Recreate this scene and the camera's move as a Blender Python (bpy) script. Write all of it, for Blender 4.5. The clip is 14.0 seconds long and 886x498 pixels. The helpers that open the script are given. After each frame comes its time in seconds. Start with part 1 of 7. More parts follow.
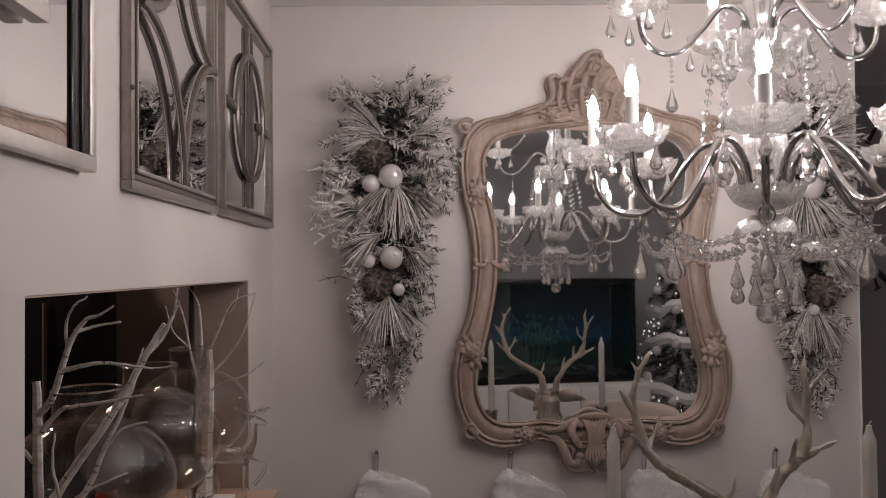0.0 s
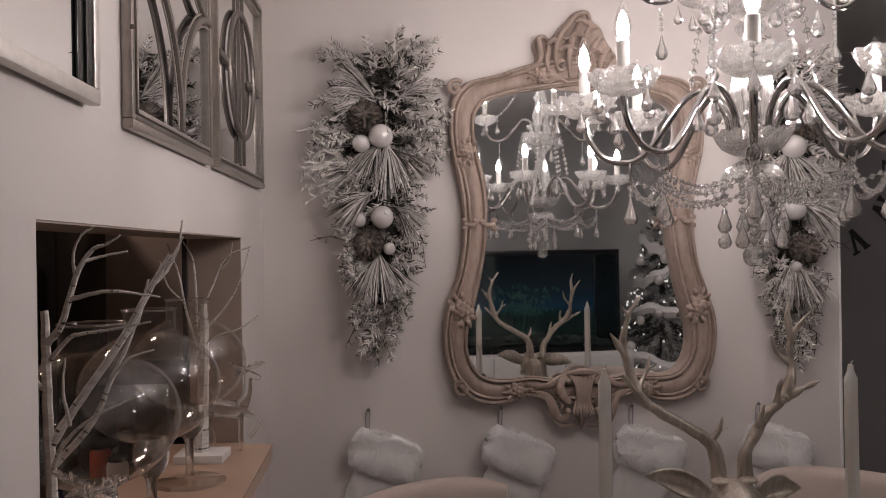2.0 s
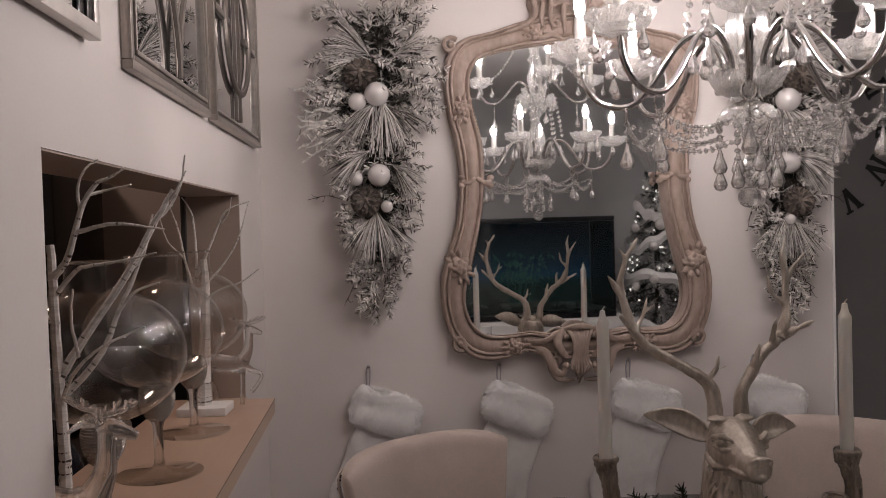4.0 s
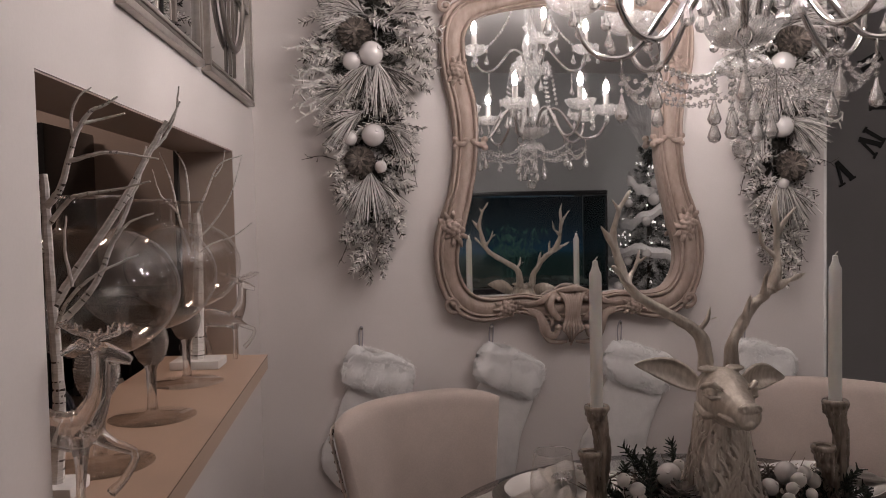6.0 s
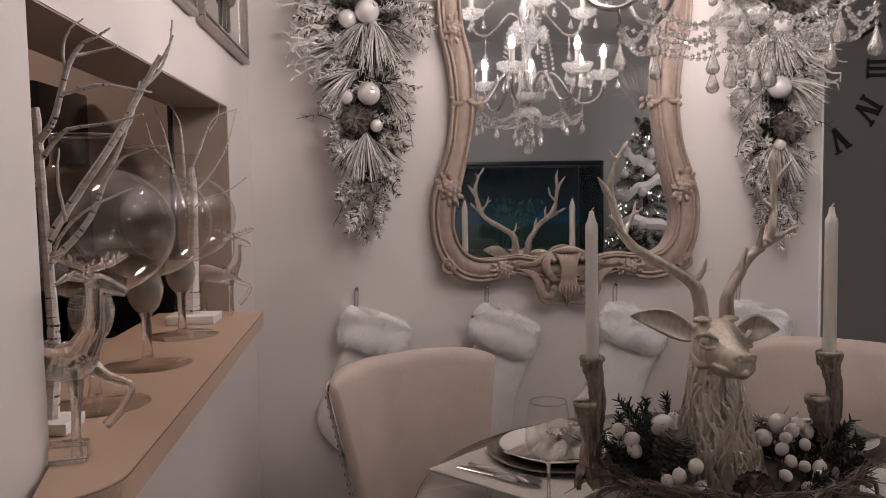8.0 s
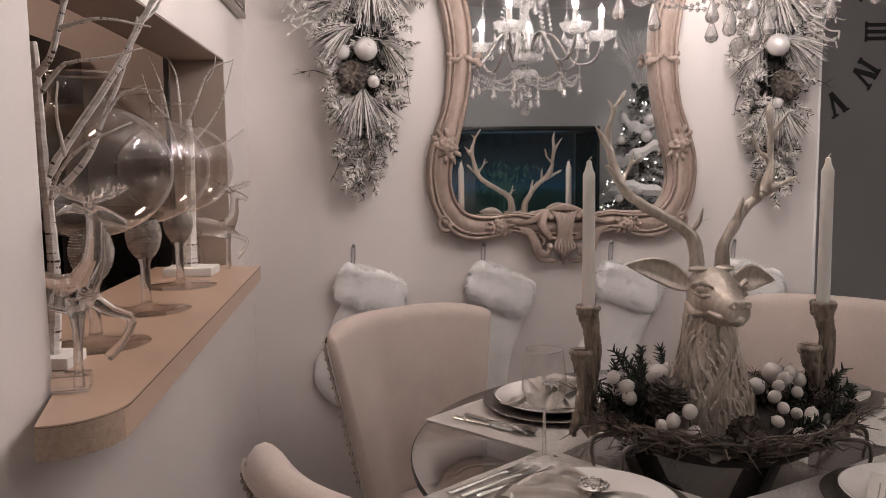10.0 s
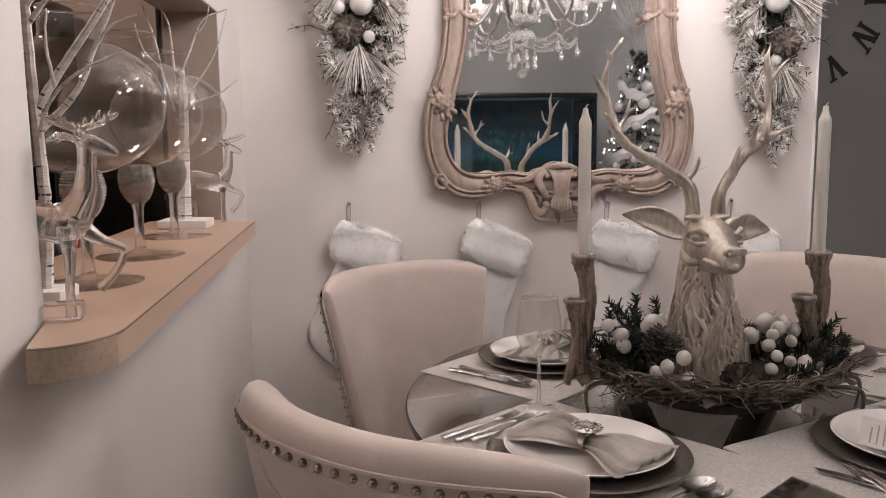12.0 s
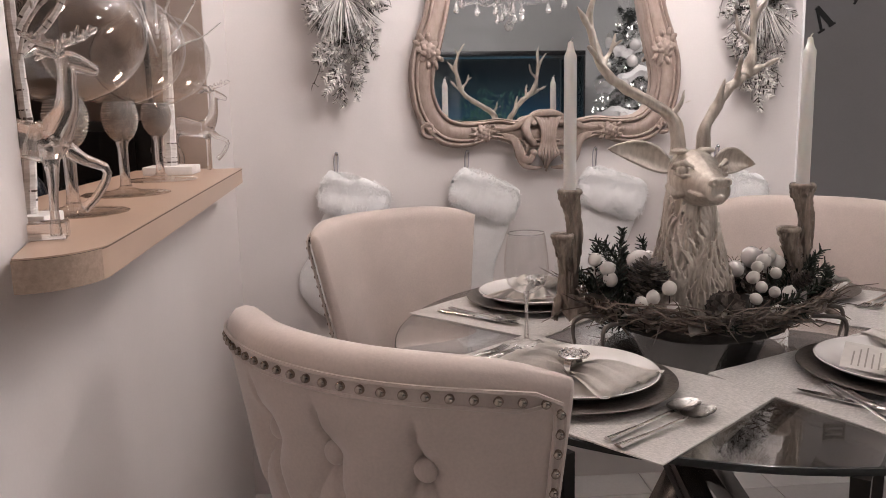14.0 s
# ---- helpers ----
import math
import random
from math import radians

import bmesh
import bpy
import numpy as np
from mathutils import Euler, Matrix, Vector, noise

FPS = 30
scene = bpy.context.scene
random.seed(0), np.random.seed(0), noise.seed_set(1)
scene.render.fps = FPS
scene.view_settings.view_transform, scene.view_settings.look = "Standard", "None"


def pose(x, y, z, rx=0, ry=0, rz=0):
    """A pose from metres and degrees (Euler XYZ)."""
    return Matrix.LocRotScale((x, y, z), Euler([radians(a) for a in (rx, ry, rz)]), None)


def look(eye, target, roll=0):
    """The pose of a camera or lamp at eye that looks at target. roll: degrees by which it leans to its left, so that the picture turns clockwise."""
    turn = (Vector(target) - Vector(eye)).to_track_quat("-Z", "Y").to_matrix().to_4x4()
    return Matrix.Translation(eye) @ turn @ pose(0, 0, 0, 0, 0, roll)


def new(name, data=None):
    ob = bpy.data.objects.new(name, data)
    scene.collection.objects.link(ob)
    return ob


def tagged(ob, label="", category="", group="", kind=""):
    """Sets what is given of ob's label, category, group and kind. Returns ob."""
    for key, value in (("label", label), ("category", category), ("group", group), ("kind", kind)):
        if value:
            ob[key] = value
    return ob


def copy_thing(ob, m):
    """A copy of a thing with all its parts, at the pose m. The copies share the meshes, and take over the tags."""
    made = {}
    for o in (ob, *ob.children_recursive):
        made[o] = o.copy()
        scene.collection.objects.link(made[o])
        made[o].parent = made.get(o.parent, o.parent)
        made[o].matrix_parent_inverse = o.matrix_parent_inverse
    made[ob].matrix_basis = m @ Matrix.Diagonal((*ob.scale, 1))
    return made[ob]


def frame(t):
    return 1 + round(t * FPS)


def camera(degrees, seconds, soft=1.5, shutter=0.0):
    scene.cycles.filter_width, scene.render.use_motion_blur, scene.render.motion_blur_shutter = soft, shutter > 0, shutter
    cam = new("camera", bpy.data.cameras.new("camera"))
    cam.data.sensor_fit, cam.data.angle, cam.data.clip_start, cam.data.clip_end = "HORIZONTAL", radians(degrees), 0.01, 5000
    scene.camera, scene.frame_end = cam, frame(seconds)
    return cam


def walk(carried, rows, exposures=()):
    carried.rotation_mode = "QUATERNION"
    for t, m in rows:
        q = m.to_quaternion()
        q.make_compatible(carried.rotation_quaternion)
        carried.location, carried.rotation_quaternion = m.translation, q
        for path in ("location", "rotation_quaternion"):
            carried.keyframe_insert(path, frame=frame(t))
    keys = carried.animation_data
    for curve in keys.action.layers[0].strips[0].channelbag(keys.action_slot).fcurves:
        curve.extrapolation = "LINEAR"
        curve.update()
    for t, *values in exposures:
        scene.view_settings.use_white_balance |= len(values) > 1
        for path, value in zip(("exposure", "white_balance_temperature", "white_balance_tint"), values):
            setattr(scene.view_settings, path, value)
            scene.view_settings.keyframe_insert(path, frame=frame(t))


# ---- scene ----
cam = camera(57.6, 14.0, 0.7)
PATH = [
    (0, (0.117, 0.078, 1.643), (0.136, 2.077, 1.69), -0.6),
    (0.5, (0.111, 0.064, 1.626), (0.144, 2.063, 1.668), -0.6),
    (1, (0.106, 0.062, 1.607), (0.151, 2.061, 1.64), -0.7),
    (1.5, (0.102, 0.058, 1.594), (0.154, 2.058, 1.612), -0.8),
    (2, (0.092, 0.053, 1.575), (0.155, 2.052, 1.578), -0.9),
    (2.5, (0.088, 0.05, 1.555), (0.159, 2.049, 1.538), -1.1),
    (3, (0.085, 0.043, 1.541), (0.153, 2.041, 1.515), -1.5),
    (5.5, (0.079, 0.036, 1.461), (0.166, 2.032, 1.375), -1.5),
    (6, (0.078, 0.034, 1.445), (0.17, 2.03, 1.354), -1.2),
    (6.5, (0.078, 0.034, 1.429), (0.177, 2.029, 1.329), -0.9),
    (7, (0.077, 0.032, 1.416), (0.177, 2.026, 1.303), -1.0),
    (7.5, (0.077, 0.034, 1.401), (0.177, 2.028, 1.274), -1.0),
    (8, (0.076, 0.036, 1.39), (0.178, 2.028, 1.246), -1.0),
    (10.5, (0.069, 0.026, 1.331), (0.185, 2.01, 1.102), -0.8),
    (11, (0.073, 0.027, 1.317), (0.191, 2.009, 1.072), -0.9),
    (11.5, (0.071, 0.025, 1.306), (0.19, 2.005, 1.048), -0.7),
    (12, (0.072, 0.026, 1.291), (0.192, 2.003, 1.019), -0.6),
    (12.5, (0.073, 0.022, 1.276), (0.199, 1.997, 0.988), -0.5),
    (13, (0.074, 0.017, 1.258), (0.202, 1.99, 0.957), -0.6),
    (13.5, (0.078, 0.014, 1.239), (0.207, 1.983, 0.916), -0.9),
    (14, (0.078, 0.011, 1.225), (0.218, 1.977, 0.882), -1.3),
]
walk(cam, [(t, look(eye, target, roll)) for t, eye, target, roll in PATH],
     [(0, -1.50, 6500, 14), (1.5, -1.43, 6500, 14), (3, -1.26, 6500, 14), (5.5, -1.07, 6500, 14), (8, -0.73, 6550, 14), (10.5, -0.28, 6500, 12), (12, -0.03, 6350, 11), (14, 0.20, 6250, 11)])

# ---- world: a closed flat at night, a trace of dim surrounding light ----
world = bpy.data.worlds.new("world")
scene.world = world
world.use_nodes = True
world.node_tree.nodes["Background"].inputs[0].default_value = (0.5, 0.52, 0.6, 1)
world.node_tree.nodes["Background"].inputs[1].default_value = 0.05


# ---- materials ----
def material(name, color, rough=0.5, metal=0.0, vary=0.12, scale=12.0, bump=0.0, bscale=60.0, dark=None, stretch=(1, 1, 1), island=0.0, obj=0.0, sheen=0.0, coat=0.0, emit=0.0, trans=0.0, ior=1.45, sss=0.0):
    """Principled surface whose colour drifts between the base and a darker tone at two scales, with fine relief."""
    m = bpy.data.materials.new(name)
    m.use_nodes = True
    nt = m.node_tree
    n, l = nt.nodes, nt.links
    b = n["Principled BSDF"]
    b.inputs["Roughness"].default_value = rough
    b.inputs["Metallic"].default_value = metal
    b.inputs["IOR"].default_value = ior
    if trans:
        b.inputs["Transmission Weight"].default_value = trans
    if sheen:
        b.inputs["Sheen Weight"].default_value = sheen
        b.inputs["Sheen Roughness"].default_value = 0.4
    if coat:
        b.inputs["Coat Weight"].default_value = coat
        b.inputs["Coat Roughness"].default_value = 0.08
    if sss:
        b.inputs["Subsurface Weight"].default_value = sss
        b.inputs["Subsurface Radius"].default_value = (0.02, 0.014, 0.01)
        b.inputs["Subsurface Scale"].default_value = 0.5
    if emit:
        b.inputs["Emission Color"].default_value = (*color, 1)
        b.inputs["Emission Strength"].default_value = emit
    tc = n.new("ShaderNodeTexCoord")
    mp = n.new("ShaderNodeMapping")
    mp.inputs["Scale"].default_value = stretch
    l.new(tc.outputs["Object"], mp.inputs["Vector"])
    big = n.new("ShaderNodeTexNoise")
    big.inputs["Scale"].default_value = scale
    big.inputs["Detail"].default_value = 6
    big.inputs["Roughness"].default_value = 0.62
    l.new(mp.outputs["Vector"], big.inputs["Vector"])
    fine = n.new("ShaderNodeTexNoise")
    fine.inputs["Scale"].default_value = bscale
    fine.inputs["Detail"].default_value = 4
    l.new(mp.outputs["Vector"], fine.inputs["Vector"])
    mixf = n.new("ShaderNodeMath")
    mixf.operation = "MULTIPLY_ADD"
    mixf.inputs[1].default_value = 0.65
    l.new(big.outputs["Fac"], mixf.inputs[0])
    third = n.new("ShaderNodeMath")
    third.operation = "MULTIPLY"
    third.inputs[1].default_value = 0.35
    l.new(fine.outputs["Fac"], third.inputs[0])
    l.new(third.outputs[0], mixf.inputs[2])
    ramp = n.new("ShaderNodeValToRGB")
    d = dark or tuple(c * (1 - vary * 2.2) for c in color)
    ramp.color_ramp.elements[0].position, ramp.color_ramp.elements[1].position = 0.3, 0.68
    ramp.color_ramp.elements[0].color = (*d, 1)
    ramp.color_ramp.elements[1].color = (*color, 1)
    l.new(mixf.outputs[0], ramp.inputs["Fac"])
    out = ramp.outputs["Color"]
    for kind, amount in (("island", island), ("object", obj)):
        if amount:
            src = n.new("ShaderNodeNewGeometry") if kind == "island" else n.new("ShaderNodeObjectInfo")
            hsv = n.new("ShaderNodeHueSaturation")
            mr = n.new("ShaderNodeMapRange")
            mr.inputs["To Min"].default_value, mr.inputs["To Max"].default_value = 1 - amount, 1 + amount
            l.new(src.outputs["Random Per Island" if kind == "island" else "Random"], mr.inputs["Value"])
            l.new(mr.outputs["Result"], hsv.inputs["Value"])
            l.new(out, hsv.inputs["Color"])
            out = hsv.outputs["Color"]
    l.new(out, b.inputs["Base Color"])
    rr = n.new("ShaderNodeMapRange")
    rr.inputs["To Min"].default_value, rr.inputs["To Max"].default_value = max(0.01, rough * 0.85), min(1.0, rough * 1.18)
    l.new(mixf.outputs[0], rr.inputs["Value"])
    l.new(rr.outputs["Result"], b.inputs["Roughness"])
    if bump:
        bp = n.new("ShaderNodeBump")
        bp.inputs["Strength"].default_value = min(1.0, bump)
        bp.inputs["Distance"].default_value = 0.004
        l.new(mixf.outputs[0], bp.inputs["Height"])
        l.new(bp.outputs["Normal"], b.inputs["Normal"])
    return m


def thin_glass(name, tint=(0.96, 0.955, 0.95), gloss=1.0, rough=0.02, ior=1.5, boost=1.6, power=2.7):
    """A thin clear wall: light goes straight through, the surface mirrors at a slant."""
    m = bpy.data.materials.new(name)
    m.use_nodes = True
    n, l = m.node_tree.nodes, m.node_tree.links
    n.remove(n["Principled BSDF"])
    tr = n.new("ShaderNodeBsdfTransparent")
    tr.inputs[0].default_value = (*tint, 1)
    gl = n.new("ShaderNodeBsdfGlossy")
    gl.inputs["Roughness"].default_value = rough
    gl.inputs["Color"].default_value = (gloss, gloss, gloss, 1)
    lw = n.new("ShaderNodeLayerWeight")
    lw.inputs["Blend"].default_value = 0.5
    pw = n.new("ShaderNodeMath")
    pw.operation = "POWER"
    pw.inputs[1].default_value = power
    l.new(lw.outputs["Facing"], pw.inputs[0])
    f0 = ((ior - 1) / (ior + 1)) ** 2 * boost
    fr = n.new("ShaderNodeMapRange")
    fr.inputs["To Min"].default_value, fr.inputs["To Max"].default_value = f0, 0.9
    l.new(pw.outputs[0], fr.inputs["Value"])
    mx = n.new("ShaderNodeMixShader")
    l.new(fr.outputs["Result"], mx.inputs[0])
    l.new(tr.outputs[0], mx.inputs[1])
    l.new(gl.outputs[0], mx.inputs[2])
    l.new(mx.outputs[0], n["Material Output"].inputs["Surface"])
    return m


def crystal_glass(name, share=0.5, rough=0.03, glint=0.0, cloud=0.0):
    """Cut crystal: part refracts, part lets the light straight through, and the facets glint; cloud scatters a little of the bulbs' light inside."""
    m = bpy.data.materials.new(name)
    m.use_nodes = True
    n, l = m.node_tree.nodes, m.node_tree.links
    b = n["Principled BSDF"]
    b.inputs["Base Color"].default_value = (0.98, 0.97, 0.96, 1)
    b.inputs["Transmission Weight"].default_value = 1.0
    b.inputs["Roughness"].default_value = rough
    b.inputs["IOR"].default_value = 1.58
    tr = n.new("ShaderNodeBsdfTransparent")
    tr.inputs[0].default_value = (0.97, 0.965, 0.96, 1)
    out = n.new("ShaderNodeMixShader")
    out.inputs[0].default_value = share
    l.new(tr.outputs[0], out.inputs[1])
    l.new(b.outputs[0], out.inputs[2])
    for amount, kind in ((cloud, "ShaderNodeBsdfTranslucent"), (glint, "ShaderNodeBsdfGlossy")):
        if amount:
            sh = n.new(kind)
            sh.inputs[0].default_value = (0.97, 0.955, 0.94, 1)
            if kind == "ShaderNodeBsdfGlossy":
                sh.inputs["Roughness"].default_value = 0.24
            mx = n.new("ShaderNodeMixShader")
            mx.inputs[0].default_value = amount
            l.new(out.outputs[0], mx.inputs[1])
            l.new(sh.outputs[0], mx.inputs[2])
            out = mx
    l.new(out.outputs[0], n["Material Output"].inputs["Surface"])
    return m


def glow(name, color, strength):
    m = bpy.data.materials.new(name)
    m.use_nodes = True
    n, l = m.node_tree.nodes, m.node_tree.links
    n.remove(n["Principled BSDF"])
    e = n.new("ShaderNodeEmission")
    e.inputs[0].default_value = (*color, 1)
    e.inputs[1].default_value = strength
    l.new(e.outputs[0], n["Material Output"].inputs["Surface"])
    return m


WALL = material("painted_wall", (0.70, 0.645, 0.62), 0.62, vary=0.035, scale=3.0, bump=0.08, bscale=180)
GREYWALL = material("grey_wall", (0.30, 0.285, 0.285), 0.65, vary=0.05, scale=3.0, bump=0.08, bscale=180)
CEIL = material("ceiling_paint", (0.78, 0.75, 0.73), 0.7, vary=0.03, scale=3, bump=0.08, bscale=160)
TILE = material("floor_tile", (0.66, 0.63, 0.61), 0.22, vary=0.06, scale=5, bump=0.05, bscale=90, obj=0.05)
GROUT = material("grout", (0.30, 0.28, 0.27), 0.9, vary=0.15)
LAMINATE = material("beech_laminate", (0.50, 0.355, 0.265), 0.35, vary=0.05, scale=9, bump=0.03, bscale=140, stretch=(6, 1, 6))
CHIP = material("chipboard_edge", (0.47, 0.345, 0.262), 0.55, vary=0.20, scale=150, bump=0.2, bscale=340, dark=(0.30, 0.22, 0.17))
LIMED = material("limed_wood", (0.43, 0.338, 0.29), 0.58, vary=0.16, scale=9, bump=0.8, bscale=85, stretch=(1, 1, .45), dark=(0.22, 0.16, 0.13))
MIRROR = material("mirror_silver", (0.90, 0.91, 0.91), 0.02, 1.0, vary=0.0)
CHROME = material("chrome", (0.56, 0.545, 0.53), 0.10, 1.0, vary=0.04)
DARKCHROME = material("dark_chrome", (0.13, 0.12, 0.115), 0.16, 0.9, vary=0.1)
SILVER = material("champagne_silver", (0.72, 0.68, 0.64), 0.42, 0.75, vary=0.10, scale=18, bump=0.1, bscale=120)
PEWTER = material("pewter_frame", (0.23, 0.20, 0.18), 0.36, 0.7, vary=0.12, scale=15, bump=0.1, bscale=90)
CRYSTAL = crystal_glass("cut_crystal", 0.70, 0.02, 0.19, 0.01)
DISH = crystal_glass("pressed_crystal", 0.55, 0.02, 0.27, 0.11)
BULB = glow("lit_bulb", (1.0, 0.925, 0.895), 700.0)
UNLIT = thin_glass("clear_bulb", (0.985, 0.983, 0.98), 1.0, 0.0)
SLEEVE = material("candle_sleeve", (0.80, 0.77, 0.73), 0.4, vary=0.03)
VELVET = material("beige_velvet", (0.61, 0.51, 0.455), 0.75, vary=0.10, scale=7, bump=0.12, bscale=260, sheen=0.5)
STUD = material("nailhead", (0.42, 0.36, 0.31), 0.22, 1.0, vary=0.1)
DARKWOOD = material("dark_leg", (0.05, 0.04, 0.035), 0.35, vary=0.2)
SMOKE = thin_glass("table_glass", (0.84, 0.85, 0.85), 1.0, 0.012, 1.6)
GLASSEDGE = material("glass_edge", (0.02, 0.022, 0.022), 0.12, vary=0.1)


# ---- mesh helpers ----
def part(name, bm, mat, parent=None, label="", smooth=True, angle=40):
    me = bpy.data.meshes.new(name)
    bm.normal_update()
    bm.to_mesh(me)
    bm.free()
    for mm in (mat if isinstance(mat, (list, tuple)) else [mat]):
        me.materials.append(mm)
    ob = new(name, me)
    if smooth:
        me.polygons.foreach_set("use_smooth", [True] * len(me.polygons))
        me.set_sharp_from_angle(angle=radians(angle))
    if parent is not None:
        ob.parent = parent
    if label:
        ob["label"] = label
    return ob


def thing(name, m, label, category, group="", kind=""):
    ob = new(name)
    ob.empty_display_size = 0.05
    ob.matrix_basis = m
    return tagged(ob, label, category, group, kind)


def again(ob, parent, m, name=None):
    """The same mesh once more, as a part of its own."""
    o = new(name or ob.name.split(".")[0], ob.data)
    o.parent = parent
    o.matrix_basis = m
    if "label" in ob:
        o["label"] = ob["label"]
    return o


def box(bm, x0, x1, y0, y1, z0, z1, bevel=0.0, m=None):
    r = bmesh.ops.create_cube(bm, size=1, matrix=Matrix.Translation(((x0 + x1) / 2, (y0 + y1) / 2, (z0 + z1) / 2)) @ Matrix.Diagonal((x1 - x0, y1 - y0, z1 - z0, 1)))
    vs = r["verts"]
    if bevel:
        es = list({e for v in vs for e in v.link_edges})
        b = bmesh.ops.bevel(bm, geom=es, offset=bevel, segments=2, profile=0.6, affect="EDGES")
        vs = list({v for f in b["faces"] for v in f.verts} | {v for v in vs if v.is_valid})
    if m is not None:
        bmesh.ops.transform(bm, matrix=m, verts=vs)
    return bm


def lathe(profile, seg=32, bm=None, m=None, wave=0, depth=0.0, closed=True):
    """A turned form from (radius, height) pairs; wave and depth scallop it."""
    bm = bm or bmesh.new()
    rings = []
    for r, z in profile:
        if r < 1e-6:
            rings.append([bm.verts.new((0, 0, z))])
        else:
            rings.append([bm.verts.new(((r * (1 + depth * math.cos(wave * 2 * math.pi * i / seg))) * math.cos(2 * math.pi * i / seg),
                                        (r * (1 + depth * math.cos(wave * 2 * math.pi * i / seg))) * math.sin(2 * math.pi * i / seg), z)) for i in range(seg)])
    for a, b in zip(rings, rings[1:]):
        for i in range(seg):
            j = (i + 1) % seg
            if len(a) == 1 and len(b) == 1:
                continue
            if len(a) == 1:
                bm.faces.new((a[0], b[j], b[i]))
            elif len(b) == 1:
                bm.faces.new((a[i], a[j], b[0]))
            else:
                bm.faces.new((a[i], a[j], b[j], b[i]))
    if m is not None:
        bmesh.ops.transform(bm, matrix=m, verts=[v for r in rings for v in r])
    return bm


def spline(pts, n):
    """Catmull-Rom through points, n samples."""
    p = [Vector(q) for q in pts]
    p = [2 * p[0] - p[1]] + p + [2 * p[-1] - p[-2]]
    out = []
    for k in range(n):
        u = k / (n - 1) * (len(p) - 3)
        i = min(int(u), len(p) - 4)
        t = u - i
        a, b, c, d = p[i:i + 4]
        out.append(0.5 * ((2 * b) + (c - a) * t + (2 * a - 5 * b + 4 * c - d) * t * t + (3 * b - a - 3 * c + d) * t ** 3))
    return out


def tube(pts, radii, seg=8, bm=None, flat=(1, 1), up=(0, 0, 1), cap=True):
    """A round or flattened tube along points, its radius running through radii."""
    bm = bm or bmesh.new()
    p = [Vector(q) for q in pts]
    n = len(p)
    rings = []
    ref = Vector(up)
    for i in range(n):
        d = (p[min(i + 1, n - 1)] - p[max(i - 1, 0)]).normalized()
        s = d.cross(ref)
        if s.length < 1e-4:
            s = d.cross(Vector((1, 0.1, 0)))
        s.normalize()
        u = s.cross(d).normalized()
        ref = u
        if isinstance(radii, (int, float)):
            r = radii
        else:
            k = i / (n - 1) * (len(radii) - 1)
            j = min(int(k), len(radii) - 2)
            r = radii[j] + (radii[j + 1] - radii[j]) * (k - j)
        rings.append([bm.verts.new(p[i] + r * (flat[0] * math.cos(2 * math.pi * a / seg) * s + flat[1] * math.sin(2 * math.pi * a / seg) * u)) for a in range(seg)])
    for a, b in zip(rings, rings[1:]):
        for i in range(seg):
            j = (i + 1) % seg
            bm.faces.new((a[i], a[j], b[j], b[i]))
    if cap:
        bm.faces.new(rings[0][::-1])
        bm.faces.new(rings[-1])
    return bm


def loft(rings, bm=None, cap=True, loop=True):
    bm = bm or bmesh.new()
    vr = [[bm.verts.new(q) for q in r] for r in rings]
    for a, b in zip(vr, vr[1:]):
        for i in range(len(a) if loop else len(a) - 1):
            j = (i + 1) % len(a)
            bm.faces.new((a[i], a[j], b[j], b[i]))
    if cap:
        bm.faces.new(vr[0][::-1])
        bm.faces.new(vr[-1])
    return bm


def ball(bm, c, r, seg=16, rings=10, m=None):
    if not isinstance(r, (tuple, list)):
        r = (r, r, r)
    mm = Matrix.Translation(c) @ (m or Matrix()) @ Matrix.Diagonal((*r, 1))
    return bmesh.ops.create_uvsphere(bm, u_segments=seg, v_segments=rings, radius=1, matrix=mm)["verts"]


def slab(outline, z0, z1, bevel=0.0, bm=None):
    """An upright prism over a closed plan outline."""
    bm = bm or bmesh.new()
    a = [bm.verts.new((x, y, z0)) for x, y in outline]
    b = [bm.verts.new((x, y, z1)) for x, y in outline]
    bm.faces.new(a[::-1])
    top = bm.faces.new(b)
    for i in range(len(a)):
        j = (i + 1) % len(a)
        bm.faces.new((a[i], a[j], b[j], b[i]))
    if bevel:
        es = [e for f in bm.faces if len(f.verts) == len(outline) for e in f.edges]
        bmesh.ops.bevel(bm, geom=list(set(es)), offset=bevel, segments=2, profile=0.6, affect="EDGES")
    return bm


def rough(bm, amp, sx=60.0, sy=60.0, sz=60.0, seed=0.0):
    """Uneven relief on a mesh, drawn out where a scale is small."""
    bm.normal_update()
    for v in bm.verts:
        v.co += v.normal * amp * (noise.noise((v.co.x * sx + seed, v.co.y * sy, v.co.z * sz)) + .5 * noise.noise((v.co.x * sx * 2.3, v.co.y * sy * 2.3 + seed, v.co.z * sz * 2.3)))
    return bm


def rot(x=0, y=0, z=0):
    return Euler((radians(x), radians(y), radians(z))).to_matrix().to_4x4()


def aim(a, b):
    """The pose at a whose z axis points to b."""
    d = (Vector(b) - Vector(a))
    return Matrix.Translation(a) @ d.to_track_quat("Z", "Y").to_matrix().to_4x4()


# ---- the room ----
NORTH, EAST_END, CEILING, HALL_Y = 2.505, 1.394, 2.44, 3.63
LEFT = pose(-0.336, 1.0, 0, 0, 0, 1.49)      # on the left wall's face: x into the room, y along the wall
OPEN0, OPEN1, OPEN_TOP, SILL, LEFT_T = -0.030, 1.163, 1.617, 1.084, 0.135

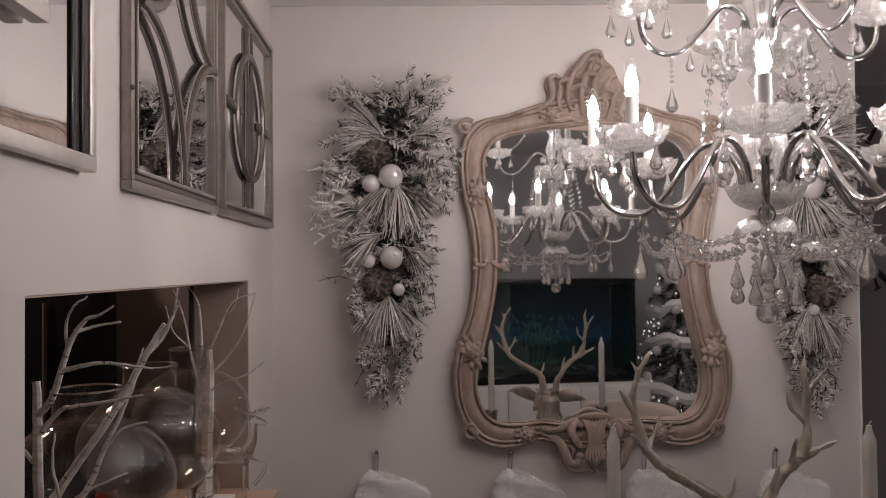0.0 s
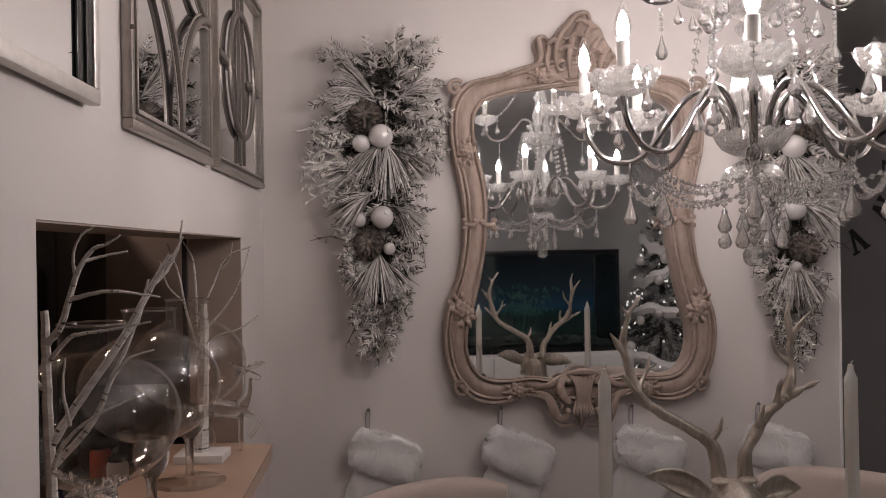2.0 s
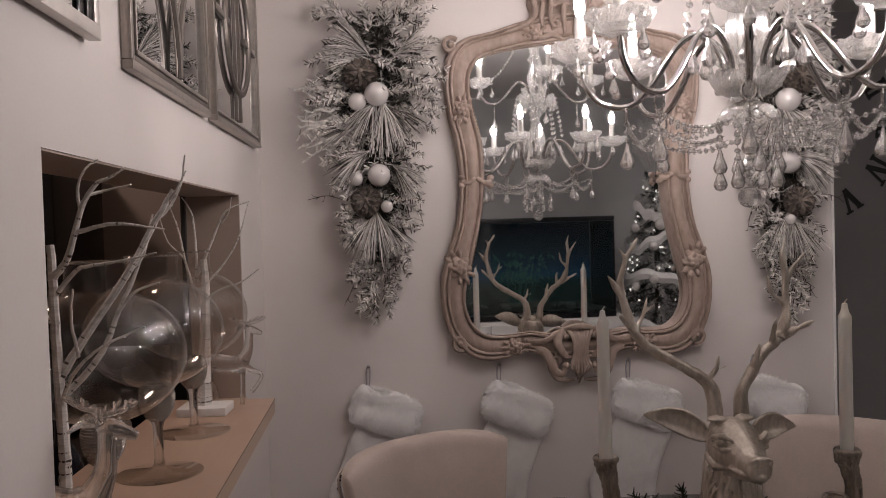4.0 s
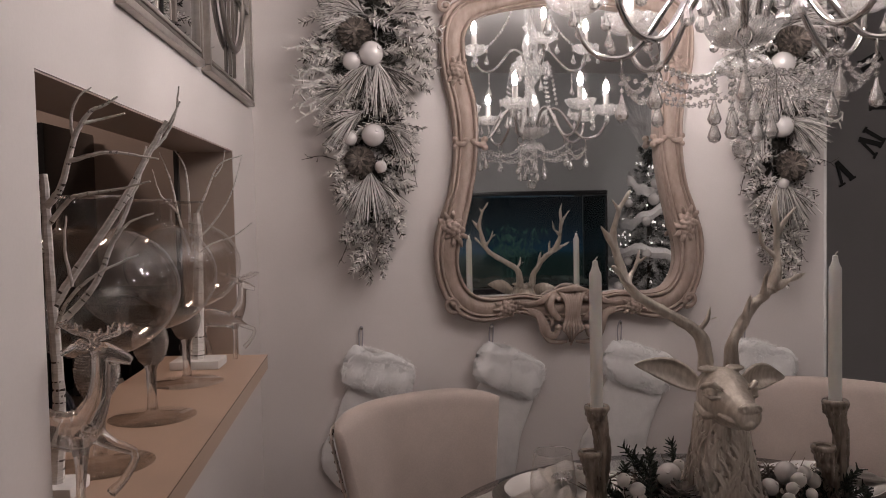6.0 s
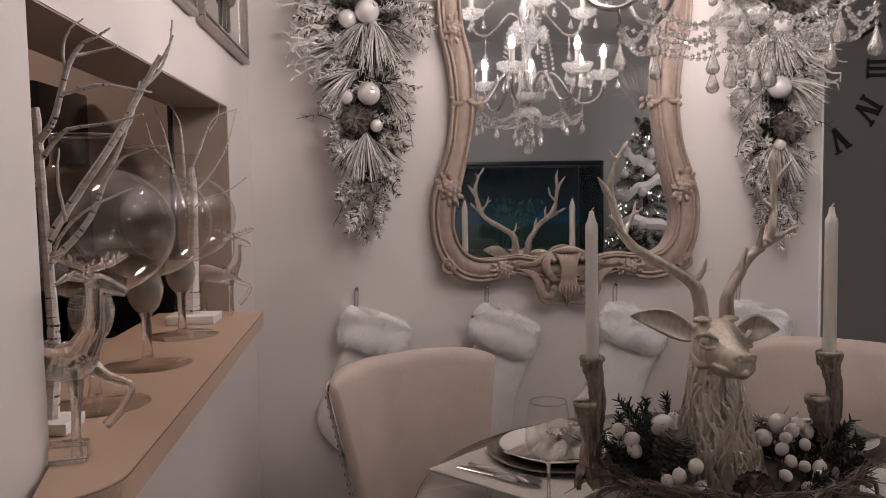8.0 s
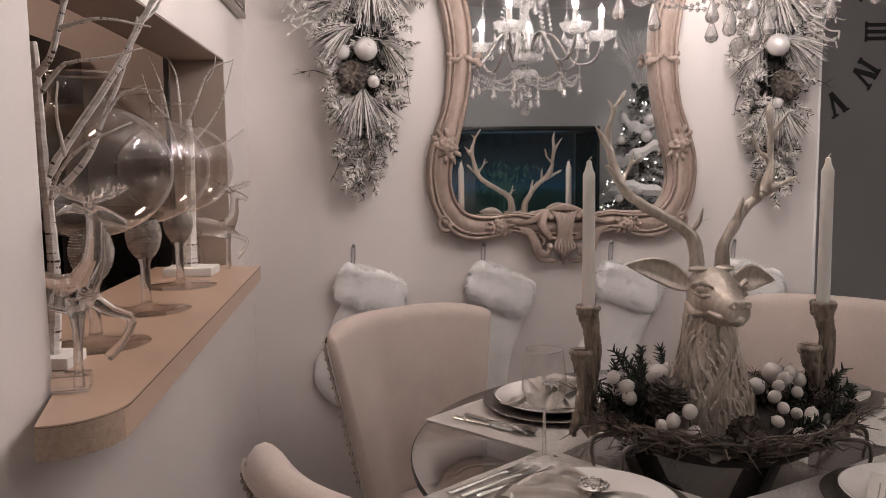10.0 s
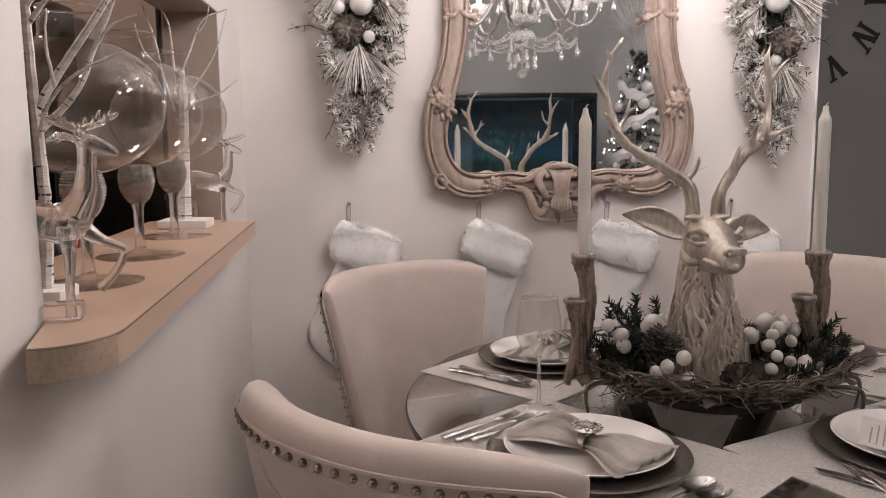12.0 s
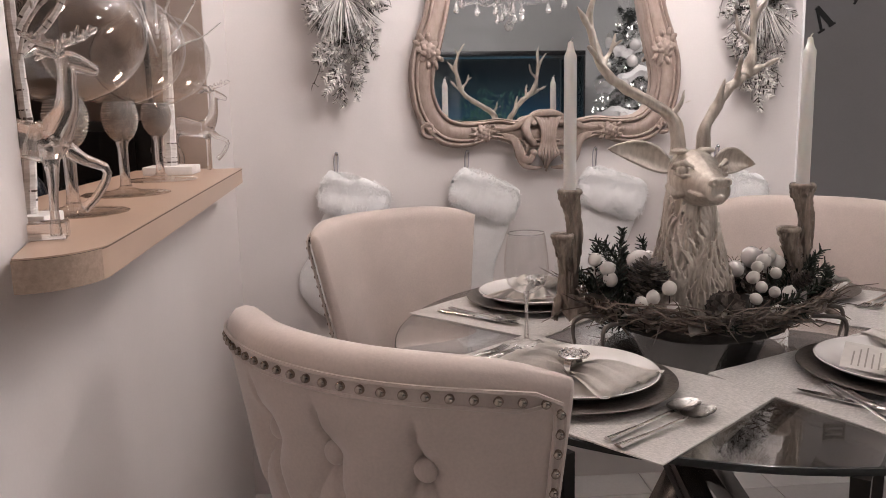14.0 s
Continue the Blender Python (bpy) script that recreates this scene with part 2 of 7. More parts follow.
bm = bmesh.new()
box(bm, -3.2, 4.2, -2.2, 4.2, -0.15, -0.004)
tagged(part("floor", bm, GROUT, smooth=False), "pale ceramic tile floor with thin dark joints", "floor", kind="structure")
bm = bmesh.new()
box(bm, -3.2, 4.2, -2.2, 4.2, CEILING, CEILING + 0.12)
tagged(part("ceiling", bm, CEIL, smooth=False), "plain off-white painted ceiling", "ceiling", kind="structure")
bm = bmesh.new()
box(bm, -0.52, EAST_END, NORTH, NORTH + 0.12, 0, CEILING - 0.001)
tagged(part("wall_north", bm, WALL, smooth=False), "warm off-white painted dining room wall", "wall", kind="structure")
bm = bmesh.new()
box(bm, 1.389, 1.3975, NORTH - 0.0025, NORTH + 0.12, 0, CEILING - 0.002, 0.001)
tagged(part("trim", bm, material("corner_bead", (0.82, 0.79, 0.77), 0.5, vary=0.03)), "pale corner bead along the wall end", "trim", kind="structure")
bm = bmesh.new()
for a, b, c, d in ((-2.9, OPEN0, 0, CEILING), (OPEN1, 1.55, 0, CEILING), (OPEN0, OPEN1, 0, SILL - 0.037), (OPEN0, OPEN1, OPEN_TOP, CEILING)):
    box(bm, -LEFT_T, 0, a, b, c, d - 0.001)
o = part("wall_west", bm, WALL, smooth=False)
o.matrix_basis = LEFT
tagged(o, "warm off-white wall with a kitchen pass-through opening", "wall", kind="structure")
bm = bmesh.new()
box(bm, -0.6, 4.2, HALL_Y, HALL_Y + 0.1, 0, CEILING)
tagged(part("wall_hall", bm, GREYWALL, smooth=False), "dark grey painted wall of the next room", "wall", kind="structure")
bm = bmesh.new()
box(bm, 3.4, 3.5, -2.0, HALL_Y, 0, CEILING)
tagged(part("wall_east", bm, GREYWALL, smooth=False), "grey painted wall at the far side", "wall", kind="structure")
bm = bmesh.new()
box(bm, -0.36, 3.4, -0.95, -0.85, 0, CEILING)
tagged(part("wall_south", bm, material("sage_grey_wall", (0.35, 0.35, 0.345), 0.6, vary=0.04, scale=3, bump=0.08, bscale=160), smooth=False), "grey painted living room wall behind the fish tank", "wall", kind="structure")
# kitchen beyond the pass-through
KWALL = material("kitchen_wall", (0.38, 0.315, 0.285), 0.6, vary=0.05, scale=3, bump=0.08, bscale=160)
bm = bmesh.new()
box(bm, -2.1, -2.0, -2.0, 3.6, 0, CEILING)
box(bm, -2.0, -0.52, 2.95, 3.05, 0, CEILING)
box(bm, -2.0, -0.36, -2.0, -1.9, 0, CEILING)
tagged(part("wall_kitchen", bm, KWALL, smooth=False), "dim taupe kitchen wall beyond the opening", "wall", kind="structure")

# ---- taupe lining boards of the pass-through ----
LINING = material("taupe_lining", (0.40, 0.315, 0.265), 0.5, vary=0.06, scale=6, bump=0.06, bscale=140, stretch=(4, 1, 4))
bm = bmesh.new()
box(bm, -LEFT_T, -.0015, OPEN0 + .001, OPEN1 - .001, OPEN_TOP - .003, OPEN_TOP - .0005)
box(bm, -LEFT_T, -.0015, OPEN1 - .003, OPEN1 - .0005, SILL + .0015, OPEN_TOP - .0035)
box(bm, -LEFT_T, -.0015, OPEN0 + .0005, OPEN0 + .003, SILL + .0015, OPEN_TOP - .0035)
o = part("trim_opening", bm, LINING, smooth=False)
o.matrix_basis = LEFT
tagged(o, "taupe lining boards inside the pass-through", "trim", kind="structure")
bm = bmesh.new()
box(bm, -LEFT_T - .012, -LEFT_T - .001, OPEN1 - .022, OPEN1 - .004, SILL + .002, OPEN_TOP + .02, .002)
o = part("trim_edge", bm, material("dark_edge_strip", (0.03, 0.027, 0.026), 0.5, vary=0.1))
o.matrix_basis = LEFT
tagged(o, "dark strip along the back edge of the opening", "trim", kind="structure")

# ---- pass-through ledge ----
ledge = thing("ledge", LEFT, "beech laminate pass-through ledge with a rounded chipboard-edged corner", "shelf")
L0, L1, LX, LN = -0.160, 1.135, 0.078, 0.103
corner = [(LN - 0.070 + 0.070 * math.sin(a), L0 + 0.085 - 0.085 * math.cos(a)) for a in [k * math.pi / 24 for k in range(13)]]
outline = [(0.0025, OPEN0 - .004), (.024, L0 + .030), (.031, L0 + .001)] + corner + [(LX, L1), (0.0025, L1)]
inner = [(-LEFT_T - 0.06, OPEN0 + 0.003), (0.003, OPEN0 + 0.003), (0.003, OPEN1 - 0.003), (-LEFT_T - 0.06, OPEN1 - 0.003)]
part("top", slab(outline, SILL - 0.0005, SILL + 0.0012), LAMINATE, ledge, smooth=False)
part("inner_top", slab(inner, SILL - 0.036, SILL + 0.001), LAMINATE, ledge, smooth=False)
part("edge_band", slab([(x - (0.0008 if x > 0.01 else 0), y) for x, y in outline], SILL - 0.036, SILL - 0.0025), LAMINATE, ledge)
part("seam", slab([(x + (0.0003 if x > 0.01 else 0), y - 0.0003) for x, y in outline], SILL - 0.0024, SILL - 0.0006), material("dark_seam", (0.22, 0.15, 0.11), 0.7, vary=0.3, scale=50), ledge, "dark glue line", smooth=False)
bm = bmesh.new()
co = [(.0303, L0 + .0006)] + [(x + 0.0006, y - 0.0006) for x, y in corner[:11]]
loft([[(x, y, SILL - 0.0355) for x, y in co], [(x, y, SILL - 0.001) for x, y in co]], bm, cap=False, loop=False)
part("raw_edge", bm, CHIP, ledge, "worn speckled chipboard edge")

# ---- the carved wall mirror ----
MX, MY = 0.580, NORTH
OUTER = [(0, 2.16), (.136, 2.136), (.245, 2.103), (.329, 2.083), (.376, 2.036), (.391, 1.968), (.385, 1.868), (.362, 1.767), (.352, 1.649), (.366, 1.520), (.396, 1.431), (.417, 1.347), (.412, 1.250), (.385, 1.175), (.335, 1.122), (.280, 1.105), (.225, 1.110), (.170, 1.129), (.125, 1.120), (.085, 1.105), (0, 1.10)]
INNER = [(0, 2.061), (.12, 2.048), (.215, 2.032), (.265, 2.013), (.292, 1.985), (.302, 1.945), (.296, 1.872), (.272, 1.767), (.270, 1.632), (.284, 1.523), (.308, 1.414), (.330, 1.330), (.330, 1.270), (.308, 1.220), (.270, 1.196), (.212, 1.192), (.150, 1.196), (.105, 1.190), (.06, 1.186), (0, 1.186)]
PROFILE = ((0, 0.0), (0.0, .014), (.03, .024), (.07, .031), (.12, .0335), (.165, .031), (.185, .024), (.20, .023), (.22, .029), (.26, .032), (.30, .030), (.32, .0265), (.36, .0275), (.45, .030), (.55, .0305), (.66, .029), (.715, .026), (.735, .023), (.76, .024), (.785, .030), (.83, .032), (.87, .030), (.885, .025), (.90, .025), (.92, .027), (.955, .020), (1.0, .002))


def closed_curve(half, n):
    s = spline([(x, z, 0) for x, z in half], n)
    return [(-q.x, q.y) for q in s] + [(q.x, q.y) for q in s[-2:0:-1]]


wall_mirror = thing("wall_mirror", pose(MX, MY, 0), "large carved limed-wood rococo mirror on the wall", "mirror")
oc, ic = closed_curve(OUTER, 80), closed_curve(INNER, 80)
rings = []
for (ax, az), (bx, bz) in zip(oc, ic):
    rings.append([(ax + (bx - ax) * u, -h - 0.001, az + (bz - az) * u) for u, h in PROFILE])
bm = bmesh.new()
vr = [[bm.verts.new(q) for q in r] for r in rings]
for i in range(len(vr)):
    a, b = vr[i], vr[(i + 1) % len(vr)]
    for k in range(len(a) - 1):
        bm.faces.new((a[k], a[k + 1], b[k + 1], b[k]))
part("frame", bm, LIMED, wall_mirror, angle=70)
bm = bmesh.new()
ictr = [(x * 1.03, 1.63 + (z - 1.63) * 1.02) for x, z in ic]
yaw = math.tan(radians(3.3))
bm.faces.new([bm.verts.new((x, -0.021 + x * yaw, z)) for x, z in ictr])
glass = part("mirror_glass", bm, MIRROR, wall_mirror, "clear silvered glass", smooth=False)


def carve(pts, r0, r1, bm, mid=None, n=14, flat=(1, 0.8), knob=0.0):
    """A carved scroll on the frame: a tapering flattened rod along (x, z, height) points, with a knob at its end."""
    s = spline([(x, -h, z) for x, z, h in pts], n)
    tube(s, [r0, mid if mid else (r0 + r1) / 2, r1], 8, bm, flat, up=(0, -1, 0))
    if knob:
        ball(bm, s[-1], (knob, knob * 0.8, knob), 10, 7)
    return bm


def curl(cx, cz, r, a0, turns, h, width, bm, sign=1):
    """A spiral volute."""
    pts = []
    for k in range(18):
        u = k / 17
        a = a0 + sign * turns * 2 * math.pi * u
        rr = r * (1 - 0.78 * u)
        pts.append((cx + rr * math.cos(a), -h - 0.006 * u, cz + rr * math.sin(a)))
    tube(pts, [width, width * 0.9, width * 0.6], 7, bm, (1, 0.85), up=(0, -1, 0))
    ball(bm, (cx, -h - 0.006, cz), (width * 1.1, width, width * 1.1), 9, 6)


def rosette(cx, cz, r, h, bm, seed, spin=0.0):
    """A carved rose with leaves at both sides."""
    rnd = random.Random(seed)
    for ringn, (rr, sz, hh) in enumerate(((0.60, 0.50, 0.0), (0.32, 0.38, 0.007))):
        for k in range(6):
            a = spin + (k + 0.5 * ringn) * math.pi / 3 + rnd.uniform(-0.12, 0.12)
            ball(bm, (cx + r * rr * math.cos(a), -h - hh, cz + r * rr * math.sin(a)), (r * sz, 0.007, r * sz * 0.75), 9, 6, rot(0, -math.degrees(a), 0) @ rot(18, 0, 0))
    ball(bm, (cx, -h - 0.011, cz), (r * 0.26, 0.006, r * 0.26), 8, 6)
    for sgn in (1, -1):
        for da in (-0.5, 0.0, 0.5):
            a = spin + da + (0 if sgn > 0 else math.pi)
            p0 = (cx + r * 0.7 * math.cos(a), cz + r * 0.7 * math.sin(a), h - 0.004)
            p1 = (cx + r * 1.25 * math.cos(a + 0.12), cz + r * 1.25 * math.sin(a + 0.12), h + 0.004)
            p2 = (cx + r * (1.9 - abs(da) * 0.7) * math.cos(a + 0.05), cz + r * (1.9 - abs(da) * 0.7) * math.sin(a + 0.05), h - 0.006)
            carve((p0, p1, p2), r * 0.14, r * 0.04, bm, r * 0.22, 8)


for s in (1, -1):
    for cx, cz, r, sp in ((.338, 1.868, .030, 1.9), (.358, 1.395, .036, 1.2), (.195, 1.149, .028, 0.0), (.115, 2.098, .026, 0.3)):
        bm = bmesh.new()
        rosette(s * cx, cz, r, .030, bm, int(cx * 1000), sp if s > 0 else math.pi - sp)
        o = part("rosette", bm, LIMED, wall_mirror, "carved rose with leaves")
        fuse = o.modifiers.new("fuse", "REMESH")
        fuse.mode, fuse.voxel_size, fuse.use_smooth_shade = "VOXEL", .0016, True
    bm = bmesh.new()
    carve(((s * .345, 1.652, .028), (s * .325, 1.648, .032), (s * .312, 1.656, .030)), .010, .006, bm, .008)
    carve(((s * .255, 1.650, .028), (s * .272, 1.646, .032), (s * .290, 1.654, .030)), .010, .006, bm, .009)
    for kx, kz in ((.345, 1.664), (.345, 1.640), (.257, 1.662), (.257, 1.638), (.292, 1.657), (.312, 1.660)):
        ball(bm, (s * kx, -.028, kz), (.0110, .009, .0095), 9, 6)
    o = part("side_clasp", bm, LIMED, wall_mirror, "carved cross band with scroll ends")
    fuse = o.modifiers.new("fuse", "REMESH")
    fuse.mode, fuse.voxel_size, fuse.use_smooth_shade = "VOXEL", .0016, True
    bm = bmesh.new()
    curl(s * .368, 2.060, .026, 2.4 if s > 0 else 0.7, 1.1, .028, .008, bm, -s)
    part("shoulder_scroll", bm, LIMED, wall_mirror)
    bm = bmesh.new()
    curl(s * .362, 1.165, .026, -2.0 if s > 0 else -1.1, 1.1, .028, .008, bm, s)
    carve(((s * .392, 1.21, .024), (s * .375, 1.18, .03), (s * .345, 1.150, .03)), .005, .010, bm)
    part("lower_scroll", bm, LIMED, wall_mirror)
# crest: a leaning rococo spray of leaves with a curled top
bm = bmesh.new()
top = [(-.20, 2.10), (-.159, 2.116), (-.123, 2.149), (-.131, 2.188), (-.122, 2.214), (-.098, 2.222), (-.076, 2.212), (-.052, 2.242), (-.026, 2.266), (-.008, 2.287), (.021, 2.296), (.047, 2.287), (.054, 2.266), (.079, 2.243), (.090, 2.216), (.104, 2.190), (.138, 2.147), (.188, 2.114), (.23, 2.095), (.12, 2.062), (0, 2.045), (-.12, 2.062)]
sp = spline([(x, 0, z) for x, z in top + top[:1]], 100)[:-1]
mid = Vector((0, 0, 2.14))
loft([[(q.x, -0.001, q.z) for q in sp], [(q.x, -0.012, q.z) for q in sp], [(q.x * .95, -0.019, mid.z + (q.z - mid.z) * .95) for q in sp], [(q.x * .8, -0.021, mid.z + (q.z - mid.z) * .82) for q in sp]], bm)
for pts, r0, r1, m_ in (
        (((-.20, 2.097, .028), (-.150, 2.112, .032), (-.112, 2.142, .034), (-.112, 2.180, .032), (-.116, 2.205, .028), (-.100, 2.214, .026), (-.086, 2.203, .026)), .006, .006, .009),
        (((-.085, 2.105, .03), (-.092, 2.140, .036), (-.086, 2.172, .034), (-.088, 2.192, .028)), .005, .003, .009),
        (((-.055, 2.10, .03), (-.066, 2.15, .038), (-.056, 2.20, .034), (-.030, 2.240, .030), (.004, 2.280, .026), (.034, 2.284, .026), (.042, 2.268, .026)), .006, .006, .0095),
        (((-.020, 2.09, .03), (-.026, 2.15, .042), (-.012, 2.205, .036), (.012, 2.25, .028), (.028, 2.266, .022)), .006, .003, .011),
        (((.006, 2.085, .03), (.012, 2.14, .044), (.016, 2.19, .038), (.040, 2.232, .030), (.068, 2.240, .024)), .006, .004, .011),
        (((.030, 2.085, .03), (.040, 2.13, .042), (.046, 2.170, .036), (.068, 2.205, .028), (.086, 2.210, .022)), .006, .004, .010),
        (((.052, 2.08, .03), (.064, 2.112, .040), (.074, 2.148, .034), (.098, 2.176, .026), (.108, 2.170, .022)), .006, .004, .009),
        (((.21, 2.094, .028), (.160, 2.110, .032), (.128, 2.135, .032), (.102, 2.130, .032), (.090, 2.100, .034), (.100, 2.082, .034)), .006, .006, .009),
        (((-.03, 2.075, .03), (-.062, 2.085, .036), (-.090, 2.076, .034), (-.115, 2.082, .03)), .006, .003, .009),
        (((-.050, 2.235, .022), (-.045, 2.215, .030), (-.030, 2.200, .034)), .004, .003, .006),
        (((-.072, 2.205, .022), (-.060, 2.185, .030), (-.045, 2.175, .034)), .004, .003, .006)):
    carve(pts, r0, r1, bm, m_, 22)
for pts in (((-.060, 2.165, .034), (-.030, 2.178, .044), (.000, 2.168, .044)), ((-.030, 2.205, .034), (.004, 2.216, .042), (.034, 2.204, .038)),
            ((.020, 2.150, .040), (.050, 2.166, .044), (.082, 2.156, .036)), ((-.092, 2.185, .030), (-.072, 2.200, .036), (-.050, 2.192, .036)), ((.040, 2.245, .026), (.016, 2.262, .032), (-.006, 2.256, .030))):
    carve(pts, .004, .003, bm, .0085, 12)
curl(.030, 2.118, .024, 2.2, 1.2, .044, .0062, bm, -1)
curl(-.046, 2.118, .020, 0.6, 1.1, .036, .0055, bm, 1)
curl(.105, 2.105, .018, 2.5, 1.1, .032, .0050, bm, -1)
ball(bm, (.112, -.032, 2.150), (.008, .007, .008), 9, 6)
o = part("crest", bm, LIMED, wall_mirror, "carved leafy crest with curled top")
fuse = o.modifiers.new("fuse", "REMESH")
fuse.mode, fuse.voxel_size, fuse.use_smooth_shade = "VOXEL", .0018, True
# lower cartouche: a fluted waisted shell between two open C-scrolls
for k in (-3, -2, -1, 0, 1, 2, 3):
    bm = bmesh.new()
    low = 1.028 + .011 * abs(k)
    carve(((k * .0130, 1.200, .032), (k * .0085, 1.178, .046), (k * .0060, 1.145, .046), (k * .0070, 1.110, .040), (k * .0100, 1.085, .044), (k * .0075, (1.085 + low) / 2, .038), (k * .0035, low, .016)), .0068, .0032, bm, .0050, 26)
    part("shell_rib", bm, LIMED, wall_mirror)
for s in (1, -1):
    bm = bmesh.new()
    carve(((s * .135, 1.140, .026), (s * .105, 1.128, .032), (s * .090, 1.100, .036), (s * .080, 1.072, .036), (s * .056, 1.064, .036), (s * .044, 1.086, .036)), .010, .008, bm, .0165, 30, knob=.0115)
    carve(((s * .040, 1.112, .034), (s * .058, 1.132, .040), (s * .070, 1.160, .042), (s * .058, 1.184, .038), (s * .042, 1.176, .036)), .009, .008, bm, .0145, 26, knob=.010)
    part("cartouche_scroll", bm, LIMED, wall_mirror, "open C-scroll with a curled end")
    bm = bmesh.new()
    carve(((s * .040, 1.192, .028), (s * .070, 1.186, .036), (s * .095, 1.168, .034), (s * .130, 1.160, .030), (s * .175, 1.166, .026)), .009, .004, bm, .010, 20)
    part("cartouche_leaf", bm, LIMED, wall_mirror)
    bm = bmesh.new()
    carve(((s * .098, 1.108, .026), (s * .092, 1.078, .034), (s * .072, 1.050, .034), (s * .040, 1.040, .026), (s * .014, 1.040, .020)), .005, .004, bm, .010, 22)
    part("cartouche_leaf", bm, LIMED, wall_mirror)
    bm = bmesh.new()
    carve(((s * .075, 1.125, .030), (s * .062, 1.105, .034), (s * .070, 1.085, .030)), .004, .004, bm, .0065, 12, knob=.006)
    part("cartouche_leaf", bm, LIMED, wall_mirror)
bm = bmesh.new()
carve(((-.046, 1.196, .03), (-.024, 1.204, .042), (0, 1.207, .046), (.024, 1.204, .042), (.046, 1.196, .03)), .007, .007, bm, .0105, 22, knob=.008)
part("cartouche_top", bm, LIMED, wall_mirror)

for o in wall_mirror.children:
    if o is not glass:
        o.data.transform(Matrix.Diagonal((1, 1.35, 1, 1)))

# ---- round glass table ----
TX, TY, TR, TZ = 0.735, 1.580, 0.648, 0.760
table = thing("dining_table", pose(TX, TY, 0), "round smoked-glass dining table on crossed dark metal legs", "table")
part("glass_top", lathe([(0, TZ - .0115), (TR - .004, TZ - .0115), (TR - .0035, TZ), (0, TZ)], 96), SMOKE, table, "clear smoked glass disc", smooth=False)
part("polished_edge", lathe([(TR - .004, TZ - .012), (TR - .001, TZ - .011), (TR, TZ - .006), (TR - .001, TZ - .0008), (TR - .0038, TZ)], 96), GLASSEDGE, table, "dark polished glass edge")
for k in range(4):
    a = radians(20 + 90 * k)
    bm = bmesh.new()
    p0 = Vector((0.36 * math.cos(a), 0.36 * math.sin(a), 0.0))
    p1 = Vector((-0.24 * math.cos(a + .35), -0.24 * math.sin(a + .35), TZ - .02))
    m = aim(p0, p1)
    box(bm, -.03, .03, -.018, .018, 0, (p1 - p0).length, .004, m)
    part("leg", bm, DARKCHROME, table, "dark polished metal leg")
    bm = bmesh.new()
    lathe([(0, TZ - .022), (.03, TZ - .022), (.03, TZ - .013), (0, TZ - .013)], 20, bm, Matrix.Translation((p1.x, p1.y, 0)))
    part("glass_pad", bm, CHROME, table)

# ---- upholstered chairs ----
SEAT, TOP = 0.47, 0.955


def back_line(u, z, off=0.0):
    """A point on the chair back's middle surface: u across from -1 to 1, at height z, pushed outwards by off."""
    k = (z - SEAT) / (TOP - SEAT)
    half = 0.175 + 0.095 * max(0, k)
    x = half * u
    y = -0.235 - 0.055 * k + 0.115 * abs(u) ** 2.2
    dy = 2.2 * 0.115 * abs(u) ** 1.2 * (1 if u > 0 else -1) / half
    nrm = Vector((dy, -1, 0)).normalized()
    return Vector((x, y, z)) + nrm * off


def to_line(x, y, a, b):
    """The distance of a point from the line between a and b."""
    dx, dy = b[0] - a[0], b[1] - a[1]
    k = max(0, min(1, ((x - a[0]) * dx + (y - a[1]) * dy) / (dx * dx + dy * dy)))
    return math.hypot(x - a[0] - k * dx, y - a[1] - k * dy)


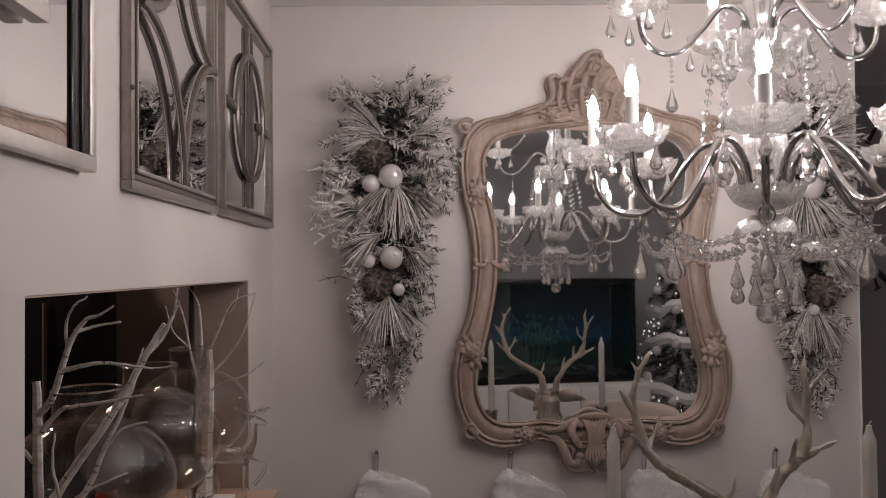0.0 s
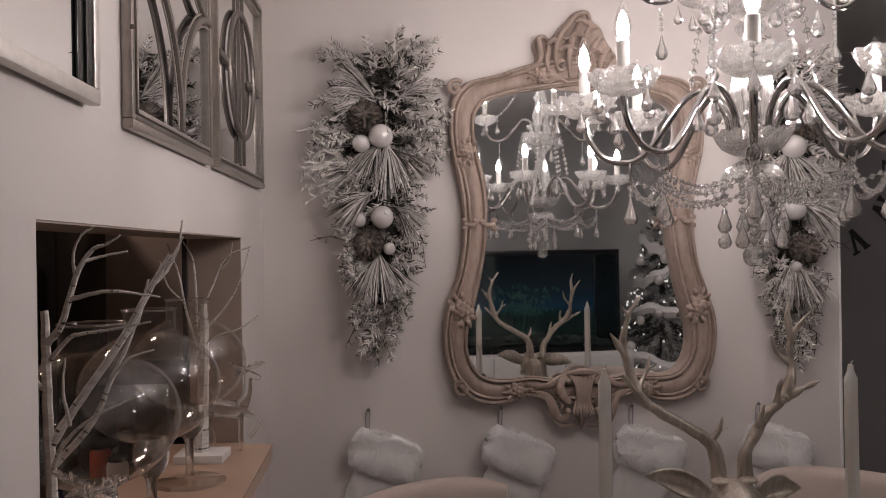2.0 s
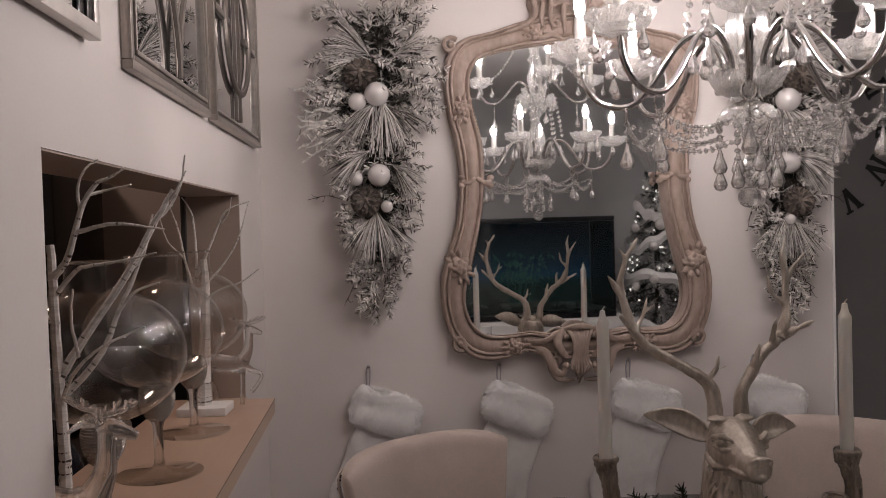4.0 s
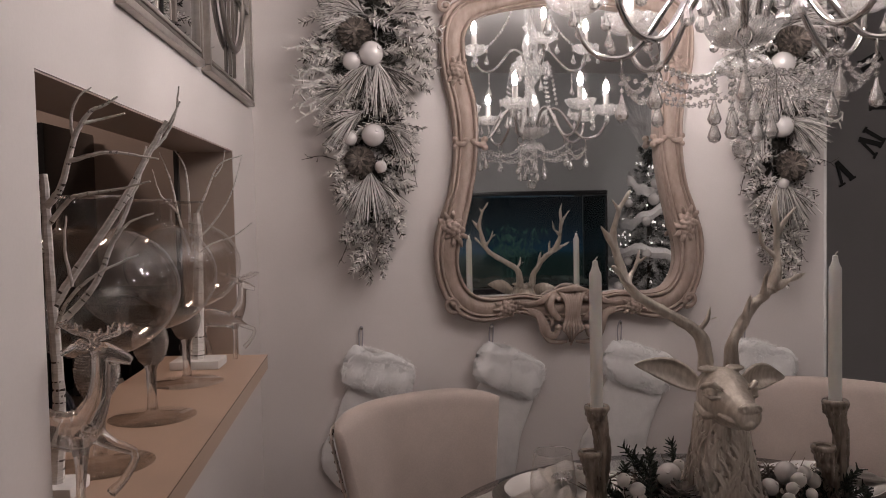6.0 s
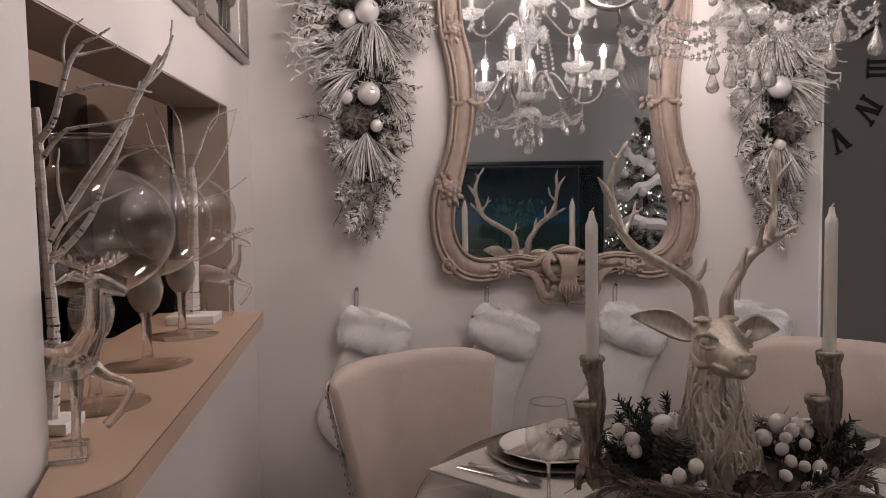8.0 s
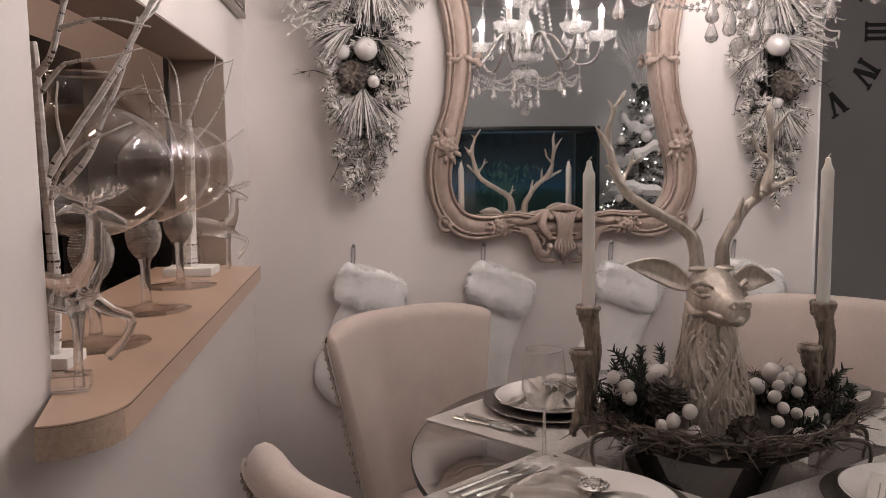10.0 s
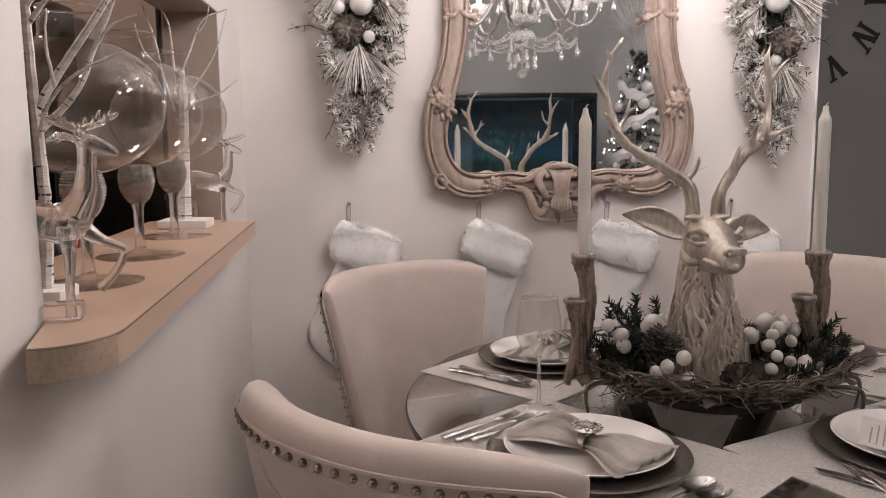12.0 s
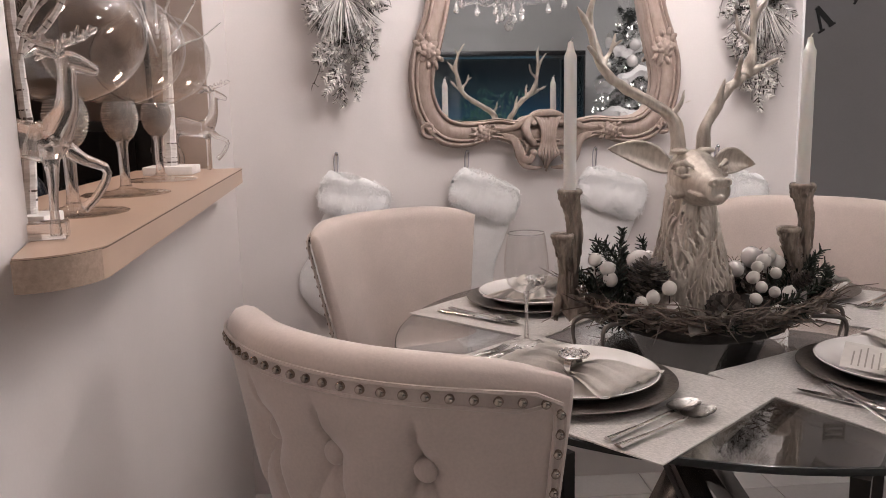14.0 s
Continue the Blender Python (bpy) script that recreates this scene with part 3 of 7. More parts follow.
def make_chair(m):
    chair = thing("dining_chair", m, "beige velvet dining chair with a curved button-tufted nailhead back", "chair", "chairs round the table")
    NU, NV = 150, 44
    tufts = [(u, z) for z in (0.69, 0.825) for u in ((-.58, -.14, .30, .74) if z < .7 else (-.36, .08, .52))]
    folds = [((tu * .25, tz), ((tu + d) * .25, .69)) for tu, tz in tufts if tz > .7 for d in (-.22, .22)]
    # padded shell: inner face, rolled top, outer face with button hollows
    bm = bmesh.new()
    grid = []
    for i in range(NU + 1):
        u = -1 + 2 * i / NU
        row = []
        for j in range(NV + 1):
            z = SEAT - 0.06 + (TOP - 0.028 * (abs(u) ** 6) - SEAT + 0.06 - .022) * j / NV
            edge = 1 - abs(u) ** 8
            row.append(back_line(u * .985, z, -0.030 * (0.35 + 0.65 * edge) - 0.012 * math.sin(math.pi * j / NV) * edge))
        ztop = TOP - 0.028 * (abs(u) ** 6)
        for a in (150, 120, 90, 60, 30):
            row.append(back_line(u * .985, ztop - .022 + .026 * math.sin(radians(a)), .030 * math.cos(radians(a)) * (0.35 + 0.65 * edge)))
        for j in range(NV, -1, -1):
            z = SEAT - 0.06 + (ztop - SEAT + 0.06 - .022) * j / NV
            dent = sum(math.exp(-(((u - tu) * .25) ** 2 + (z - tz) ** 2) / .0009) for tu, tz in tufts)
            crease = sum(math.exp(-((u - tu) * .25 + .006 * math.sin((z - tz) * 40)) ** 2 / .000014) * (1 if z > tz else 0) for tu, tz in tufts if tz > .7)
            crease += sum(math.exp(-to_line(u * .25, z, a, b) ** 2 / .000020) for a, b in folds)
            row.append(back_line(u * .985, z, (0.034 - (0.024 * min(1, dent) + 0.011 * min(1, crease)) * min(1, max(0, (ztop - .062 - z) / .02)) - .005 * math.exp(-((z - ztop + .028) / .006) ** 2)) * (0.35 + 0.65 * edge)))
        grid.append(row)
    loft(grid, bm)
    part("backrest", bm, VELVET, chair, angle=75)
    # piping and nailheads round the outer face
    path = [(-.93, SEAT + .0 + k * .03) for k in range(14)] + [(-.93 + 1.86 * k / 24, TOP - .034 - .010 * abs(-1 + 2 * k / 24) ** 6) for k in range(25)] + [(.945, TOP - .056)] + [(.948, TOP - .075 - k * .03) for k in range(12)]
    pts = [back_line(u, z, .0345 - .0125 * abs(u) ** 8) for u, z in path]
    for off in (0.010, -0.010):
        bm = bmesh.new()
        tube([back_line(u * (1 + off * 1.6), z + off * (1 if abs(u) < .92 else 0), .0335 - .0125 * abs(u) ** 8) for u, z in path], .0026, 5, bm, up=(0, 1, 0))
        part("piping", bm, VELVET, chair)
    acc, stud = 0.0, None
    for q0, q1 in zip(pts, pts[1:]):
        seg = (q1 - q0).length
        while acc <= seg:
            q = q0.lerp(q1, acc / seg)
            outward = Vector((q.x * 1.3, -1, 0)).normalized()
            mm = Matrix.Translation(q) @ outward.to_track_quat("Z", "Y").to_matrix().to_4x4()
            if stud is None:
                stud = part("nailhead", lathe([(.0052, -.002), (.0050, .0018), (.0038, .0042), (.002, .0052), (0, .0054)], 12), STUD, chair, "domed bronze nailhead")
                stud.matrix_basis = mm
            else:
                again(stud, chair, mm)
            acc += .0245
        acc -= seg
    for tu, tz in tufts:
        bm = bmesh.new()
        ball(bm, (0, 0, 0), (.015, .015, .008), 16, 10)
        o = part("button", bm, VELVET, chair)
        q = back_line(tu * .985, tz, .013)
        o.matrix_basis = Matrix.Translation(q) @ Vector((q.x * 1.2, -1, 0)).normalized().to_track_quat("Z", "Y").to_matrix().to_4x4()
    # seat cushion and apron
    bm = bmesh.new()
    out = []
    for k in range(40):
        a = 2 * math.pi * k / 40
        c, s_ = math.cos(a), math.sin(a)
        out.append((0.245 * abs(c) ** .5 * (1 if c > 0 else -1), .02 + 0.235 * abs(s_) ** .5 * (1 if s_ > 0 else -1)))
    loft([[(x * f, .02 + (y - .02) * f, z) for x, y in out] for f, z in ((.93, .36), (.98, .37), (1, .40), (1.0, .445), (.985, .465), (.93, .48), (.75, .488), (.4, .492))], bm)
    part("seat", bm, VELVET, chair, angle=70)
    for sx in (1, -1):
        for y0, y1 in ((.20, .22), (-.19, -.28)):
            bm = bmesh.new()
            rings = []
            for z, w, sh in ((.365, .022, 0), (.2, .018, .4), (0.0, .013, 1)):
                cx, cy = sx * .205, y0 + (y1 - y0) * sh
                rings.append([(cx + a * w, cy + b * w, z) for a, b in ((-1, -1), (1, -1), (1, 1), (-1, 1))])
            loft(rings[::-1], bm)
            part("leg", bm, DARKWOOD, chair, "dark tapered wooden leg")
    return chair


def chair_pose(bx, by, deg):
    """The pose of a chair whose back's middle stands at bx, by and which faces deg degrees from +y."""
    m = pose(0, 0, 0, 0, 0, deg)
    off = m @ Vector((0, -0.29, 0))
    return pose(bx - off.x, by - off.y, 0, 0, 0, deg)


far_chair = make_chair(chair_pose(0.05, 2.18, -144))
copy_thing(far_chair, chair_pose(1.30, 2.20, 142))
copy_thing(far_chair, chair_pose(1.33, 0.86, 45))
copy_thing(far_chair, chair_pose(-0.006, 0.908, -43) @ Matrix.Diagonal((1.028, 1.0, 1.014, 1)))

# ---- crystal chandelier ----
CX, CY = 0.725, 1.55
chandelier = thing("chandelier", pose(CX, CY, CEILING), "chrome and cut-crystal chandelier with lit candle bulbs", "chandelier")
chandelier.matrix_basis = pose(CX, CY, 0)


def dish(r, h, z, seg=72, wave=12, turn=1):
    """A scalloped pressed-glass dish with a wall, its outside cut in a lattice; turn -1 stands it upside down."""
    bm = bmesh.new()
    prof = [(.012, 0, 0), (r * .42, h * .05, 0), (r * .62, h * .20, .030), (r * .78, h * .38, -.030), (r * .88, h * .60, .032), (r * .95, h * .82, -.02), (r, h, .03),
            (r * .955, h * .99, .03), (r * .90, h * .80, 0), (r * .82, h * .60, 0), (r * .70, h * .40, 0), (r * .4, h * .18, 0), (.012, h * .14, 0)]
    rings = []
    for k, (rr, zz, d) in enumerate(prof):
        ring = []
        for i in range(seg):
            a = 2 * math.pi * i / seg
            f = 1 + d * math.cos(wave * a)
            ring.append((rr * f * math.cos(a), rr * f * math.sin(a), z + turn * (zz + .06 * h * (rr / r) ** 6 * math.cos(wave * a))))
        rings.append(ring)
    loft(rings, bm)
    bmesh.ops.recalc_face_normals(bm, faces=bm.faces)
    return bm


def drop_bm(h, r, seg=6):
    """A faceted teardrop, hanging from the origin."""
    return lathe([(0, 0), (r * .18, -h * .06), (r * .38, -h * .3), (r * .85, -h * .62), (r, -h * .76), (r * .72, -h * .92), (0, -h)], seg)


bead_mesh = None


def cut_bead(bm, r, m):
    lathe([(0, -r * .62), (r * .62, -r * .5), (r, 0), (r * .62, r * .5), (0, r * .62)], 7, bm, m)


def bead_string(pts, r, gap, single=False):
    """A wire with cut beads: each bead a piece of its own, or all joined where they are far off."""
    global bead_mesh
    spots, acc = [], 0.0
    for a, b in zip(pts, pts[1:]):
        d = (b - a).length
        while acc <= d:
            spots.append((a.lerp(b, acc / d), (b - a)))
            acc += gap
        acc -= d
    bm = bmesh.new()
    tube(pts, .0007, 4, bm)
    if single:
        wire = part("bead_string", bm, CHROME, chandelier, "string of cut crystal beads")
        for q, d in spots:
            m = Matrix.Translation(q) @ d.to_track_quat("X", "Z").to_matrix().to_4x4() @ rot(0, 75, 30) @ Matrix.Diagonal((r, r, r, 1))
            if bead_mesh is None:
                bb = bmesh.new()
                cut_bead(bb, 1.0, None)
                bead_mesh = part("bead", bb, CRYSTAL, wire, smooth=False)
                bead_mesh.matrix_basis = m
            else:
                again(bead_mesh, wire, m)
        return
    for q, d in spots:
        cut_bead(bm, r, Matrix.Translation(q) @ d.to_track_quat("X", "Z").to_matrix().to_4x4() @ rot(0, 75, 30))
    part("bead_string", bm, CRYSTAL, chandelier, smooth=False)["kind"] = "stuff"


def sag(a, b, drop, n=14):
    a, b = Vector(a), Vector(b)
    return [a.lerp(b, k / n) - Vector((0, 0, drop * 4 * (k / n) * (1 - k / n))) for k in range(n + 1)]


def polar(r, deg, z):
    return Vector((r * math.cos(radians(deg)), r * math.sin(radians(deg)), z))


# stem: rod, glass balusters, bowls, canopy
part("rod", lathe([(.006, 1.70), (.006, CEILING)], 10), CHROME, chandelier)
part("lower_bowl", dish(.072, .046, 1.742, 96, 16), DISH, chandelier, "pressed crystal bowl", smooth=False)
part("hub", lathe([(0, 1.752), (.045, 1.757), (.05, 1.766), (.045, 1.785), (.02, 1.80), (.012, 1.81), (0, 1.81)], 24), CHROME, chandelier)
part("baluster", lathe([(.012, 1.80), (.026, 1.82), (.040, 1.86), (.034, 1.90), (.018, 1.945), (.016, 1.965), (.03, 1.985), (.016, 2.0), (0, 2.0)], 16, wave=8, depth=.06), DISH, chandelier, "ribbed glass baluster")
part("upper_bowl", dish(.080, .056, 2.004, 96, 16), DISH, chandelier, "pressed crystal bowl", smooth=False)
part("upper_hub", lathe([(0, 2.03), (.03, 2.035), (.032, 2.055), (.012, 2.075), (0, 2.075)], 20), CHROME, chandelier)
part("baluster", lathe([(.012, 2.07), (.022, 2.09), (.034, 2.13), (.018, 2.19), (.03, 2.21), (.016, 2.23), (.024, 2.27), (.012, 2.31), (0, 2.31)], 16, wave=8, depth=.06), DISH, chandelier, "ribbed glass baluster")
part("top_dish", dish(.06, .035, 2.30, 72, 12), DISH, chandelier)
part("canopy", lathe([(.012, 2.39), (.045, 2.40), (.06, 2.425), (.062, CEILING - .001), (0, CEILING - .001)], 28), CHROME, chandelier)
part("lower_dish", dish(.058, .036, 1.736, 72, 12, -1), DISH, chandelier, "small crystal dish under the bowl", smooth=False)
bm = bmesh.new()
ball(bm, (0, 0, 1.555), .021, 10, 7)
part("finial", bm, CRYSTAL, chandelier, "faceted crystal ball", smooth=False)
bead_string([Vector((0, 0, 1.69)), Vector((0, 0, 1.58))], .0075, .0155)

ARM = [(.040, 1.775), (.048, 1.825), (.085, 1.868), (.125, 1.852), (.175, 1.780), (.218, 1.742), (.272, 1.750), (.304, 1.790), (.312, 1.832)]
UPARM = [(.025, 2.05), (.035, 2.10), (.075, 2.118), (.115, 2.075), (.155, 2.035), (.195, 2.03), (.225, 2.055), (.235, 2.095)]
SINGLE = False
pendant_big = None


def hang(parent_obj, at, h=.05, spin=0.0):
    """A crystal pendant on a bead, hanging from a point."""
    global pendant_big
    if pendant_big is None:
        b = drop_bm(.050, .0128, 8)
        pendant_big = part("pendant", b, CRYSTAL, chandelier, "faceted crystal drop", smooth=False)
        pendant_big.matrix_basis = Matrix.Translation(at) @ rot(0, 0, spin) @ Matrix.Diagonal((h / .05, h / .05, h / .05, 1))
        return
    again(pendant_big, chandelier, Matrix.Translation(at) @ rot(0, 0, spin) @ Matrix.Diagonal((h / .05, h / .05, h / .05, 1)))


def ring_arm(profile, deg, tier):
    pts = [polar(r, deg, z) for r, z in profile]
    bm = bmesh.new()
    tube(spline(pts, 40), .0062 if tier == 0 else .0052, 10, bm, up=(0, 0, 1))
    part("arm", bm, CHROME, chandelier)
    end = pts[-1]
    cr, chh = (.0615, .039) if tier == 0 else (.056, .036)
    o = part("cup", dish(cr, chh, 0, 72, 12), DISH, chandelier, "scalloped crystal drip cup", smooth=False)
    o.matrix_basis = Matrix.Translation(end)
    o = part("candle_sleeve", lathe([(0, .010), (.0112, .010), (.0112, .092), (.009, .094), (0, .094)], 16), SLEEVE, chandelier)
    o.matrix_basis = Matrix.Translation(end)
    o = part("bulb", lathe([(.007, .090), (.0110, .099), (.0150, .114), (.0145, .126), (.0090, .146), (.0035, .158), (0, .162)], 20), UNLIT, chandelier, "clear flame-shaped candle bulb")
    o.matrix_basis = Matrix.Translation(end)
    core = part("lit_core", lathe([(0, .094), (.0075, .100), (.0104, .112), (.0098, .122), (.0055, .138), (0, .146)], 14), BULB, o, "glowing core")
    for k in range(4):
        a = deg + 90 * k
        q = end + polar(cr * .93, a, chh * .9)
        bead_string([q, q - Vector((0, 0, .026))], .0066, .0140, SINGLE)
        hang(chandelier, q - Vector((0, 0, .030)), .042, a)


TURNS = (0, 41, 86, 131, 180, 229, 274, 319)
for k in range(8):
    SINGLE = k in (0, 7)
    deg = 247.6 + TURNS[k]
    ring_arm(ARM, deg, 0)
    low = polar(.225, deg, 1.735)
    bm = bmesh.new()
    tube([low + Vector((0, 0, .004)) + Vector((0.012 * math.sin(t) * -math.sin(radians(deg)), 0.012 * math.sin(t) * math.cos(radians(deg)), -.016 + .016 * math.cos(t))) for t in [i * math.pi / 6 for i in range(13)]], .0024, 6, bm)
    part("hook_ring", bm, CHROME, chandelier)
    hook = low - Vector((0, 0, .028))
    nxt = polar(.225, 247.6 + (TURNS + (360,))[k + 1], 1.707)
    bead_string(sag(hook, nxt, .045), .0060, .0150, SINGLE)
    bead_string(sag(hook, polar(.056, deg + 8, 1.70), .022), .0056, .0148, SINGLE)
    bead_string(sag(hook - Vector((0, 0, .03)), polar(.056, deg - 8, 1.67), .020), .0056, .0148, SINGLE)
    bead_string([hook, hook - Vector((0, 0, .03))], .0072, .0155, SINGLE)
    hang(chandelier, hook - Vector((0, 0, .035)), .056, deg)
    hang(chandelier, polar(.10, deg, 1.852), .060, deg + 15)
    d = polar(.056, deg + 20, 1.70)
    bead_string([d, d - Vector((0, 0, .045 + .03 * (k % 2)))], .0068, .0150)
    hang(chandelier, d - Vector((0, 0, .05 + .03 * (k % 2))), .052, deg)
    bead_string(sag(polar(.083, deg, 2.045), polar(.11, deg, 1.872), -.004), .0080, .0196, SINGLE)
for k in range(4):
    SINGLE = False
    deg = (185.0, 284.0, 8.0, 92.0)[k]
    ring_arm(UPARM, deg, 1)
    h0 = polar(.175, deg, 2.026)
    bead_string([h0, h0 - Vector((0, 0, .055))], .0045, .0095)
    hang(chandelier, h0 - Vector((0, 0, .058)), .048, deg)
    bead_string(sag(polar(.058, deg + 20, 2.32), polar(.225, deg, 2.12), .05), .0070, .0160, SINGLE)
    for dd in (25, 65):
        hang(chandelier, polar(.08, deg + dd, 2.05), .055, deg + dd)

# ---- framed mirrors on the left wall (x out of the wall, y along it) ----
FRAMESILVER = material("frame_silver", (0.46, 0.415, 0.38), 0.34, 0.7, vary=0.15, scale=15, bump=0.1, bscale=90)
DARKBAND = material("black_bevel", (0.05, 0.048, 0.048), 0.2, vary=0.1)


def bar_frame(th, y0, y1, z0, z1, w, d0, d1, mat, name="frame_bar", label=""):
    for a, b, c, d, dd in ((y0, y1, z0, z0 + w, 0), (y0, y1, z1 - w, z1, 0), (y0, y0 + w, z0 + w, z1 - w, .001), (y1 - w, y1, z0 + w, z1 - w, .001)):
        bm = bmesh.new()
        box(bm, d0, d1 - dd, a, b, c, d, .003)
        part(name, bm, mat, th, label)


def backed(th, y0, y1, z0, z1, x, inset=.02):
    bm = bmesh.new()
    box(bm, .0005, x - .003, y0 + inset, y1 - inset, z0 + inset, z1 - inset)
    part("backing", bm, DARKBAND, th, smooth=False)
    bm = bmesh.new()
    bm.faces.new([bm.verts.new(q) for q in ((x, y0 + inset, z0 + inset), (x, y1 - inset, z0 + inset), (x, y1 - inset, z1 - inset), (x, y0 + inset, z1 - inset))])
    part("mirror_glass", bm, MIRROR, th, smooth=False)


# ring-and-bar mirror nearest the corner
m3 = thing("decorative_mirror", LEFT, "square pewter-framed mirror with a ring and bars", "mirror", "mirrors on the wall")
Y0, Y1, Z0, Z1 = .826, 1.424, 1.763, 2.290
bar_frame(m3, Y0, Y1, Z0, Z1, .014, .0, .022, FRAMESILVER)
bar_frame(m3, Y0 + .0145, Y1 - .0145, Z0 + .0145, Z1 - .0145, .009, .002, .015, PEWTER, "inner_bar")
bar_frame(m3, Y0 + .024, Y1 - .024, Z0 + .024, Z1 - .024, .007, .004, .018, FRAMESILVER, "inner_bar")
backed(m3, Y0, Y1, Z0, Z1, .008)
cy, cz = (Y0 + Y1) / 2, (Z0 + Z1) / 2
for dy in (-.028, .028):
    bm = bmesh.new()
    box(bm, .009, .017, cy + dy - .005, cy + dy + .005, Z0 + .038, Z1 - .038, .002)
    part("upright_bar", bm, PEWTER, m3)
bm = bmesh.new()
tube([(.017, cy + .155 * math.cos(a), cz + .155 * math.sin(a)) for a in [k * math.pi / 24 for k in range(49)]], .0095, 8, bm, (1, .7), up=(1, 0, 0), cap=False)
part("ring", bm, PEWTER, m3, "broad metal ring")
for a, b in ((Y0 + .038, cy - .165), (cy + .165, Y1 - .038), (cy - .165, cy - .1), (cy + .1, cy + .165)):
    bm = bmesh.new()
    box(bm, .009, .019, a, b, cz - .008, cz + .008, .002)
    part("cross_bar", bm, PEWTER, m3)

# star-lattice mirror
m2 = thing("decorative_mirror", LEFT, "square pewter-framed mirror with a curved star lattice", "mirror", "mirrors on the wall")
Y0, Y1, Z0, Z1 = .258, .782, 1.763, 2.345
bar_frame(m2, Y0, Y1, Z0, Z1, .015, .0, .018, FRAMESILVER)
bar_frame(m2, Y0 + .0155, Y1 - .0155, Z0 + .0155, Z1 - .0155, .010, .002, .015, PEWTER, "inner_bar")
bar_frame(m2, Y0 + .026, Y1 - .026, Z0 + .026, Z1 - .026, .008, .006, .018, FRAMESILVER, "inner_bar")
backed(m2, Y0, Y1, Z0, Z1, .008)
RY, RZ = (Y1 - Y0) / 2 - .034, (Z1 - Z0) / 2 - .034
for qy, qz, a0 in ((Y0 + .034, Z0 + .034, 0), (Y1 - .034, Z0 + .034, 90), (Y1 - .034, Z1 - .034, 180), (Y0 + .034, Z1 - .034, 270)):
    for off, w, x, mt in ((0, .0085, .020, PEWTER), (.012, .0024, .018, FRAMESILVER), (-.012, .0024, .018, FRAMESILVER)):
        bm = bmesh.new()
        tube([(x, qy + (RY + off) * math.cos(radians(a0 + k * 5)), qz + (RZ + off) * math.sin(radians(a0 + k * 5))) for k in range(19)], w, 8, bm, (1, .8), up=(1, 0, 0))
        part("lattice_arc", bm, mt, m2)
for q in ((Y0 + .002, Z0 + .15), (Y0 + .002, Z0 + .34)):
    bm = bmesh.new()
    ball(bm, (.018, q[0] - .002, q[1]), (.004, .003, .004), 8, 6)
    part("side_screw", bm, PEWTER, m2)

# large panelled mirror
m1 = thing("decorative_mirror", LEFT, "silver-framed square mirror with black glass side strips", "mirror", "mirrors on the wall")
Y0, Y1, Z0, Z1 = -.49, .118, 1.770, 2.42
bar_frame(m1, Y0, Y1, Z0, Z1, .020, .004, .022, SILVER)
backed(m1, Y0, Y1, Z0, Z1, .012)
for k in range(2):
    bm = bmesh.new()
    box(bm, .0125, .019 - .003 * k, Y1 - .040 - .022 * k, Y1 - .0205 - .022 * k, Z0 + .021, Z1 - .021, .002)
    part("black_bevel", bm, DARKBAND, m1, "black glass strip")
P0, P1, Q0 = -.36, -.050, 1.912
bar_frame(m1, P0, P1, Q0, 2.34, .020, .016, .036, SILVER, "panel_bar")
bm = bmesh.new()
bm.faces.new([bm.verts.new(q) for q in ((.036, P0 + .02, Q0 + .02), (.036, P1 - .02, Q0 + .02), (.036, P1 - .02, 2.32), (.036, P0 + .02, 2.32))])
part("panel_glass", bm, MIRROR, m1, smooth=False)

# ---- frosted pine swags ----
FROST = material("frosted_needles", (0.86, 0.825, 0.795), 0.8, vary=0.3, scale=40, dark=(0.42, 0.38, 0.35), island=0.45)
BARE = material("bare_needles", (0.075, 0.062, 0.05), 0.75, vary=0.3, scale=40, island=0.5)
# near-black: the shade between the sprigs is put into this needle colour
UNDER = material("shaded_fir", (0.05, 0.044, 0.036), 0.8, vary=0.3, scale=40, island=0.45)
FROSTWOOD = material("frosted_twig", (0.70, 0.66, 0.62), 0.8, vary=0.25, scale=60)
DARKTWIG = material("dark_twig", (0.07, 0.055, 0.045), 0.7, vary=0.25, scale=60)
CONE = material("pine_cone", (0.20, 0.165, 0.14), 0.7, vary=0.3, scale=90, dark=(0.025, 0.018, 0.015), island=0.8)
PEARL = material("pearl_bauble", (0.72, 0.68, 0.66), 0.16, 0.25, vary=0.05, scale=20, coat=0.6)
BERRY = material("white_berry", (0.66, 0.62, 0.58), 0.38, vary=0.06, scale=40, coat=0.2)


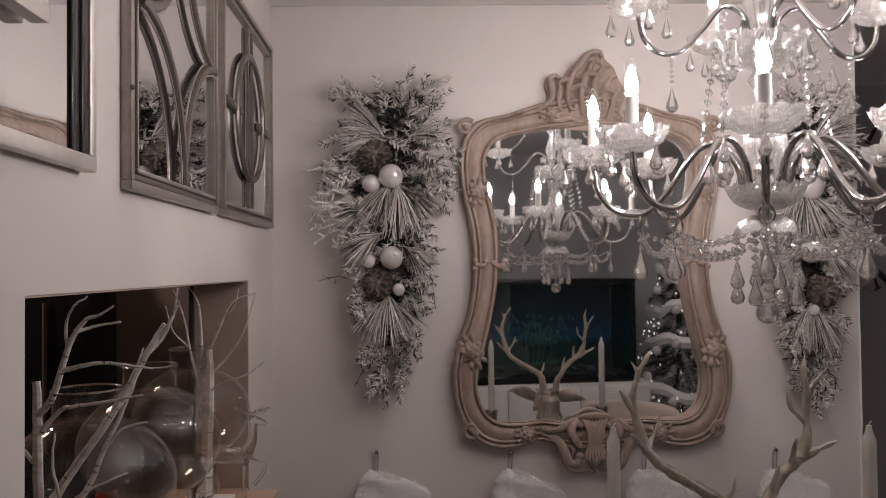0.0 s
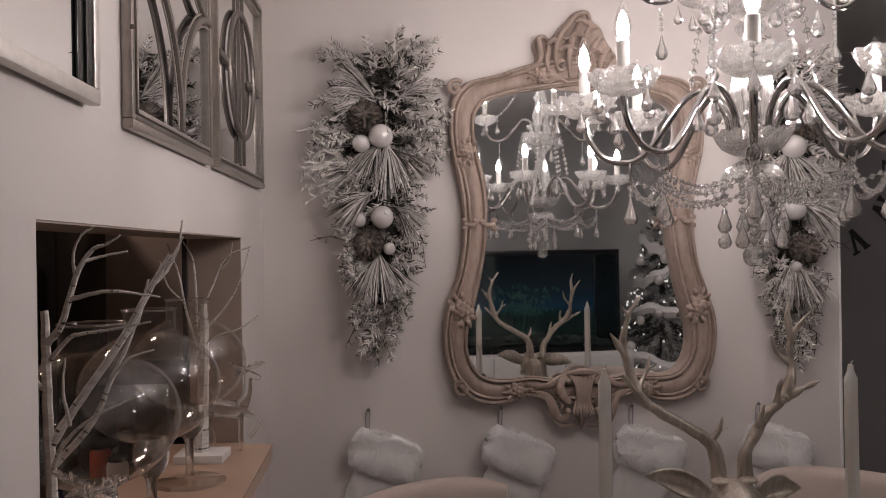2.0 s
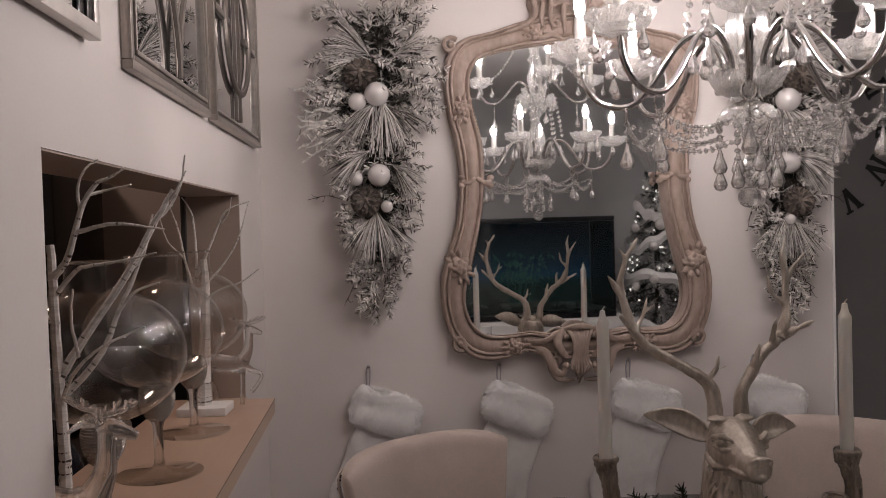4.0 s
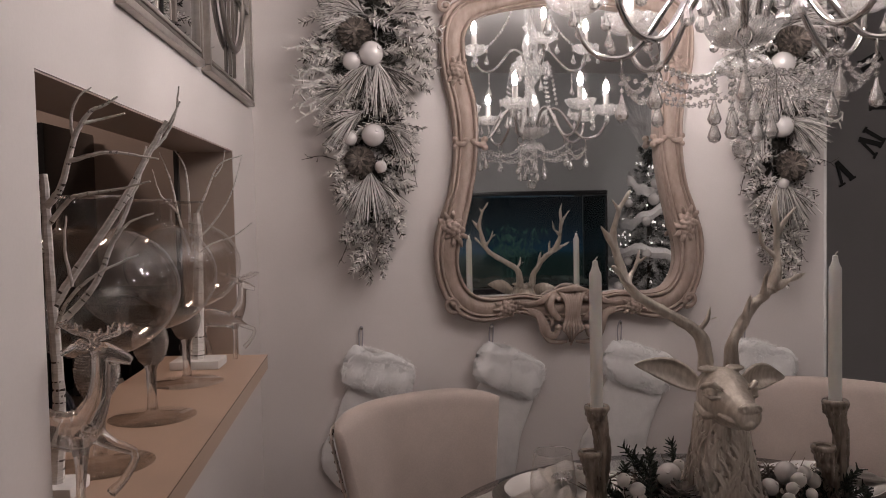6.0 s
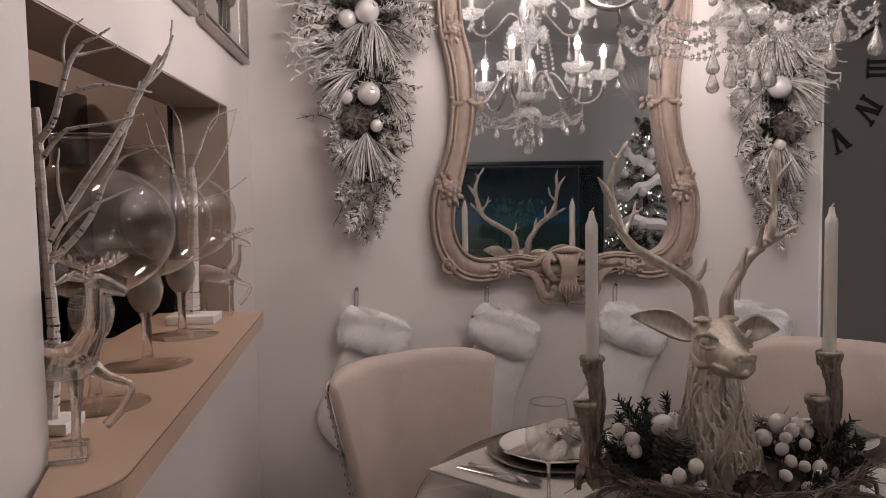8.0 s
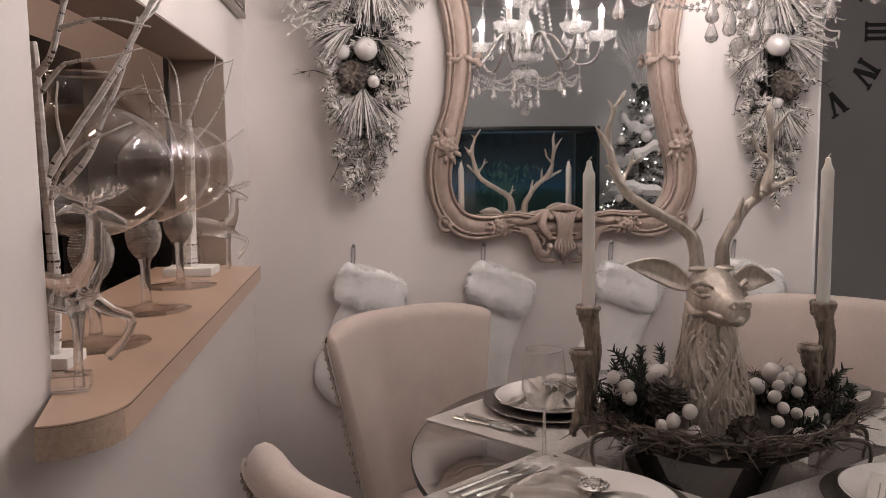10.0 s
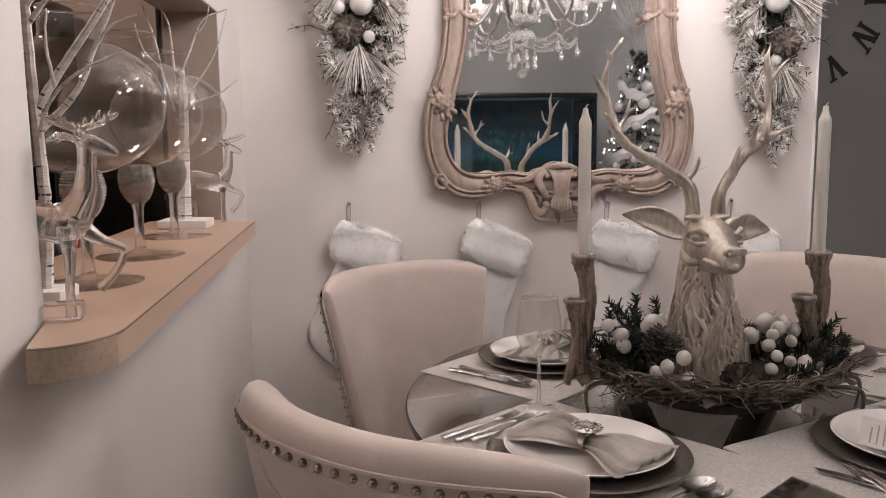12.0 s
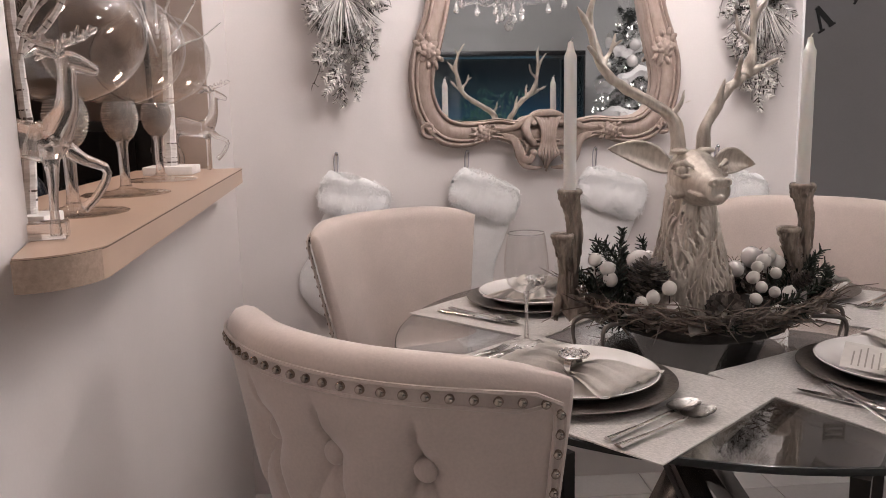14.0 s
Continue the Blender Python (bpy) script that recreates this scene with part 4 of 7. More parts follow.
class Cloud:
    """Collects many small pieces for one mesh."""

    def __init__(self):
        self.v, self.f = [], []

    def spike(self, a, b, r):
        d = (b - a)
        s = d.orthogonal().normalized() * r
        t = d.normalized().cross(s)
        i = len(self.v)
        self.v += [a + s, a - s * .5 + t * .87, a - s * .5 - t * .87, b + s * .6, b - s * .3 + t * .52, b - s * .3 - t * .52]
        self.f += [(i, i + 1, i + 4, i + 3), (i + 1, i + 2, i + 5, i + 4), (i + 2, i, i + 3, i + 5), (i + 3, i + 4, i + 5)]

    def rod(self, pts, r0, r1):
        i0 = len(self.v)
        n = len(pts)
        for k, p in enumerate(pts):
            d = (pts[min(k + 1, n - 1)] - pts[max(k - 1, 0)]).normalized()
            s = d.orthogonal().normalized()
            t = d.cross(s)
            r = r0 + (r1 - r0) * k / (n - 1)
            self.v += [p + (s * math.cos(a) + t * math.sin(a)) * r for a in (0, 2.094, 4.189)]
        for k in range(n - 1):
            for a in range(3):
                b = (a + 1) % 3
                i = i0 + 3 * k
                self.f.append((i + a, i + b, i + 3 + b, i + 3 + a))

    def blade(self, a, b, side, w, fold=.3):
        """A pointed leaf."""
        i = len(self.v)
        m_ = a.lerp(b, .45)
        n = (b - a).normalized().cross(side)
        self.v += [a, m_ + side * w + n * w * fold, b, m_ - side * w + n * w * fold, m_]
        self.f += [(i, i + 4, i + 1), (i + 4, i + 2, i + 1), (i, i + 3, i + 4), (i + 4, i + 3, i + 2)]

    def make(self, name, mat, parent, label="", kind="stuff", smooth=False):
        me = bpy.data.meshes.new(name)
        me.from_pydata([tuple(q) for q in self.v], [], self.f)
        me.materials.append(mat)
        ob = new(name, me)
        if smooth:
            me.polygons.foreach_set("use_smooth", [True] * len(me.polygons))
        if parent is not None:
            ob.parent = parent
        return tagged(ob, label, kind=kind)


def fir_sprig(c, wood, a, b, rnd, ln=.020, n=70, r=.0013, bend=.0, bare=None, share=.4):
    """A short-needled sprig from a to b; a share of its needles goes to bare, unfrosted."""
    a, b = Vector(a), Vector(b)
    mid = a.lerp(b, .5) + Vector((rnd.uniform(-1, 1), rnd.uniform(-1, 1), rnd.uniform(-1, 1))) * bend
    line = spline([a, mid, b], 7)
    wood.rod(line, .0028, .0012)
    d = (b - a).normalized()
    o = d.orthogonal().normalized()
    p = d.cross(o)
    for k in range(n):
        u = .08 + .92 * k / n
        j = min(int(u * 6), 5)
        q = line[j].lerp(line[j + 1], u * 6 - j)
        an = rnd.uniform(0, 6.283)
        side = o * math.cos(an) + p * math.sin(an)
        tip = q + (d * rnd.uniform(.45, .8) + side * rnd.uniform(.6, .95)) * ln * rnd.uniform(.75, 1.15) * (1.1 - .35 * u)
        (bare if bare is not None and rnd.random() < share else c).spike(q, tip, r)


def long_fan(c, a, d, rnd, ln=.085, n=46, spread=.42, r=.0013, bare=None, share=.33):
    """A fan of long pine needles from one point."""
    a, d = Vector(a), Vector(d).normalized()
    o = d.orthogonal().normalized()
    p = d.cross(o)
    for k in range(n):
        an, s = rnd.uniform(0, 6.283), spread * math.sqrt(rnd.random())
        w = (d + (o * math.cos(an) + p * math.sin(an)) * s).normalized()
        st = a + d * rnd.uniform(-.02, .012)
        m_ = st + w * ln * .55 * rnd.uniform(.85, 1.1)
        e = st + (w + Vector((0, 0, -.12))) * ln * rnd.uniform(.85, 1.12)
        (bare if bare is not None and rnd.random() < share else c).rod([st, m_, e], r, r * .6)


def pine_cone(parent, m, r, h, rnd, mat=CONE, rows=12, ring=13):
    """A cone of overlapping scales round a core."""
    c = Cloud()
    for j in range(rows):
        u = j / (rows - 1)
        rr = r * math.sin(math.pi * (.16 + .74 * (1 - u))) ** .8
        zz = -h / 2 + h * u
        nn = max(5, int(ring * rr / r))
        for k in range(nn):
            a = 2 * math.pi * (k + .5 * (j % 2)) / nn + rnd.uniform(-.08, .08)
            out = Vector((math.cos(a), math.sin(a), 0))
            p0 = out * rr * .35 + Vector((0, 0, zz - h * .05))
            p1 = out * rr + Vector((0, 0, zz + h * .05))
            side = Vector((-math.sin(a), math.cos(a), 0))
            w = rr * 1.9 / nn + r * .02
            i = len(c.v)
            c.v += [p0 + side * w * .4, p0 - side * w * .4, p1 - side * w, p1 + side * w, p1 + out * r * .16 + Vector((0, 0, h * .07)), p1 + Vector((0, 0, -h * .045)) - side * w * .8, p1 + Vector((0, 0, -h * .045)) + side * w * .8]
            c.f += [(i, i + 1, i + 2, i + 3), (i + 3, i + 2, i + 4), (i + 2, i + 5, i + 6, i + 3), (i, i + 3, i + 6), (i + 1, i + 5, i + 2), (i, i + 6, i + 5, i + 1)]
    o = c.make("pine_cone", mat, parent, "open brown pine cone", kind="")
    core = bmesh.new()
    ball(core, (0, 0, 0), (r * .5, r * .5, h * .5), 8, 6)
    cm = bpy.data.meshes.new("core")
    core.to_mesh(cm)
    core.free()
    bmj = bmesh.new()
    bmj.from_mesh(o.data)
    bmj.from_mesh(cm)
    bmj.to_mesh(o.data)
    bmj.free()
    bpy.data.meshes.remove(cm)
    o.matrix_basis = m
    return o


def make_swag(x, ztop, zbot, seed, label, flip=1):
    rnd = random.Random(seed)
    H = ztop - zbot
    swag = thing("pine_swag", pose(x, NORTH, 0), label, "garland", "frosted swags beside the mirror")
    short, lng, wood, under, bare = Cloud(), Cloud(), Cloud(), Cloud(), Cloud()
    sx = flip * (1 if flip > 0 else .82)

    def at(u, v, d):
        return Vector((sx * u, -d, ztop - v * H))

    wood.rod([at(.02, .06, .03), at(.03, .35, .04), at(.01, .7, .035), at(-.01, .97, .025)], .006, .003)
    # outline of the swag: half width against height
    def half(v):
        return .205 * min(1, .62 + 2.2 * v) * (1 - max(0, v - .22) / .80) ** .75 + .010

    # inner sprigs in the shade-toned colour, for dark gaps
    for k in range(190):
        v = .08 + .70 * (k + rnd.random()) / 190
        w = half(v) * .74
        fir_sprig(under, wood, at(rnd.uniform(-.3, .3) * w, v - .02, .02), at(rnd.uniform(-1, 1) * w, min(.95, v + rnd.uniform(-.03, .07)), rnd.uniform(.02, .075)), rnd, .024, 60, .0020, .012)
    for k in range(150):
        v = .09 + .83 * (k + rnd.random()) / 150
        side = 1 if k % 2 else -1
        w = half(v)
        u0 = side * rnd.uniform(-.1, .45) * w + .010
        u1 = side * w * (1.0 - .6 * rnd.random() ** 1.6) + .012 * (1 - v)
        v1 = v + (rnd.uniform(-.09, .0) if v < .16 else rnd.uniform(-.01, .085))
        fir_sprig(short, wood, at(u0, v - .01, .045), at(u1, max(.02, min(.985, v1)), rnd.uniform(.03, .115)), rnd, rnd.uniform(.017, .023), 92, .0021, .010, bare, .17)
    for u, v, u1, v1 in ((.03, .12, .075, .0), (-.05, .12, -.13, .035), (.0, .12, -.03, .03), (-.09, .10, -.165, .07), (.04, .14, .04, .045), (.09, .18, .165, .10), (.10, .22, .19, .17), (.06, .15, .10, .055), (-.01, .86, -.012, 1.0), (.01, .84, .045, .93), (-.10, .34, -.2, .37), (-.08, .3, -.19, .30)):
        fir_sprig(short, wood, at(u, v, .05), at(u1, v1, rnd.uniform(.05, .085)), rnd, .021, 150, .0021, .01, bare, .15)
    for u, v, du, dz, ln, n, d in ((-.02, .20, -.95, .55, .125, 90, .095), (-.03, .22, -1, .05, .11, 70, .08), (.03, .36, .15, -1, .13, 100, .11), (.00, .36, -.5, -.9, .11, 70, .10), (-.03, .50, -.85, -.55, .11, 90, .10), (.05, .37, .7, -.8, .11, 70, .085), (.00, .68, .05, -1, .125, 110, .095), (-.02, .70, -.5, -.8, .11, 60, .085), (.02, .70, .5, -.8, .10, 60, .085), (-.06, .42, -1, -.2, .10, 60, .07), (.08, .20, .9, .35, .09, 60, .08), (.06, .54, .8, -.6, .09, 60, .075)):
        long_fan(lng, at(u, v, d - .015), (sx * du, -.22, dz), rnd, ln, int(n * 1.25), .68, .0012, bare, .24)
    # bare frosted twigs that curl out at the side
    for k in range(16):
        v = rnd.uniform(.29, .50)
        a = at(-.10, v, .07)
        pts = [a]
        for j in range(5):
            a = a + Vector((sx * -rnd.uniform(.012, .03), rnd.uniform(-.012, .006), rnd.uniform(-.022, .016)))
            pts.append(a)
            if j > 1:
                wood.rod([a, a + Vector((sx * rnd.uniform(-.02, .004), rnd.uniform(-.01, .01), rnd.uniform(-.03, .02)))], .0032, .0022)
        wood.rod(spline(pts, 10), .0042, .0026)
    under.make("shaded_needles", UNDER, swag, "dark unfrosted needles inside, shade put into their colour")
    short.make("short_needles", FROST, swag, "frosted fir needles")
    bare.make("bare_needles", BARE, swag, "dark unfrosted needles")
    lng.make("long_needles", FROST, swag, "long frosted pine needles")
    wood.make("twig_work", FROSTWOOD, swag, "frosted bare twigs")
    # dark berry twigs
    for u, v, u1, v1 in ((-.10, .63, -.205, .628), (.10, .52, .135, .70), (-.075, .88, -.095, .93)):
        t = Cloud()
        a, b = at(u, v, .035), at(u1, v1, .045)
        line = spline([a, a.lerp(b, .5) + Vector((.006, -.008, .012)), b], 8)
        t.rod(line, .0016, .001)
        for k in range(7):
            q = line[rnd.randint(3, 7)]
            e = q + Vector((rnd.uniform(-.018, .018), rnd.uniform(-.01, .01), rnd.uniform(-.024, .012)))
            t.rod([q, e], .001, .0008)
            t.blade(e, e + Vector((rnd.uniform(-.016, .016), rnd.uniform(-.01, .01), rnd.uniform(-.016, .01))), Vector((0, -1, .2)).normalized(), .004)
        t.make("berry_twig", DARKTWIG, swag, "dark dried twig", kind="")
    for u, v, r in ((.012, .327, .036), (-.045, .348, .0265), (.012, .563, .034), (.032, .655, .0185), (-.055, .572, .021)) if flip > 0 else ((.010, .335, .036), (.012, .520, .034), (.006, .690, .016)):
        bm = bmesh.new()
        ball(bm, (0, 0, 0), r, 24, 16)
        lathe([(r * .2, r * .96), (r * .2, r * 1.1), (0, r * 1.12)], 10, bm)
        o = part("bauble", bm, PEARL, swag, "pearly white glass bauble")
        o.matrix_basis = Matrix.Translation(at(u, v, .095 + r * .2)) @ rot(70, 0, rnd.uniform(0, 90))
    for u, v, r in ((-.035, .272, .052), (-.028, .640, .046)):
        pine_cone(swag, Matrix.Translation(at(u, v, .085)) @ rot(rnd.uniform(60, 80), 0, rnd.uniform(-25, 25)), r * .9, r * 1.35, rnd, CONE, 15, 22)
    return swag


make_swag(-.022, 2.236, 1.238, 3, "frosted pine swag with pearl baubles and cones on the wall")
make_swag(1.218, 2.20, 1.20, 8, "frosted pine swag with white baubles near the wall end", -1)

# ---- white stockings ----
PLUSH = material("white_plush", (0.80, 0.77, 0.75), 0.9, vary=0.05, scale=30, bump=0.35, bscale=220, sheen=0.4)
FUR = material("white_fur", (0.93, 0.91, 0.895), 0.95, vary=0.03, scale=60, bump=0.5, bscale=240, island=0.02, sheen=0.6)
LEG = [(-.035, -.165), (.04, -.18), (.125, -.205), (.112, -.27), (.085, -.34), (.072, -.42), (.055, -.48), (.005, -.515), (-.05, -.51), (-.10, -.475), (-.13, -.425), (-.128, -.365), (-.105, -.325), (-.085, -.28), (-.065, -.22)]


def make_stocking(x, z, seed):
    rnd = random.Random(seed)
    st = thing("stocking", pose(x, NORTH, z, 0, 0, 0), "white plush christmas stocking with a furry cuff", "stocking", "stockings under the mirror")
    sp = spline([(a, 0, b) for a, b in LEG + LEG[:1]], 60)[:-1]
    cx, cz = -.01, -.36
    bm = bmesh.new()
    rings = []
    for f, y in ((.97, -.002), (1.0, -.008), (.985, -.016), (.93, -.022), (.80, -.026), (.55, -.028)):
        rings.append([(cx + (q.x - cx) * f, y - .003 * math.sin(q.z * 60 + seed), cz + (q.z - cz) * (f if f > .9 else f + .06)) for q in sp])
    loft(rings, bm)
    part("sock", bm, PLUSH, st, angle=80)
    # cuff: a soft slanting roll of fur
    m = Matrix.Translation((.050, -.026, -.135)) @ rot(0, 21 + rnd.uniform(-3, 4), 0) @ Matrix.Diagonal((1.04, 1, 1.16, 1))
    bm = bmesh.new()
    rings = []
    for k in range(15):
        u = -1 + 2 * k / 14
        f = (1 - abs(u) ** 9) ** .4 * .85 + .15
        ring = []
        for j in range(28):
            a = 2 * math.pi * j / 28
            ca = math.copysign(abs(math.cos(a)) ** .6, math.cos(a))
            fold = -.010 * math.exp(-((math.cos(a) * .055 - .018 - .02 * u) / .012) ** 2) * (1 if math.sin(a) < 0 else 0)
            ring.append((u * .104 + .004 * math.sin(j * 2.1 + seed), (.023 + .004 * math.sin(k * 1.3)) * math.sin(a) * f - fold, (.053 + .005 * math.sin(k * .9 + seed)) * ca * f + .004 * math.sin(u * 4)))
        rings.append(ring)
    loft(rings, bm)
    for v in bm.verts:
        v.co += v.co.normalized() * .006 * noise.noise(v.co * 38 + Vector((seed * 3.1, 0, 0)))
    o = part("cuff", bm, FUR, st, "fluffy faux-fur cuff", angle=80)
    o.matrix_basis = m
    fur = Cloud()
    for k in range(8000):
        u, a = rnd.uniform(-1, 1), rnd.uniform(0, 2 * math.pi)
        f = (1 - abs(u) ** 5) ** .5 * .9 + .1
        q = Vector((u * .104, .023 * math.sin(a) * f, .053 * math.copysign(abs(math.cos(a)) ** .6, math.cos(a)) * f))
        n = Vector((u * abs(u) ** 3 * .9, math.sin(a), math.cos(a) * .6)).normalized()
        e = q + (n + Vector((rnd.uniform(-.7, .7), rnd.uniform(-.4, .4), rnd.uniform(-1.0, .4)))) * rnd.uniform(.003, .0070) * (1 + .7 * noise.noise(q * 45))
        fur.spike(q, e, .0006)
    o = fur.make("fur", FUR, st, "soft white fur")
    o.matrix_basis = m
    bm = bmesh.new()
    tube(spline([(-.006, -.004, -.075), (-.008, -.006, -.02), (-.003, -.010, .004), (.003, -.010, .004), (.004, -.008, -.02), (.0, -.008, -.075)], 16), .0022, 5, bm)
    part("hanging_loop", bm, material("ribbon_loop", (0.42, 0.40, 0.42), 0.5, vary=0.1), st)
    bm = bmesh.new()
    lathe([(.003, 0), (.003, .012), (.005, .013), (0, .015)], 8, bm, pose(0, -.001, .0, 90, 0, 0))
    part("hook", bm, CHROME, st)
    return st


for i, (x, z) in enumerate(((-.064, 1.095), (.337, 1.091), (.738, 1.091), (1.13, 1.088))):
    make_stocking(x, z, i + 1)

# ---- wall clock of raised roman numerals ----
INK = material("numeral_black", (0.018, 0.017, 0.017), 0.45, vary=0.1)
clock = thing("wall_clock", pose(1.885, HALL_Y, 1.905), "large wall clock of raised black roman numerals", "clock")


def strokes(text):
    """Bars (x, width, lean) of a roman numeral, and its whole width."""
    out, x = [], 0.0
    for ch in text:
        if ch == "I":
            out.append((x + .012, "I"))
            x += .030
        elif ch == "V":
            out.append((x + .032, "V"))
            x += .068
        else:
            out.append((x + .032, "X"))
            x += .068
    return out, x


for n, text in enumerate(("I", "II", "III", "IV", "V", "VI", "VII", "VIII", "IX", "X", "XI", "XII"), 1):
    a = radians(90 - 30 * n)
    bm = bmesh.new()
    marks, width = strokes(text)
    for x, ch in marks:
        x -= width / 2
        if ch == "I":
            box(bm, x - .008, x + .008, -.008, -.0005, -.052, .052)
            box(bm, x - .014, x + .014, -.0085, -.0005, .046, .055)
            box(bm, x - .014, x + .014, -.0085, -.0005, -.055, -.046)
        else:
            for s, w in ((-1, .011), (1, .005)):
                lean = s * (15 if ch == "V" else 27)
                box(bm, -w, w, -.008 - .0003 * s, -.0005, -.055, .055, 0, Matrix.Translation((x + (s * .014 if ch == "V" else 0), 0, 0)) @ rot(0, lean, 0))
            for s in (-1, 1):
                box(bm, x + s * .028 - .016, x + s * .028 + .016, -.0085, -.0005, .046, .055)
    o = part("numeral", bm, INK, clock, smooth=False)
    o.matrix_basis = Matrix.Translation((.365 * math.cos(a), 0, .365 * math.sin(a))) @ rot(0, 90 - math.degrees(a), 0)

# ---- things on the ledge ----
CLEAR = thin_glass("blown_glass", (0.945, 0.93, 0.915), 1.0, 0.06, 1.5, 1.6, 4.2)
STEMWARE = thin_glass("stemware_glass", (0.965, 0.96, 0.955), 1.0, 0.05, 1.5, 2.0, 2.9)
SOLID = crystal_glass("solid_glass", 0.80, 0.0, 0.05)
RHINE = material("rhinestone", (0.62, 0.58, 0.55), 0.16, 0.9, vary=0.3, scale=260, bump=1.0, bscale=380, dark=(0.30, 0.27, 0.25))
STONE = material("cut_stone", (0.80, 0.77, 0.74), 0.07, 0.9, vary=0.2, scale=200, island=0.35)
BIRCH = material("birch_bark", (0.86, 0.83, 0.80), 0.6, vary=0.12, scale=22, bump=0.3, bscale=90, stretch=(1, 1, 5), dark=(0.46, 0.42, 0.39))
BARKMARK = material("bark_mark", (0.10, 0.08, 0.07), 0.8, vary=0.2)
WHITEBLOCK = material("white_block", (0.80, 0.77, 0.75), 0.5, vary=0.05, scale=30, bump=0.1)
LZ = SILL + 0.0013


def make_goblet(m):
    g = thing("goblet", m, "huge balloon glass goblet with a jewelled knob", "goblet", "goblets on the ledge")
    part("foot", lathe([(0, .0005), (.074, .0005), (.077, .002), (.072, .004), (.03, .007), (.013, .012), (.011, .016), (0, .016)], 40), CLEAR, g)
    part("stem", lathe([(.0105, .013), (.0085, .03), (.009, .085), (.014, .10)], 20), SOLID, g, "clear glass stem")
    knob = [(.012, .098), (.019, .104), (.026, .117), (.0295, .132), (.0300, .143), (.0270, .156), (.0215, .165)]
    body = part("knob", lathe(knob, 28), RHINE, g, "sparkling rhinestone knob")
    studs = Cloud()
    for j in range(18):
        u = (j + .5) / 18 * 6
        i = min(int(u), 5)
        (r0, z0), (r1, z1) = knob[i], knob[i + 1]
        r, z = r0 + (r1 - r0) * (u - i), z0 + (z1 - z0) * (u - i)
        count = max(10, int(2 * math.pi * r / .0042))
        for k in range(count):
            a = 2 * math.pi * (k + .5 * (j % 2)) / count
            n = Vector((math.cos(a), math.sin(a), .4 * (z0 - z1 + .0065) / .01 * 0))
            q = Vector((r * math.cos(a), r * math.sin(a), z))
            t, w = Vector((-math.sin(a), math.cos(a), 0)) * .0020, Vector((0, 0, .0020))
            i0 = len(studs.v)
            studs.v += [q - t, q - w, q + t, q + w, q + n * .0022 - t * .4 - w * .4, q + n * .0022 + t * .4 - w * .4, q + n * .0022 + t * .4 + w * .4, q + n * .0022 - t * .4 + w * .4]
            studs.f += [(i0 + 4, i0 + 5, i0 + 6, i0 + 7), (i0, i0 + 1, i0 + 5, i0 + 4), (i0 + 1, i0 + 2, i0 + 6, i0 + 5), (i0 + 2, i0 + 3, i0 + 7, i0 + 6), (i0 + 3, i0, i0 + 4, i0 + 7)]
    studs.make("rhinestone_cover", STONE, body, "small faceted stones")
    prof = [(.018, .160)] + [(.121 * math.sin(radians(a)), .257 - .099 * math.cos(radians(a))) for a in range(12, 157, 4)]
    prof += [(.0465, .352), (.0450, .360), (.0450, .384), (.0470, .392)]
    part("bowl", lathe(prof, 72), CLEAR, g, "thin clear balloon bowl", angle=80)
    part("rim", lathe([(.0467, .391), (.0483, .3925), (.0467, .394), (.0451, .3925), (.0467, .391)], 48), SOLID, g)
    return g


first_goblet = make_goblet(pose(-.376, 1.222, LZ))
copy_thing(first_goblet, pose(-.386, 1.500, LZ))
copy_thing(first_goblet, pose(-.404, 1.800, LZ))


def make_birch(origin, branches, trunk, block, label):
    """A bare birch ornament on a block: branches are lines of (x, y, z) from the origin with two radii."""
    tr = thing("birch_ornament", pose(*origin), label, "ornament", "birch ornaments")
    if block:
        bm = bmesh.new()
        box(bm, *block, .003)
        part("base_block", bm, WHITEBLOCK, tr, "white square block")
    rnd = random.Random(int(origin[1] * 100))
    for i, (pts, r0, r1) in enumerate([trunk] + branches):
        line = spline(pts, 6 * len(pts))
        line = [q + Vector((rnd.uniform(-1, 1), rnd.uniform(-1, 1), rnd.uniform(-1, 1))) * .0005 for q in line]
        bm = bmesh.new()
        tube(line, [r0 * .72, (r0 + r1) * .36, r1 * .8], 8, bm)
        part("trunk" if i == 0 else "branch", bm, BIRCH, tr, "white papery birch bark" if i == 0 else "")
        if r0 > .004:
            marks = Cloud()
            for k in range(int(len(line) * .8)):
                j = rnd.randint(1, len(line) - 2)
                q = line[j]
                d = (line[j + 1] - line[j - 1]).normalized()
                s = d.orthogonal().normalized()
                s = (Matrix.Rotation(rnd.uniform(0, 6.28), 3, d) @ s)
                r = .73 * (r0 + (r1 - r0) * j / (len(line) - 1))
                t = d.cross(s)
                w, hgt = r * rnd.uniform(.5, .8), rnd.uniform(.0006, .0014)
                a = len(marks.v)
                c0, c1 = q + s * (r * 1.03), q + (s * .62 + t * .78) * (r * 1.03)
                c2 = q + (s * .62 - t * .78) * (r * 1.03)
                marks.v += [c2 - d * hgt, c0 - d * hgt * 1.4, c1 - d * hgt, c1 + d * hgt, c0 + d * hgt * 1.4, c2 + d * hgt]
                marks.f += [(a, a + 1, a + 4, a + 5), (a + 1, a + 2, a + 3, a + 4)]
            marks.make("bark_pattern", BARKMARK, tr, "dark bark marks")
    return tr


def shift(pts, o):
    return [(x - o[0], y - o[1], z - o[2]) for x, y, z in pts]


